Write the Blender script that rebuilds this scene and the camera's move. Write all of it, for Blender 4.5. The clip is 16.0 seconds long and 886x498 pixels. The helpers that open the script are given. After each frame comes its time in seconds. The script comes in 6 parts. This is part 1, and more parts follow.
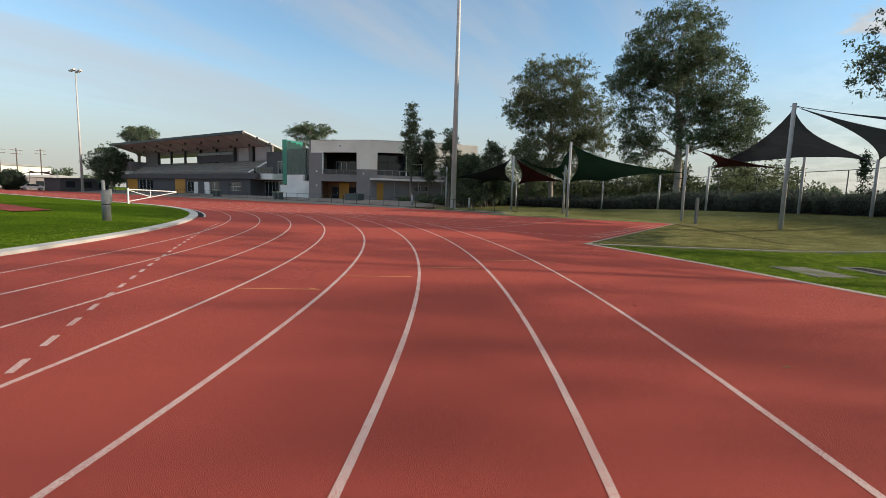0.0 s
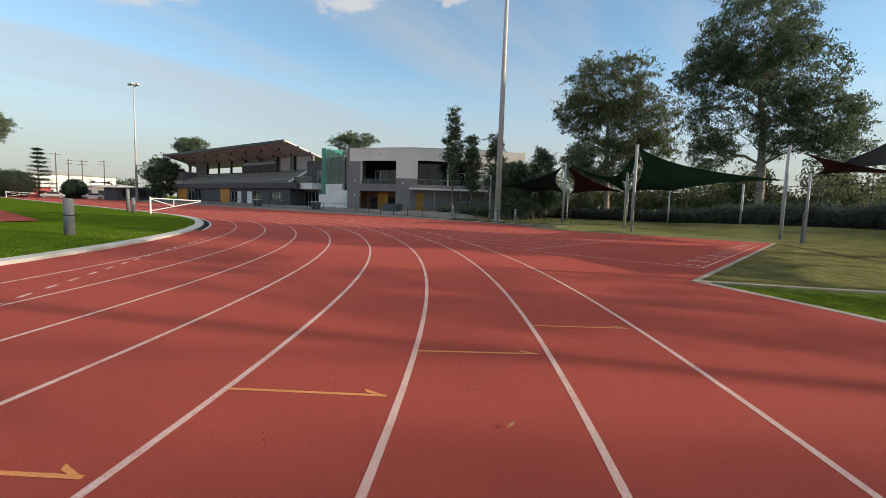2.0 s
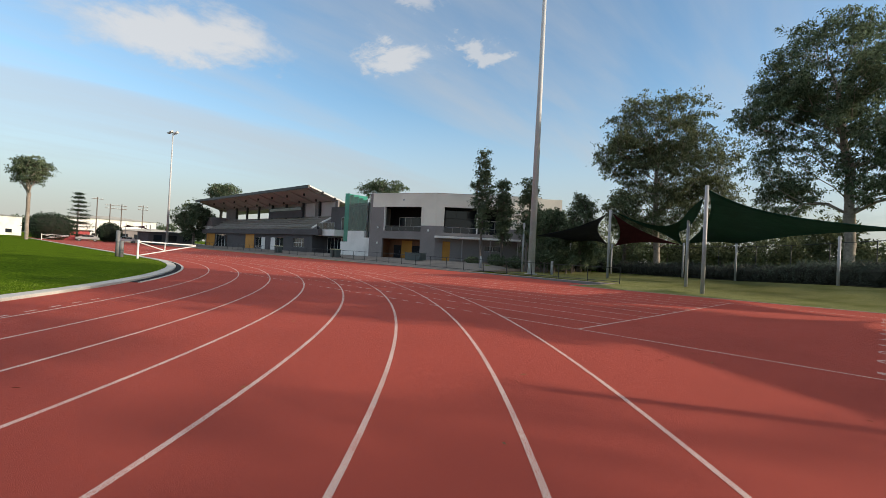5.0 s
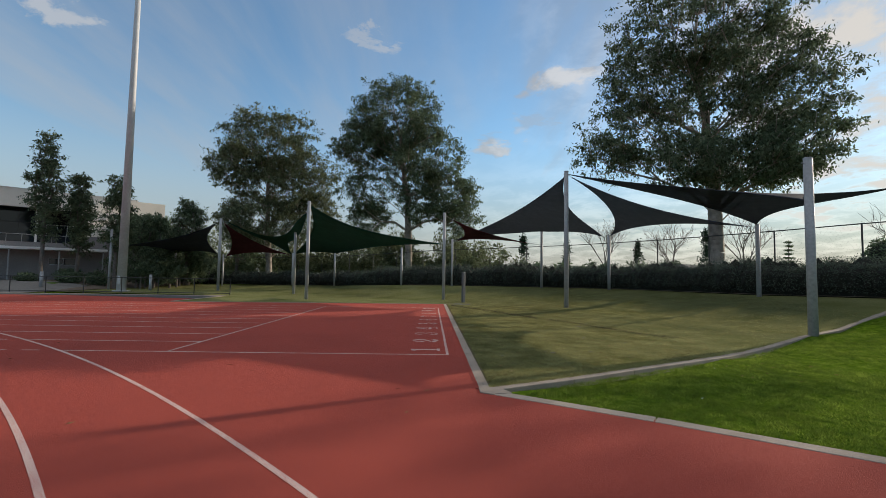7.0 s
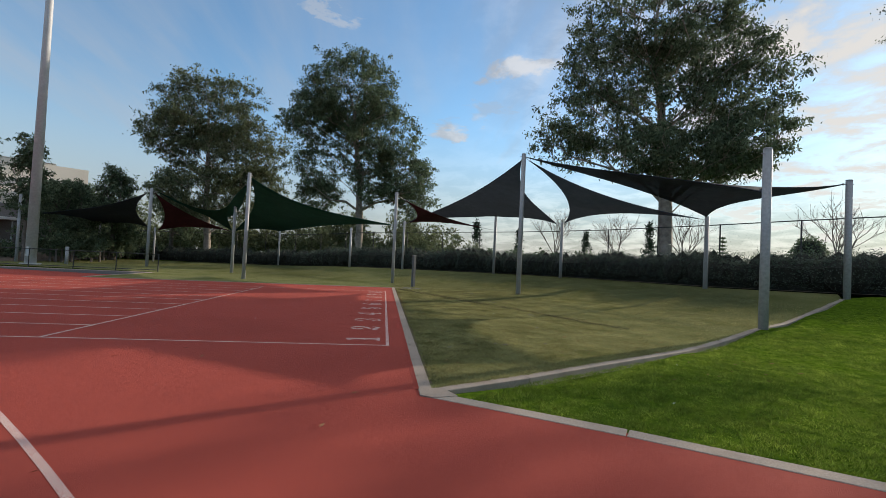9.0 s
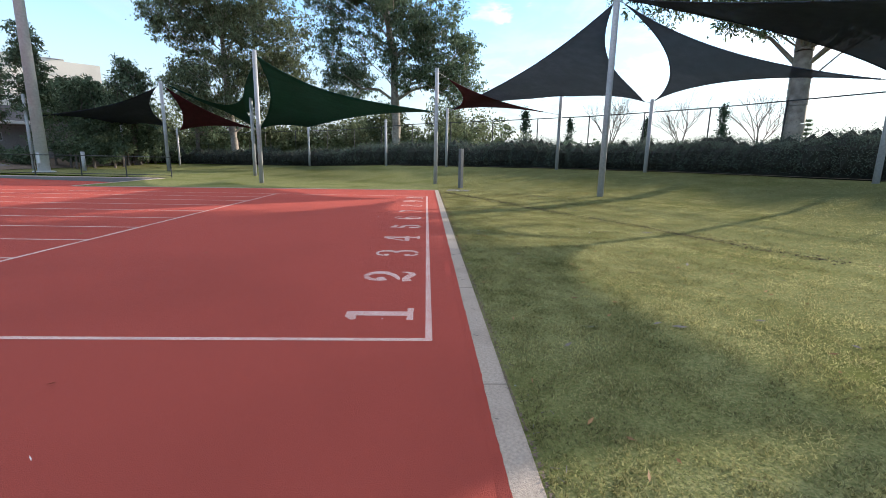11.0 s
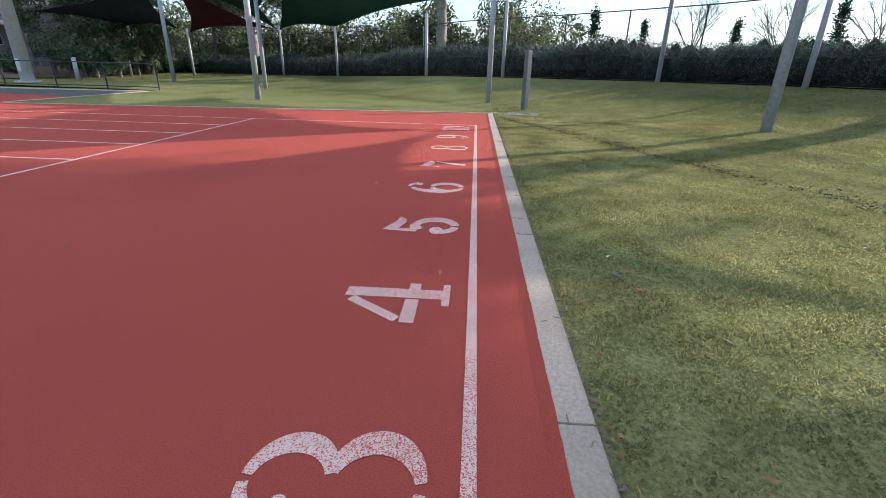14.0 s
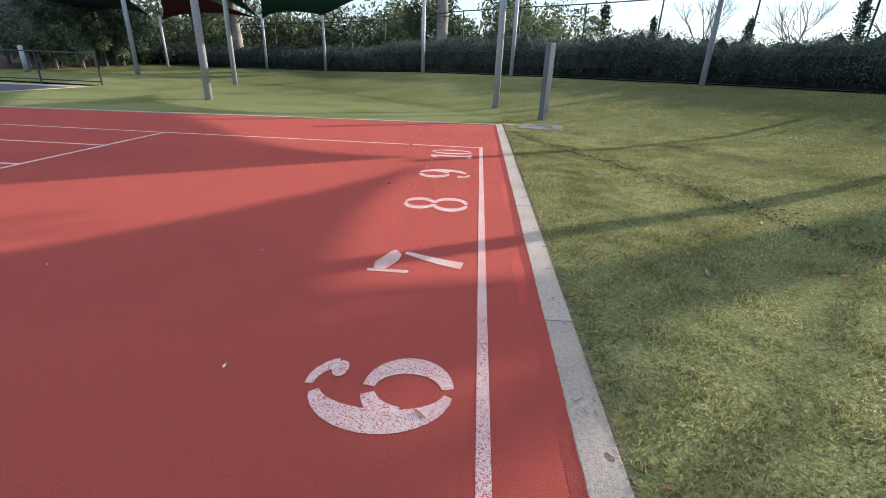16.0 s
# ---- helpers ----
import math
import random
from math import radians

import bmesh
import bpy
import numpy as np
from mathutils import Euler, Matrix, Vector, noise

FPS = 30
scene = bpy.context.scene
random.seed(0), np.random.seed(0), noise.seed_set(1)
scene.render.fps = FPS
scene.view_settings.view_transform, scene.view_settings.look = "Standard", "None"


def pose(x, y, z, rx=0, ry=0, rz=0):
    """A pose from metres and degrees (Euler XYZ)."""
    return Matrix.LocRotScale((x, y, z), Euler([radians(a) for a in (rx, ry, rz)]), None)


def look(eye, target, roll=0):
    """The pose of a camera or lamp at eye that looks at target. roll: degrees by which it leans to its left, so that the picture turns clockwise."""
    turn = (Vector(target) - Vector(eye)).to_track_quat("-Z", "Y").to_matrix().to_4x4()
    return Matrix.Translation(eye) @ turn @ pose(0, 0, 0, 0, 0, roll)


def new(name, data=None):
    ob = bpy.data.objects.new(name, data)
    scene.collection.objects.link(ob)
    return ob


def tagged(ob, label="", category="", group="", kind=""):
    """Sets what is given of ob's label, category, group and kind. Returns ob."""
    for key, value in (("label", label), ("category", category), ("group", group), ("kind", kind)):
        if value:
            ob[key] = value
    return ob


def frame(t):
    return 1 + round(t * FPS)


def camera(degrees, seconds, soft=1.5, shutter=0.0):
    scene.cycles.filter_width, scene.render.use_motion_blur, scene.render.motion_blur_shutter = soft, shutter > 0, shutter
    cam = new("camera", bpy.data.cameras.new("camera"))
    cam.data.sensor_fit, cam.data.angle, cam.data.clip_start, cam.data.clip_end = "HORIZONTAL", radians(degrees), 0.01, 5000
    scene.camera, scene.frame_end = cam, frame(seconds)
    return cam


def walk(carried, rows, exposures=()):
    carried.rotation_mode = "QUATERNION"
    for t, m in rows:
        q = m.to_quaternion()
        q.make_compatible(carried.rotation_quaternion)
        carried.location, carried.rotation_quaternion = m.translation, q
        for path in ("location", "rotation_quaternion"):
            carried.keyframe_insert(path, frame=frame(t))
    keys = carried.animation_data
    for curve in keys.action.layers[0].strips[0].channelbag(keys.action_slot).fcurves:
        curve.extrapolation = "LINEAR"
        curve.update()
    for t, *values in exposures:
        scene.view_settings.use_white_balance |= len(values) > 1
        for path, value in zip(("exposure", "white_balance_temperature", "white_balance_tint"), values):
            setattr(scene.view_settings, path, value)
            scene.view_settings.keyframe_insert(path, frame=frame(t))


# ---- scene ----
cam = camera(88.54111, 16.0, soft=0.65)
PATH = [
    (0, (4.447, -16.175, 1.298), (3.326, -14.535, 1.067), 1.63),
    (0.5, (3.941, -15.196, 1.237), (2.775, -13.584, 1.030), 2.33),
    (1, (3.379, -14.298, 1.239), (2.188, -12.702, 1.049), 2.41),
    (1.5, (2.846, -13.450, 1.294), (1.601, -11.896, 1.106), 2.62),
    (2, (2.241, -12.607, 1.323), (0.960, -11.083, 1.132), 1.93),
    (2.5, (1.665, -11.840, 1.323), (0.378, -10.319, 1.152), 1.85),
    (3, (1.048, -10.839, 1.304), (-0.265, -9.337, 1.155), 1.90),
    (5.3, (-0.697, -8.307, 1.361), (-2.091, -6.873, 1.409), 3.26),
    (5.5, (-0.645, -8.279, 1.363), (-1.966, -6.779, 1.421), 3.13),
    (6, (-0.477, -8.224, 1.367), (-1.414, -6.458, 1.446), 1.95),
    (6.5, (-0.396, -8.268, 1.382), (-0.807, -6.313, 1.487), 1.04),
    (7, (-0.336, -8.262, 1.403), (-0.288, -6.267, 1.524), 0.91),
    (7.5, (-0.270, -8.240, 1.403), (0.129, -6.284, 1.536), 0.93),
    (8, (-0.270, -8.200, 1.393), (0.268, -6.280, 1.541), 1.56),
    (8.5, (-0.257, -8.040, 1.360), (0.186, -6.094, 1.478), 2.47),
    (9, (-0.145, -7.250, 1.349), (0.109, -5.267, 1.408), 2.74),
    (9.2, (-0.114, -6.889, 1.346), (0.069, -4.898, 1.377), 2.26),
    (11.3, (-0.058, -2.473, 1.268), (0.020, -0.538, 0.771), 1.20),
    (11.5, (-0.083, -2.092, 1.253), (0.006, -0.174, 0.690), 1.26),
    (12, (-0.073, -1.157, 1.239), (-0.011, 0.735, 0.595), 0.73),
    (12.5, (-0.048, -0.313, 1.215), (-0.045, 1.552, 0.491), 0.76),
    (13, (-0.054, 0.426, 1.206), (-0.071, 2.271, 0.436), 0.67),
    (13.5, (-0.056, 1.200, 1.178), (-0.123, 3.052, 0.425), 1.08),
    (14, (-0.057, 1.983, 1.179), (-0.170, 3.836, 0.433), 1.36),
    (14.5, (-0.085, 2.780, 1.177), (-0.203, 4.624, 0.411), 1.00),
    (15, (-0.104, 3.560, 1.180), (-0.222, 5.404, 0.413), 1.58),
    (15.5, (-0.098, 4.385, 1.161), (-0.233, 6.223, 0.385), 2.08),
    (16, (-0.114, 5.232, 1.186), (-0.227, 7.078, 0.424), 2.22),
]
walk(cam, [(t, look(eye, target, roll)) for t, eye, target, roll in PATH],
     exposures=[(0, 1.05, 7250, 12), (3, 1.05, 7250, 12), (5.5, 1.04, 7200, 12), (6.5, 0.96, 7050, 12), (7.5, 0.5, 6800, 11), (8.5, 0.48, 6850, 11), (9.2, 1.05, 6650, 12), (11.5, 1.82, 6300, 13), (12.5, 1.86, 6150, 13), (14, 1.82, 6050, 12), (16, 1.82, 6050, 12)])

# ---------------- world, sun ----------------
SUN_AZ = radians(61.0)      # from +y towards +x
SUN_EL = radians(18.0)
world = bpy.data.worlds.new("sky")
scene.world = world
world.use_nodes = True
wn, wl = world.node_tree.nodes, world.node_tree.links
wn.clear()
w_out = wn.new("ShaderNodeOutputWorld")
w_bg = wn.new("ShaderNodeBackground")
w_sky = wn.new("ShaderNodeTexSky")
w_sky.sky_type = "NISHITA"
w_sky.sun_disc = False
w_sky.sun_elevation, w_sky.sun_rotation = SUN_EL, SUN_AZ
w_sky.air_density, w_sky.dust_density, w_sky.ozone_density = 1.1, 0.2, 2.2
w_co = wn.new("ShaderNodeTexCoord")
w_sep = wn.new("ShaderNodeSeparateXYZ")
wl.new(w_co.outputs["Generated"], w_sep.inputs[0])


def w_math(op, a, b=0.0, c=0.0, clamp=False):
    n = wn.new("ShaderNodeMath")
    n.operation, n.use_clamp = op, clamp
    for sock, v in zip(n.inputs, (a, b, c)):
        if isinstance(v, (int, float)):
            sock.default_value = v
        else:
            wl.new(v, sock)
    return n.outputs[0]


def w_step(v, lo, hi, to0=0.0, to1=1.0):
    n = wn.new("ShaderNodeMapRange")
    n.interpolation_type = "SMOOTHSTEP"
    for key, x in (("From Min", lo), ("From Max", hi), ("To Min", to0), ("To Max", to1)):
        n.inputs[key].default_value = x
    wl.new(v, n.inputs["Value"])
    return n.outputs[0]


# flat cloud layer: direction divided by its height
w_up = w_math("MAXIMUM", w_sep.outputs["Z"], 0.0)
w_den = w_math("ADD", w_up, 0.16)
w_cmb = wn.new("ShaderNodeCombineXYZ")
wl.new(w_math("DIVIDE", w_sep.outputs["X"], w_den), w_cmb.inputs["X"])
wl.new(w_math("DIVIDE", w_sep.outputs["Y"], w_den), w_cmb.inputs["Y"])
w_flat = w_cmb.outputs[0]


def w_noise(scale, rot, stretch, detail, offset, rough=0.56, bend=0.25, src=None):
    """Cloud noise on the flat layer, drawn out along one direction."""
    mp = wn.new("ShaderNodeMapping")
    mp.inputs["Rotation"].default_value = (0, 0, radians(rot))
    mp.inputs["Scale"].default_value = (1.0, stretch, 1.0)
    mp.inputs["Location"].default_value = offset
    wl.new(src or w_flat, mp.inputs["Vector"])
    nz = wn.new("ShaderNodeTexNoise")
    nz.inputs["Scale"].default_value, nz.inputs["Detail"].default_value = scale, detail
    nz.inputs["Roughness"].default_value, nz.inputs["Distortion"].default_value = rough, bend
    wl.new(mp.outputs[0], nz.inputs["Vector"])
    return nz


# ragged copy of the layer for the outlines of single clouds
w_rag = w_noise(4.5, 0, 1.0, 8, (3.1, 0.7, 0.0), 0.62)
w_r0 = wn.new("ShaderNodeVectorMath"); w_r0.operation = "SUBTRACT"; w_r0.inputs[1].default_value = (0.5, 0.5, 0.5)
wl.new(w_rag.outputs["Color"], w_r0.inputs[0])
w_r1 = wn.new("ShaderNodeVectorMath"); w_r1.operation = "MULTIPLY"; w_r1.inputs[1].default_value = (0.55, 0.55, 0.0)
wl.new(w_r0.outputs[0], w_r1.inputs[0])
w_r2 = wn.new("ShaderNodeVectorMath"); w_r2.operation = "ADD"
wl.new(w_flat, w_r2.inputs[0]); wl.new(w_r1.outputs[0], w_r2.inputs[1])


def w_puff(cx, cy, turn, a, b, most):
    """One fair-weather cloud on the layer."""
    mp = wn.new("ShaderNodeMapping")
    mp.vector_type = "TEXTURE"
    mp.inputs["Location"].default_value = (cx, cy, 0)
    mp.inputs["Rotation"].default_value = (0, 0, radians(turn))
    mp.inputs["Scale"].default_value = (a, b, 1)
    wl.new(w_r2.outputs[0], mp.inputs["Vector"])
    ln = wn.new("ShaderNodeVectorMath"); ln.operation = "LENGTH"
    wl.new(mp.outputs[0], ln.inputs[0])
    return w_step(ln.outputs["Value"], 1.25, 0.35, 0.0, most)


# thin high streaks all over, a sheet of them low in the west
c_streak = w_step(w_noise(1.7, 6, 0.22, 7, (0.3, 1.7, 0)).outputs["Fac"], 0.36, 0.76, 0.0, 0.58)
c_fine = w_noise(3.4, 8, 0.16, 8, (1.3, 5.2, 0)).outputs["Fac"]
w_sx = wn.new("ShaderNodeSeparateXYZ")
wl.new(w_flat, w_sx.inputs[0])
w_edge = w_math("ADD", w_math("MULTIPLY_ADD", w_sx.outputs["Y"], -0.10, 2.33), w_math("MULTIPLY_ADD", c_fine, 0.7, -0.35))
w_edge = w_math("ADD", w_edge, w_sx.outputs["X"])
c_sheet = w_step(w_edge, 0.16, -0.20, 0.0, 0.68)
c_sheet = w_math("MULTIPLY", c_sheet, w_step(c_fine, 0.25, 0.65, 0.78, 1.0))
w_cover = w_math("MAXIMUM", c_streak, c_sheet)
w_bright = w_math("ADD", 0.0, 1.0)
for puff in ((-1.74, 0.44, 60, 0.42, 0.20, 0.85), (-1.30, 1.06, 30, 0.19, 0.11, 0.8), (-1.05, 1.24, 30, 0.11, 0.08, 0.7), (-1.05, 0.80, 35, 0.20, 0.09, 0.6),
             (0.48, 1.58, -20, 0.14, 0.13, 0.75), (0.30, 2.19, 0, 0.10, 0.11, 0.75), (-0.20, 1.40, 20, 0.10, 0.05, 0.5), (0.40, 1.92, 0, 0.09, 0.09, 0.4)):
    w_one = w_puff(*puff)
    w_cover = w_math("MAXIMUM", w_cover, w_one)
    w_bright = w_math("MAXIMUM", w_bright, w_math("MULTIPLY_ADD", w_one, 0.28, 1.0))
# broken cloud overhead, out of view, added to brighten the ground
c_lump = w_step(w_noise(4.2, 25, 0.85, 10, (7.3, 0.6, 0), 0.60).outputs["Fac"], 0.40, 0.62)
c_fill = w_math("MULTIPLY", w_step(w_sep.outputs["Z"], 0.56, 0.74), w_math("MULTIPLY_ADD", c_lump, 0.35, 0.60))
w_cover = w_math("MAXIMUM", w_cover, c_fill)
# haze towards the horizon
w_cover = w_math("MAXIMUM", w_cover, w_step(w_sep.outputs["Z"], 0.34, 0.0, 0.0, 0.93))
# lumpy bright cloud round the sun
w_dot = wn.new("ShaderNodeVectorMath"); w_dot.operation = "DOT_PRODUCT"
wl.new(w_co.outputs["Generated"], w_dot.inputs[0])
w_dot.inputs[1].default_value = (math.sin(SUN_AZ) * math.cos(SUN_EL), math.cos(SUN_AZ) * math.cos(SUN_EL), math.sin(SUN_EL))
w_near = w_dot.outputs["Value"]
c_sun = w_math("MULTIPLY", w_step(w_near, 0.72, 0.96, 0.0, 0.95), w_math("MULTIPLY_ADD", c_lump, 0.72, 0.28))
w_cover = w_math("MAXIMUM", w_cover, c_sun)
# light of the cloud: brighter round the sun, boosted overhead as fill, greyer in its lumps
w_glow = w_math("ADD", w_step(w_near, 0.55, 0.98, 2.42, 3.05), w_step(w_sep.outputs["Z"], 0.56, 0.74, 0.0, 1.9))
w_glow = w_math("MULTIPLY", w_glow, w_math("MAXIMUM", w_step(w_sep.outputs["Z"], 0.0, 0.30, 0.80, 1.0), w_step(w_near, 0.0, 0.6)))
w_grey = w_math("MULTIPLY_ADD", w_math("MULTIPLY_ADD", c_lump, 0.5, -0.36), w_step(w_near, 0.3, 0.85), 1.0)
w_ct = wn.new("ShaderNodeMix"); w_ct.data_type = "RGBA"
w_ct.inputs["A"].default_value, w_ct.inputs["B"].default_value = (0.94, 1.0, 1.075, 1), (1.02, 1.0, 0.96, 1)
wl.new(w_step(w_near, 0.2, 0.9), w_ct.inputs["Factor"])
w_cc = wn.new("ShaderNodeVectorMath"); w_cc.operation = "SCALE"
wl.new(w_ct.outputs["Result"], w_cc.inputs[0])
wl.new(w_math("MULTIPLY", w_math("MULTIPLY", w_glow, w_bright), w_grey), w_cc.inputs["Scale"])
w_cl = wn.new("ShaderNodeMix"); w_cl.data_type = "RGBA"; w_cl.blend_type = "MULTIPLY"
w_cl.inputs["Factor"].default_value = 1.0
w_cl.inputs["B"].default_value = (0.66, 0.84, 0.92, 1)
wl.new(w_sky.outputs[0], w_cl.inputs["A"])
w_mix = wn.new("ShaderNodeMix"); w_mix.data_type = "RGBA"
wl.new(w_cover, w_mix.inputs["Factor"])
wl.new(w_cl.outputs["Result"], w_mix.inputs["A"])
wl.new(w_cc.outputs[0], w_mix.inputs["B"])
wl.new(w_mix.outputs["Result"], w_bg.inputs["Color"])
w_bg.inputs["Strength"].default_value = 0.12
wl.new(w_bg.outputs[0], w_out.inputs[0])

sun = new("sun", bpy.data.lights.new("sun", "SUN"))
sun.data.energy, sun.data.angle, sun.data.color = 2.5, radians(0.6), (1.0, 0.90, 0.76)
sun.matrix_world = look((40, 40, 40), (40 - math.sin(SUN_AZ) * math.cos(SUN_EL), 40 - math.cos(SUN_AZ) * math.cos(SUN_EL), 40 - math.sin(SUN_EL)))


# ---------------- materials ----------------
def mat(name, c1, c2, scale=8.0, rough=0.8, bump=0.2, metal=0.0, big=0.6, bump_scale=None, c3=None, rand=0.0, spec=0.5):
    """Two-scale procedural surface: fine grain c1..c2, large stains towards c3."""
    m = bpy.data.materials.new(name)
    m.use_nodes = True
    n, l = m.node_tree.nodes, m.node_tree.links
    b = n["Principled BSDF"]
    co = n.new("ShaderNodeTexCoord")
    f = n.new("ShaderNodeTexNoise")
    f.inputs["Scale"].default_value, f.inputs["Detail"].default_value = scale, 6
    l.new(co.outputs["Object"], f.inputs["Vector"])
    g = n.new("ShaderNodeTexNoise")
    g.inputs["Scale"].default_value, g.inputs["Detail"].default_value = big, 4
    l.new(co.outputs["Object"], g.inputs["Vector"])
    a = n.new("ShaderNodeMix"); a.data_type = "RGBA"
    a.inputs["A"].default_value, a.inputs["B"].default_value = (*c1, 1), (*c2, 1)
    r1 = n.new("ShaderNodeMapRange"); r1.inputs["From Min"].default_value, r1.inputs["From Max"].default_value = 0.3, 0.7
    l.new(f.outputs["Fac"], r1.inputs["Value"]); l.new(r1.outputs[0], a.inputs["Factor"])
    c = n.new("ShaderNodeMix"); c.data_type = "RGBA"
    c.inputs["B"].default_value = (*(c3 or [0.7 * (p + q) / 2 for p, q in zip(c1, c2)]), 1)
    r2 = n.new("ShaderNodeMapRange"); r2.inputs["From Min"].default_value, r2.inputs["From Max"].default_value = 0.48, 0.8
    l.new(g.outputs["Fac"], r2.inputs["Value"]); l.new(r2.outputs[0], c.inputs["Factor"])
    l.new(a.outputs["Result"], c.inputs["A"])
    last = c.outputs["Result"]
    if rand:
        gi = n.new("ShaderNodeNewGeometry")
        oi = n.new("ShaderNodeObjectInfo")
        ad = n.new("ShaderNodeMath"); ad.operation = "ADD"
        l.new(gi.outputs["Random Per Island"], ad.inputs[0]); l.new(oi.outputs["Random"], ad.inputs[1])
        fr = n.new("ShaderNodeMath"); fr.operation = "FRACT"; l.new(ad.outputs[0], fr.inputs[0])
        mr = n.new("ShaderNodeMapRange"); mr.inputs["To Min"].default_value, mr.inputs["To Max"].default_value = 1 - rand, 1 + rand
        l.new(fr.outputs[0], mr.inputs["Value"])
        hs = n.new("ShaderNodeHueSaturation")
        l.new(mr.outputs[0], hs.inputs["Value"]); l.new(last, hs.inputs["Color"])
        last = hs.outputs[0]
    l.new(last, b.inputs["Base Color"])
    b.inputs["Roughness"].default_value, b.inputs["Metallic"].default_value = rough, metal
    b.inputs["Specular IOR Level"].default_value = spec
    if bump:
        bn = n.new("ShaderNodeTexNoise")
        bn.inputs["Scale"].default_value, bn.inputs["Detail"].default_value = bump_scale or scale * 2, 5
        l.new(co.outputs["Object"], bn.inputs["Vector"])
        bp = n.new("ShaderNodeBump"); bp.inputs["Strength"].default_value, bp.inputs["Distance"].default_value = bump, 0.02
        l.new(bn.outputs["Fac"], bp.inputs["Height"]); l.new(bp.outputs[0], b.inputs["Normal"])
    return m


def leafy(name, c1, c2, trans=0.25, rand=0.35, fine=1.5, big=0.35):
    m = mat(name, c1, c2, fine, 0.8, 0, 0, big, None, None, rand, 0.06)
    n, l = m.node_tree.nodes, m.node_tree.links
    b, out = n["Principled BSDF"], n["Material Output"]
    t = n.new("ShaderNodeBsdfTranslucent")
    src = b.inputs["Base Color"].links[0].from_socket
    l.new(src, t.inputs["Color"])
    mx = n.new("ShaderNodeMixShader"); mx.inputs[0].default_value = trans
    l.new(b.outputs[0], mx.inputs[1]); l.new(t.outputs[0], mx.inputs[2]); l.new(mx.outputs[0], out.inputs[0])
    return m


def cloth(name, c1, c2, holes=0.12):
    """Knitted shade cloth: dull, with a little light coming through."""
    m = mat(name, c1, c2, 3.0, 0.9, 0.3, 0, 0.4, 180, None, 0, 0.2)
    n, l = m.node_tree.nodes, m.node_tree.links
    b, out = n["Principled BSDF"], n["Material Output"]
    t = n.new("ShaderNodeBsdfTranslucent")
    l.new(b.inputs["Base Color"].links[0].from_socket, t.inputs["Color"])
    mx = n.new("ShaderNodeMixShader"); mx.inputs[0].default_value = 0.28
    l.new(b.outputs[0], mx.inputs[1]); l.new(t.outputs[0], mx.inputs[2])
    tr = n.new("ShaderNodeBsdfTransparent")
    m2 = n.new("ShaderNodeMixShader"); m2.inputs[0].default_value = holes
    l.new(mx.outputs[0], m2.inputs[1]); l.new(tr.outputs[0], m2.inputs[2]); l.new(m2.outputs[0], out.inputs[0])
    return m


def glass(name, tint, rough=0.03, alpha=0.25):
    """Tinted pane: mostly mirror-like, part see-through."""
    m = bpy.data.materials.new(name)
    m.use_nodes = True
    n, l = m.node_tree.nodes, m.node_tree.links
    b, out = n["Principled BSDF"], n["Material Output"]
    b.inputs["Base Color"].default_value = (*tint, 1)
    b.inputs["Roughness"].default_value = rough
    t = n.new("ShaderNodeBsdfTransparent"); t.inputs[0].default_value = (*[0.4 + 0.6 * c for c in tint], 1)
    mx = n.new("ShaderNodeMixShader"); mx.inputs[0].default_value = alpha
    l.new(b.outputs[0], mx.inputs[1]); l.new(t.outputs[0], mx.inputs[2]); l.new(mx.outputs[0], out.inputs[0])
    return m


def worn_paint(name, white, under, wear):
    """Line paint worn down to the granules beneath it."""
    m = mat(name, white, [0.85 * v for v in white], 30, 0.85, 0.15, 0, 1.2, 160)
    n, l = m.node_tree.nodes, m.node_tree.links
    b = n["Principled BSDF"]
    src = b.inputs["Base Color"].links[0].from_socket
    co = n.new("ShaderNodeTexCoord")
    a = n.new("ShaderNodeTexNoise"); a.inputs["Scale"].default_value, a.inputs["Detail"].default_value = 190, 2
    g = n.new("ShaderNodeTexNoise"); g.inputs["Scale"].default_value, g.inputs["Detail"].default_value = 2.2, 5
    l.new(co.outputs["Object"], a.inputs["Vector"]); l.new(co.outputs["Object"], g.inputs["Vector"])
    ad = n.new("ShaderNodeMath"); ad.operation = "MULTIPLY_ADD"; ad.inputs[1].default_value = 0.22
    l.new(g.outputs["Fac"], ad.inputs[0]); l.new(a.outputs["Fac"], ad.inputs[2])
    r = n.new("ShaderNodeMapRange")
    r.inputs["From Min"].default_value, r.inputs["From Max"].default_value = wear + 0.03, wear + 0.12
    l.new(ad.outputs[0], r.inputs["Value"])
    mx = n.new("ShaderNodeMix"); mx.data_type = "RGBA"
    mx.inputs["B"].default_value = (*under, 1)
    l.new(r.outputs[0], mx.inputs["Factor"]); l.new(src, mx.inputs["A"]); l.new(mx.outputs["Result"], b.inputs["Base Color"])
    return m


RED = (0.38, 0.068, 0.049)
M_track = mat("red track rubber", (0.31, 0.056, 0.040), (0.45, 0.085, 0.061), 170, 0.95, 0.8, 0, 0.35, 220, (0.30, 0.057, 0.041), 0, 0.15)
M_patch = mat("newer red rubber", (0.36, 0.050, 0.032), (0.47, 0.070, 0.046), 220, 0.9, 0.6, 0, 0.5, 260, None, 0, 0.3)
M_line = worn_paint("worn white line paint", (0.61, 0.44, 0.385), RED, 0.61)
M_line2 = worn_paint("stencil paint", (0.60, 0.425, 0.375), RED, 0.585)
M_orange = worn_paint("worn orange paint", (0.62, 0.24, 0.07), RED, 0.68)
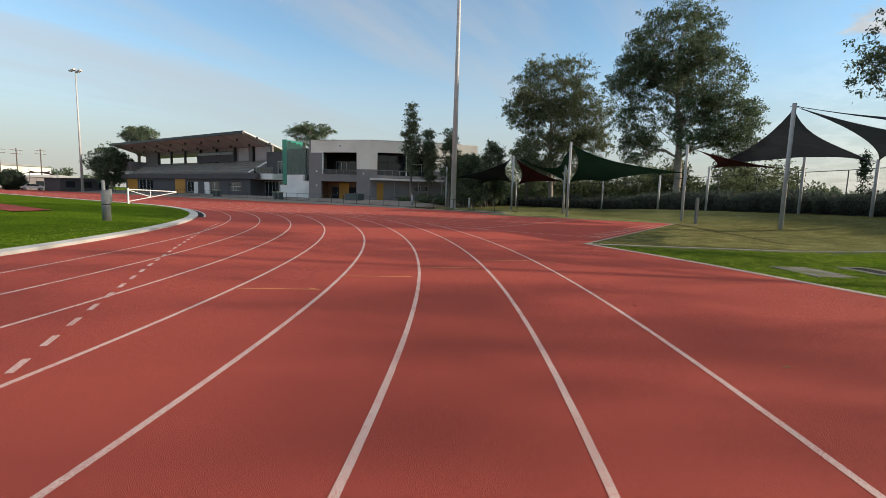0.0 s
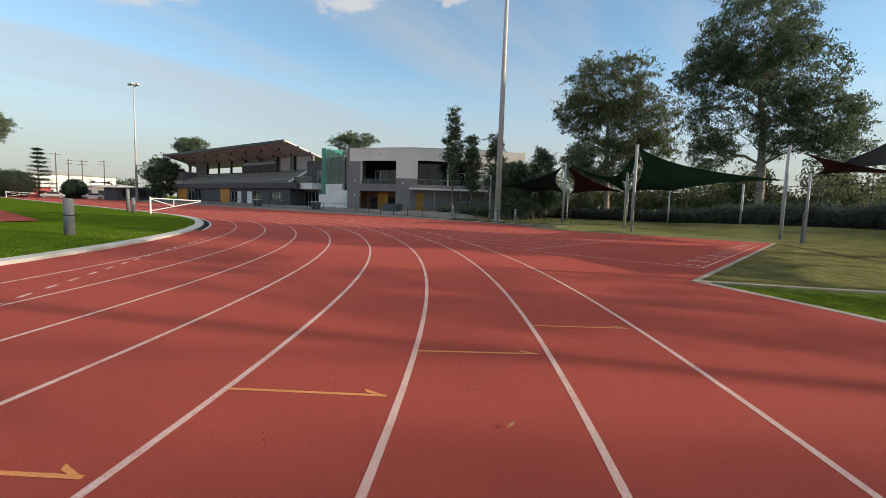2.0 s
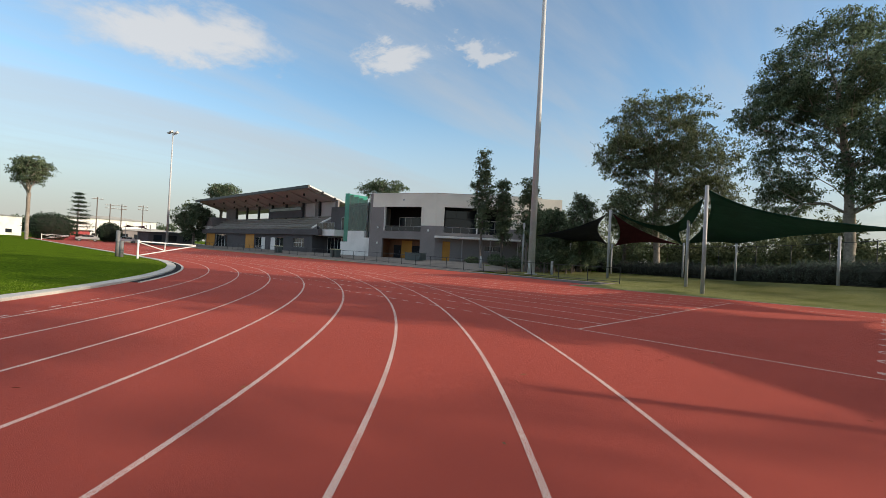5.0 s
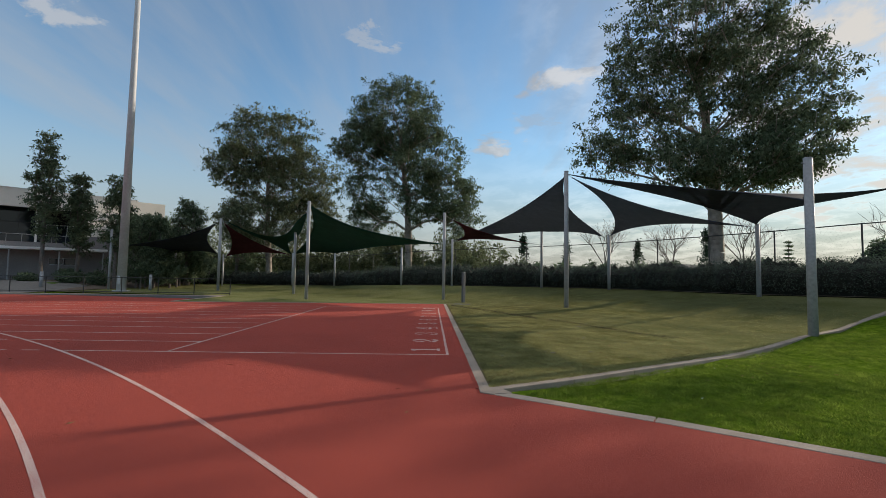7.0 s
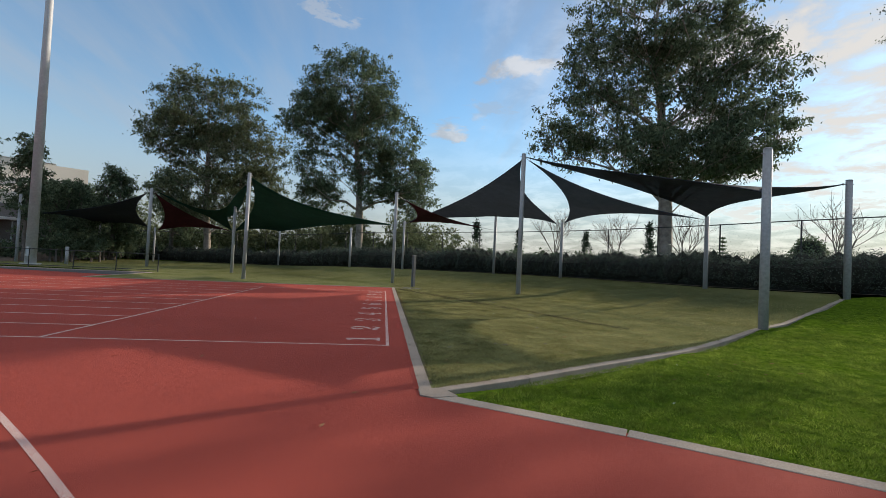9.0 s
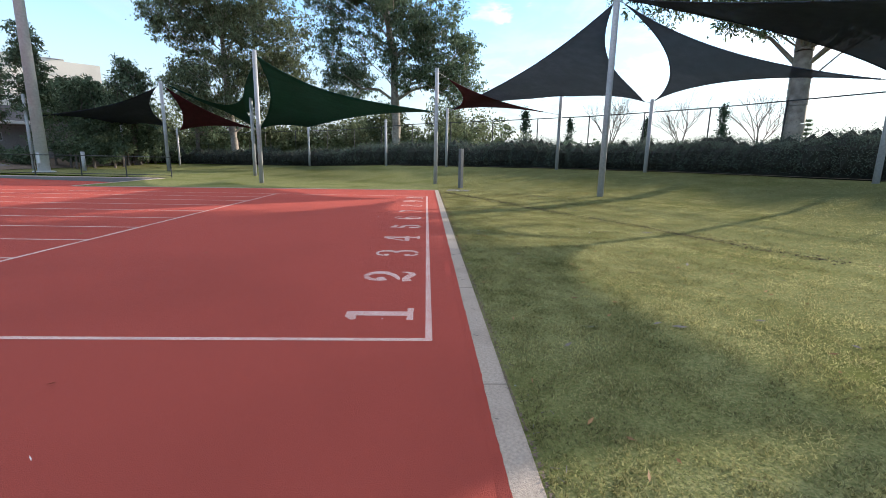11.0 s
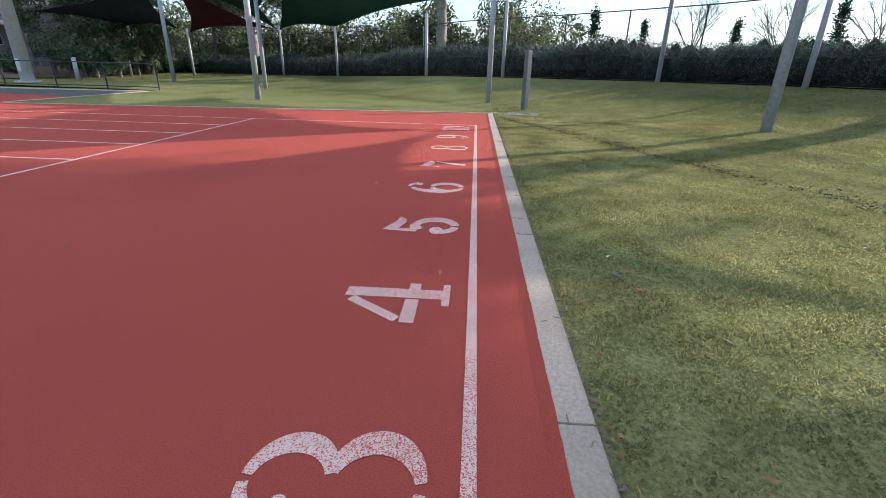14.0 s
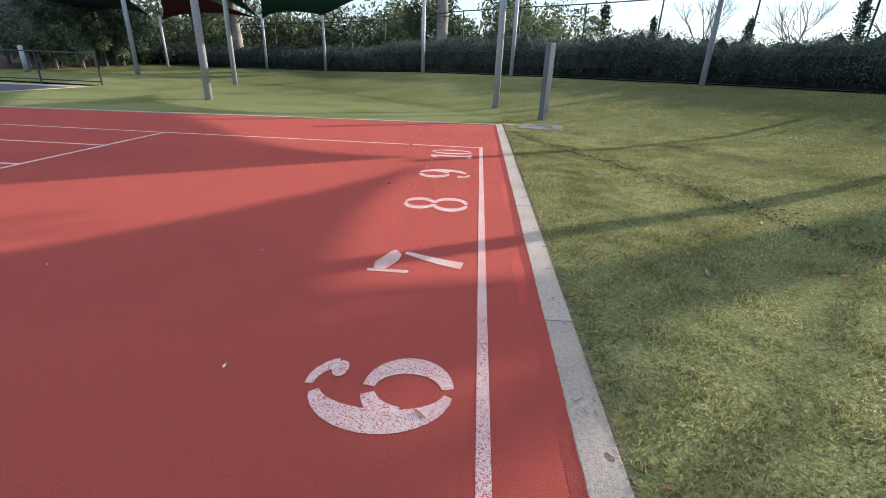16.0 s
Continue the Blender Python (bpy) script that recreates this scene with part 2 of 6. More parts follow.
M_conc = mat("weathered concrete kerb", (0.29, 0.235, 0.19), (0.42, 0.345, 0.285), 60, 0.95, 0.5, 0, 2.2, 150, (0.24, 0.19, 0.155), 0.10, 0.15)
M_slab = mat("grey weathered concrete slab", (0.15, 0.14, 0.12), (0.25, 0.235, 0.205), 50, 1.0, 0.5, 0, 1.6, 110, (0.10, 0.095, 0.08), 0, 0.05)
M_conc2 = mat("grey concrete paving", (0.17, 0.155, 0.14), (0.24, 0.22, 0.20), 40, 0.95, 0.3, 0, 0.5, 90, (0.12, 0.11, 0.10), 0, 0.1)
M_kerbw = mat("bright concrete kerb", (0.44, 0.42, 0.385), (0.56, 0.54, 0.50), 40, 0.95, 0.4, 0, 1.0, 120, (0.36, 0.34, 0.30), 0, 0.15)
M_turf = mat("sandy synthetic turf", (0.100, 0.112, 0.042), (0.25, 0.242, 0.11), 45, 1.0, 1.0, 0, 0.5, 70, (0.105, 0.115, 0.032), 0, 0.0)
M_turfblade = leafy("turf fibres", (0.138, 0.136, 0.052), (0.365, 0.335, 0.152), 0.50, 0.5)
M_grass = mat("lawn", (0.032, 0.070, 0.006), (0.12, 0.185, 0.016), 11, 1.0, 1.0, 0, 0.8, 38, (0.05, 0.085, 0.010), 0, 0.0)
M_blade = leafy("grass blades", (0.070, 0.125, 0.018), (0.25, 0.32, 0.050), 0.5, 0.5, 4.0, 1.1)
M_crumb = mat("dark damp soil crumbs", (0.050, 0.042, 0.027), (0.10, 0.082, 0.055), 40, 1.0, 0.3, 0, 2.0, None, None, 0.4, 0.05)
M_soil = mat("bark mulch", (0.10, 0.07, 0.048), (0.18, 0.13, 0.092), 30, 1.0, 0.8, 0, 0.6)
M_asph = mat("asphalt", (0.045, 0.045, 0.047), (0.07, 0.07, 0.07), 70, 0.9, 0.4, 0, 0.4)
M_galv = mat("galvanised steel", (0.28, 0.285, 0.29), (0.38, 0.385, 0.39), 14, 0.55, 0.08, 0.15, 1.0, None, (0.24, 0.24, 0.242))
M_boll = mat("dull dark steel", (0.085, 0.09, 0.095), (0.13, 0.135, 0.14), 14, 0.5, 0.08, 0.3, 1.0)
M_black = mat("black powder-coated steel", (0.012, 0.013, 0.014), (0.022, 0.023, 0.024), 20, 0.5, 0.05, 0.0)
M_mast = mat("pale weathered galvanised steel", (0.44, 0.445, 0.45), (0.56, 0.565, 0.57), 10, 0.6, 0.05, 0.1, 0.8, None, (0.40, 0.40, 0.402))
M_stub = mat("dull grey painted steel", (0.13, 0.135, 0.135), (0.18, 0.185, 0.185), 10, 0.6, 0.1, 0.0, 1.2)
M_wire = mat("wire", (0.22, 0.23, 0.24), (0.3, 0.3, 0.31), 20, 0.5, 0, 0.5)
M_white = mat("white enamel", (0.74, 0.74, 0.72), (0.82, 0.82, 0.80), 12, 0.45, 0.05, 0, 1.5, None, (0.6, 0.58, 0.54))
M_sgreen = cloth("dark green shade cloth", (0.013, 0.060, 0.048), (0.019, 0.080, 0.064), 0.05)
M_sblack = cloth("charcoal shade cloth", (0.034, 0.040, 0.054), (0.048, 0.055, 0.072), 0.08)
M_sgrey = cloth("slate shade cloth", (0.058, 0.066, 0.096), (0.078, 0.088, 0.124))
M_smar = cloth("maroon shade cloth", (0.070, 0.018, 0.027), (0.098, 0.024, 0.036), 0.06)
M_bark = mat("pale eucalypt bark", (0.20, 0.165, 0.135), (0.36, 0.31, 0.26), 5, 0.9, 0.6, 0, 0.7, 14, (0.13, 0.10, 0.08))
M_twig = mat("grey-brown twigs", (0.10, 0.085, 0.075), (0.19, 0.16, 0.14), 6, 0.95, 0.3, 0, 1.0)
M_gum = leafy("eucalypt leaves", (0.072, 0.106, 0.064), (0.165, 0.205, 0.125), 0.36, 0.5)
M_gum2 = leafy("brownish eucalypt leaves", (0.082, 0.106, 0.060), (0.185, 0.205, 0.115), 0.38, 0.5)
M_hedge = leafy("grey-green hedge leaves", (0.060, 0.085, 0.068), (0.115, 0.14, 0.112), 0.18, 0.25)
M_conif = leafy("conifer needles", (0.014, 0.030, 0.018), (0.030, 0.052, 0.030), 0.1)
# near-black: the shade deep inside foliage is put into this colour
M_shade_core = mat("inner twigs with painted shade", (0.012, 0.014, 0.010), (0.024, 0.026, 0.018), 8, 1.0, 0.5)
M_cream = mat("cream rendered wall", (0.74, 0.69, 0.60), (0.80, 0.75, 0.66), 30, 0.85, 0.12, 0, 0.3, 60, (0.62, 0.57, 0.49))
M_char = mat("charcoal brick wall", (0.065, 0.061, 0.065), (0.10, 0.095, 0.098), 12, 0.9, 0.3, 0, 0.5)
M_grey = mat("grey block wall", (0.20, 0.18, 0.175), (0.26, 0.24, 0.235), 12, 0.9, 0.2, 0, 0.4)
M_soff = mat("pinkish-grey soffit lining", (0.42, 0.385, 0.375), (0.50, 0.46, 0.45), 6, 0.8, 0.1, 0, 0.3)
M_roof = mat("grey metal roofing", (0.20, 0.21, 0.22), (0.27, 0.28, 0.29), 8, 0.45, 0.1, 0.4, 0.4)
M_seat = mat("grey plank seating", (0.36, 0.335, 0.32), (0.47, 0.44, 0.42), 10, 0.8, 0.3, 0, 0.5)
M_yel = mat("orange-yellow painted panel", (0.46, 0.20, 0.018), (0.54, 0.245, 0.028), 10, 0.6, 0.05, 0, 0.5)
M_brown = mat("brown timber lining", (0.13, 0.05, 0.018), (0.20, 0.08, 0.028), 5, 0.6, 0.1, 0, 0.8)
# dark parts; on the clubhouse's inner walls the colour stands for room shade
M_dark = mat("dark surfaces and painted interior shade", (0.022, 0.022, 0.024), (0.035, 0.035, 0.038), 6, 0.9, 0.05, spec=0.03)
M_lwhite = mat("white rendered wall", (0.74, 0.73, 0.70), (0.80, 0.79, 0.76), 20, 0.8, 0.1, 0, 0.4)
M_bin = mat("dark green-grey plastic bin", (0.05, 0.07, 0.07), (0.08, 0.10, 0.10), 10, 0.5, 0.05)
M_binlid = mat("pale yellow bin lid", (0.62, 0.58, 0.35), (0.72, 0.68, 0.45), 10, 0.5, 0.05)
M_glassd = glass("dark window glass", (0.02, 0.025, 0.03), 0.04, 0.05)
M_glassg = glass("green tinted glass", (0.05, 0.36, 0.27), 0.05, 0.45)
M_fin = glass("pale green glass", (0.22, 0.30, 0.26), 0.15, 0.62)
M_redw = mat("red painted shop front", (0.35, 0.05, 0.05), (0.45, 0.07, 0.07), 5, 0.7, 0.1)


# ---------------- mesh helpers ----------------
def link_mesh(name, me, material, parent=None, label="", smooth=False):
    ob = new(name, me)
    if material:
        me.materials.append(material)
    if smooth:
        me.polygons.foreach_set("use_smooth", [True] * len(me.polygons))
    if parent is not None:
        ob.parent = parent
    if label:
        tagged(ob, label)
    return ob


def part(name, bm, material, parent=None, label="", smooth=False):
    me = bpy.data.meshes.new(name)
    bmesh.ops.recalc_face_normals(bm, faces=bm.faces[:])
    bm.to_mesh(me)
    bm.free()
    return link_mesh(name, me, material, parent, label, smooth)


def thing(name, label, category, group="", at=None, kind=""):
    ob = new(name)
    ob.empty_display_size = 0.2
    if at is not None:
        ob.matrix_world = at if isinstance(at, Matrix) else Matrix.Translation(at)
    return tagged(ob, label, category, group, kind)


def box(bm, x0, x1, y0, y1, z0, z1, m=None, bevel=0.0):
    r = bmesh.ops.create_cube(bm, size=1.0)
    t = Matrix.Translation(((x0 + x1) / 2, (y0 + y1) / 2, (z0 + z1) / 2)) @ Matrix.Diagonal((abs(x1 - x0), abs(y1 - y0), abs(z1 - z0), 1))
    bmesh.ops.transform(bm, matrix=t, verts=r["verts"])
    if bevel:
        es = list({e for v in r["verts"] for e in v.link_edges})
        g = bmesh.ops.bevel(bm, geom=es, offset=bevel, segments=2, profile=0.6, affect="EDGES")
        vs = list({v for f in g["faces"] for v in f.verts} | {v for v in r["verts"] if v.is_valid})
    else:
        vs = r["verts"]
    if m is not None:
        bmesh.ops.transform(bm, matrix=m, verts=vs)
    return vs


def one_box(*a, **k):
    bm = bmesh.new()
    box(bm, *a, **k)
    return bm


def rod(bm, p, q, r0, r1=None, seg=10, caps=True):
    p, q = Vector(p), Vector(q)
    d = q - p
    if d.length < 1e-6:
        return
    m = Matrix.Translation((p + q) / 2) @ d.to_track_quat("Z", "Y").to_matrix().to_4x4()
    bmesh.ops.create_cone(bm, cap_ends=caps, segments=seg, radius1=r0, radius2=r0 if r1 is None else r1, depth=d.length, matrix=m)


def one_rod(*a, **k):
    bm = bmesh.new()
    rod(bm, *a, **k)
    return bm


def quads(name, v, material, parent=None, label="", smooth=False, sides=4):
    """A mesh of loose polygons from an array (n, sides, 3)."""
    v = np.asarray(v, np.float32).reshape(-1, sides, 3)
    n = len(v)
    me = bpy.data.meshes.new(name)
    me.vertices.add(n * sides)
    me.vertices.foreach_set("co", v.ravel())
    me.loops.add(n * sides)
    me.loops.foreach_set("vertex_index", np.arange(n * sides, dtype=np.int32))
    me.polygons.add(n)
    me.polygons.foreach_set("loop_start", np.arange(n, dtype=np.int32) * sides)
    me.update(calc_edges=True)
    return link_mesh(name, me, material, parent, label, smooth)


def poly_sheet(pts, step, zf):
    """A flat outline cut along a grid, with heights from zf(x, y)."""
    bm = bmesh.new()
    f = bm.faces.new([bm.verts.new((x, y, 0)) for x, y in pts])
    f.normal_update()
    xs, ys = [p[0] for p in pts], [p[1] for p in pts]
    if step:
        for k in range(math.ceil(min(xs) / step), math.floor(max(xs) / step) + 1):
            bmesh.ops.bisect_plane(bm, geom=bm.verts[:] + bm.edges[:] + bm.faces[:], plane_co=(k * step, 0, 0), plane_no=(1, 0, 0))
        for k in range(math.ceil(min(ys) / step), math.floor(max(ys) / step) + 1):
            bmesh.ops.bisect_plane(bm, geom=bm.verts[:] + bm.edges[:] + bm.faces[:], plane_co=(0, k * step, 0), plane_no=(0, 1, 0))
    bm.normal_update()
    bmesh.ops.triangulate(bm, faces=bm.faces[:], ngon_method="EAR_CLIP")
    for v in bm.verts:
        v.co.z = zf(v.co.x, v.co.y)
    for f in bm.faces:
        if f.normal.z < 0:
            f.normal_flip()
    return bm


def sheet(name, pts, step, zf, material, smooth=True):
    bm = poly_sheet(pts, step, zf)
    me = bpy.data.meshes.new(name)
    bm.normal_update()
    for f in bm.faces:
        if f.normal.z < 0:
            f.normal_flip()
    bm.to_mesh(me)
    bm.free()
    return link_mesh(name, me, material, None, "", smooth)


def inside(pts, x, y):
    """Even-odd test for arrays of points."""
    r = np.zeros(np.shape(x), bool)
    for (x1, y1), (x2, y2) in zip(pts, pts[1:] + pts[:1]):
        if y1 != y2:
            r ^= ((y1 > y) != (y2 > y)) & (x < (x2 - x1) * (y - y1) / (y2 - y1) + x1)
    return r


def away(line, x, y):
    """Distance to a line of points and the place along it, for arrays."""
    best, at, s = np.full(np.shape(x), 1e9), np.zeros(np.shape(x)), 0.0
    for (x1, y1), (x2, y2) in zip(line, line[1:]):
        ln = math.hypot(x2 - x1, y2 - y1)
        k = np.clip(((x - x1) * (x2 - x1) + (y - y1) * (y2 - y1)) / ln**2, 0, 1)
        d = np.hypot(x - x1 - k * (x2 - x1), y - y1 - k * (y2 - y1))
        at = np.where(d < best, s + k, at)
        best = np.minimum(best, d)
        s += 1
    return best, at


def shifted(line, d):
    """A line of points moved sideways, to its left for d > 0."""
    out = []
    for i, (x, y) in enumerate(line):
        a, b = line[max(i - 1, 0)], line[min(i + 1, len(line) - 1)]
        tx, ty = b[0] - a[0], b[1] - a[1]
        ln = math.hypot(tx, ty)
        out.append((x - ty / ln * d, y + tx / ln * d))
    return out


def along(line, step):
    """Points at even steps on a line, each with its direction."""
    out, left = [], 0.0
    for (x1, y1), (x2, y2) in zip(line, line[1:]):
        ln = math.hypot(x2 - x1, y2 - y1)
        s = left
        while s < ln:
            out.append((x1 + (x2 - x1) * s / ln, y1 + (y2 - y1) * s / ln, (x2 - x1) / ln, (y2 - y1) / ln))
            s += step
        left = s - ln
    return out


# ---------------- the plan ----------------
LANE = 1.22
CX, CY, R0 = -35.6, -37.4, 37.4           # centre and inner radius of the bend
HEDGE = [(-46, 43), (-27, 40.5), (-18, 37.5), (-9.2, 34.2), (-2.5, 28.3), (1.7, 25.8), (7.2, 21.2), (10.2, 17.4), (13.3, 10.2), (15.2, 6.4), (18.0, 3.6), (34, -9)]
HEDGE_Z = np.array([0.35, 0.3, 0.32, 0.42, 0.70, 0.76, 0.82, 0.85, 0.85, 0.92, 1.0, 1.0])
TRACK = [(0.30, -2.62), (0.30, 15.12), (-12.9, 14.05), (-13.0, 18.5), (-20, 18.7), (-34, 18.7), (-160, 18.7), (-160, -110), (40, -110), (40, -36.2), (6.26, -7.14), (3.53, -4.82), (1.94, -3.65), (0.36, -2.60)]

TURF_EDGE = [(0.46, -2.55), (1.67, -1.92), (2.81, -1.25), (5.1, 0.05), (6.9, 1.25), (8.6, 2.35), (10.1, 3.1), (12.0, 4.0), (13.9, 5.0)]
TURF = [(0.415, 15.2), (0.415, -2.45)] + [(x, y + 0.12) for x, y in TURF_EDGE[1:]] + HEDGE[:-2][::-1][:8] + [(-15.0, 36.2), (-25.0, 37.5), (-25.5, 22.6), (-13.2, 21.0), (-12.94, 18.6), (-12.84, 14.1)]


def height(x, y):
    """Lie of the land: level track, a bank up to the hedge, a slightly raised concourse."""
    x, y = np.asarray(x, float), np.asarray(y, float)
    d, s = away(HEDGE, x, y)
    top = np.interp(s, range(len(HEDGE_Z)), HEDGE_Z)
    k = np.clip(1 - d / 9.0, 0, 1)
    # beyond the hedge the land stays up
    beyond = inside(HEDGE + [(300, -9), (300, 300), (-46, 300)], x, y)
    k = np.where(beyond & (x > -12), np.maximum(k, 1 - np.clip((d - 10) / 60, 0, 1)), k)
    z = top * k * k * (3 - 2 * k)
    # a shallow fold in the turf, from which the bank rises
    over = np.minimum((x - 2.45) * 0.92 + (y - 9.4) * 0.391, (x - 1.7) * 1.0 + np.maximum(y - 16, 0) * 0.6)
    z = np.maximum(z, 0.05 * np.clip(over, 0, 9.0) * np.clip((x + 9) / 6, 0, 1) * np.clip((26 - y) / 5, 0, 1))
    z = z + 0.020 * np.exp(-(over / 0.16) ** 2) * (0.6 + 0.4 * np.sin(5.0 * y + 3.0 * x)) * ((x > 0.5) & (y < 14.8) & (y > 0)) - 0.018 * np.exp(-((over - 0.22) / 0.12) ** 2) * ((x > 0.5) & (y < 14.8) & (y > 0))
    c = np.clip((y - 20.5) / 6.0, 0, 1) * np.clip((-24 - x) / 6.0, 0, 1)
    z = np.maximum(z, 0.55 * c * c * (3 - 2 * c))
    return np.where(inside(TRACK, x, y), -0.05, z - 0.02)


def land(x, y):
    return float(height(np.array([x]), np.array([y]))[0])


# ground: fine near the place, coarse towards the horizon
def axis(lo, hi, step, far):
    mid = list(np.arange(lo, hi + 1e-6, step))
    return np.array([-far, -900, -420, -250] + mid + [250, 420, 900, far], float)


gx, gy = axis(-160, 70, 1.25, 4000), axis(-115, 115, 1.25, 4000)
GX, GY = np.meshgrid(gx, gy)
GZ = height(GX, GY) - 0.15 * inside(TURF, GX, GY)
me = bpy.data.meshes.new("ground")
nx, ny = len(gx), len(gy)
ids = np.arange(nx * ny).reshape(ny, nx)
faces = np.stack([ids[:-1, :-1], ids[:-1, 1:], ids[1:, 1:], ids[1:, :-1]], -1).reshape(-1, 4)
me.from_pydata(np.stack([GX, GY, GZ], -1).reshape(-1, 3).tolist(), [], faces.tolist())
ground = tagged(link_mesh("ground", me, M_grass, None, "", True), "green mown grass land around the running track", "grass", "", "structure")

track = tagged(sheet("running_track", TRACK, 0, lambda x, y: 0.0, M_track, False), "red rubber running track with white lane lines", "track", "", "structure")

# infield lawn inside the bend, with its pale kerb and dark gutter
arc = [(CX + (R0 - 0.55) * math.cos(a), CY + (R0 - 0.55) * math.sin(a)) for a in np.radians(np.arange(-30, 90.1, 1.5))]
infield_line = arc + [(-150, CY + R0 - 0.55)]
INFIELD = infield_line + [(-150, -60), (-10, -70)]
tagged(sheet("infield_lawn", INFIELD, 4.0, lambda x, y: 0.035 + 0.10 * min(max((R0 - 0.6 - math.hypot(x - CX, y - CY)) / 6.0 if x > CX else (-0.6 - y) / 6.0, 0), 1), M_grass),
       "bright green mown infield lawn inside the bend", "lawn", "", "structure")


def ribbon(line, w0, w1, z0, z1, bevel=0.012):
    """A bevelled strip along a line, from w0 to w1 sideways and z0 to z1 up."""
    bm = bmesh.new()
    prof = [(w0, z0), (w0, z1 - bevel), (w0 + bevel, z1), (w1 - bevel, z1), (w1, z1 - bevel), (w1, z0)]
    rings = []
    offs = [shifted(line, w) for w, _ in prof]
    for i in range(len(line)):
        rings.append([bm.verts.new((*offs[j][i], prof[j][1])) for j in range(len(prof))])
    for a, b in zip(rings, rings[1:]):
        for j in range(len(prof) - 1):
            bm.faces.new((a[j], a[j + 1], b[j + 1], b[j]))
    bm.faces.new(rings[0]); bm.faces.new(rings[-1][::-1])
    return bm


kerb = tagged(part("infield_kerb", ribbon(infield_line, -0.36, 0.02, -0.02, 0.07), M_kerbw), "pale concrete kerb round the infield lawn", "kerb", "", "structure")
gut = [p for p in arc if p[0] < -17.0] + [(-60, CY + R0 - 0.55)]
tagged(part("drain_channel", ribbon(gut, -0.60, -0.37, -0.03, 0.012, 0.004), M_dark), "dark slotted drain channel along the infield kerb", "drain", "", "structure")
tagged(part("channel_edge", ribbon(gut, -0.70, -0.61, -0.03, 0.016, 0.004), M_kerbw), "thin pale concrete edge of the drain channel", "kerb", "", "structure")
tagged(sheet("infield_runup", [(-21.5, -10.6), (-22.5, -9.0), (-60, -8.5), (-60, -10.2)], 2.0, lambda x, y: 0.15, M_track), "dull red rubber run-up strip across the infield lawn", "run-up", "", "structure")


# ---------------- painted lines ----------------
def strip(line, w, z=0.0020):
    a, b = shifted(line, w / 2), shifted(line, -w / 2)
    bm = bmesh.new()
    va = [bm.verts.new((*p, z)) for p in a]
    vb = [bm.verts.new((*p, z)) for p in b]
    for i in range(len(line) - 1):
        bm.faces.new((vb[i], vb[i + 1], va[i + 1], va[i]))
    return bm


def painted(name, bm, material, label, category="line", z=None):
    me = bpy.data.meshes.new(name)
    bm.normal_update()
    for f in bm.faces:
        if f.normal.z < 0:
            f.normal_flip()
    bm.to_mesh(me)
    bm.free()
    return tagged(link_mesh(name, me, material), label, category, "painted track lines", "structure")


for k in range(1, 9):
    r = R0 + LANE * k
    ln = [(CX + r * math.cos(a), CY + r * math.sin(a)) for a in np.radians(np.arange(-25, 90.1, 0.75))]
    ln += [(x, CY + r) for x in range(-40, -156, -10)]
    painted("lane_line", strip(ln, 0.05), M_line, "curved white lane line, paint worn to the rubber")
for k in (9, 10):
    painted("lane_line", strip([(0.0 if k == 10 else -5.0, LANE * k), (-30, LANE * k), (-155, LANE * k)], 0.05), M_line, "straight white lane line, paint worn to the rubber")
R8 = R0 + 8 * LANE
for k in range(0, 9):
    y = LANE * k
    x1 = CX + math.sqrt(max(R8**2 - (y - CY) ** 2, 0)) if k < 8 else -30
    painted("sprint_lane_line", strip([(0.0 if k == 0 else -5.0, y), (x1 + 0.03, y)], 0.05, 0.0022), M_line, "straight white sprint lane line, slightly worn")
    if k < 8:
        bm = bmesh.new()
        x, x_end = x1 - 0.35, CX + math.sqrt(max((R0 + 0.2) ** 2 - (y - CY) ** 2, 0)) if k == 0 else -30
        x_end = max(x_end, x1 - 16)
        while x > x_end:
            box(bm, x - 0.30, x, y - 0.025, y + 0.025, -0.01, 0.0019)
            x -= 0.57
        painted("dashed_lane_line", bm, M_line, "dashed white continuation of a sprint lane line")
painted("start_line", strip([(-0.025, -0.025), (-0.025, 12.225)], 0.05, 0.0026), M_line2, "white start line across the ten sprint lanes")
painted("second_start_line", strip([(-5.0, 0.0), (-5.0, 12.2)], 0.05, 0.0026), M_line, "white cross line in front of the sprint start")
# dashes that cut across the bend towards the kerb
for i in range(-3, 26):
    x, y = 0.178 - 0.516 * i, -15.295 + 0.316 * i + 0.0013 * i * i
    if math.hypot(x - CX, y - CY) < R0 + 0.1:
        break
    d = Vector((-0.516, 0.316 + 0.0026 * i)).normalized()
    painted("bend_dash", strip([(x - 0.15 * d[0], y - 0.15 * d[1]), (x + 0.15 * d[0], y + 0.15 * d[1])], 0.055, 0.0026), M_line2, "short white dash painted across the bend lanes")
# orange relay marks, one in each lane
for k, (a, b) in enumerate((((-1.16, -12.80), (-0.31, -12.13)), ((-0.85, -11.21), (0.02, -10.52)), ((-0.50, -9.66), (0.33, -8.93)), ((-0.21, -8.07), (0.63, -7.35)))):
    d = Vector((b[0] - a[0], b[1] - a[1])).normalized()
    n = Vector((-d.y, d.x))
    bm = strip([a, b], 0.035, 0.0028)
    tip = Vector(b)
    q = [tip, tip - d * 0.17 + n * 0.10, tip - d * 0.15 + n * 0.045, tip - d * 0.05]
    bm.faces.new([bm.verts.new((*p, 0.0030)) for p in q])
    painted("relay_mark", bm, M_orange, "faded orange relay mark with an arrow head", "track marking")


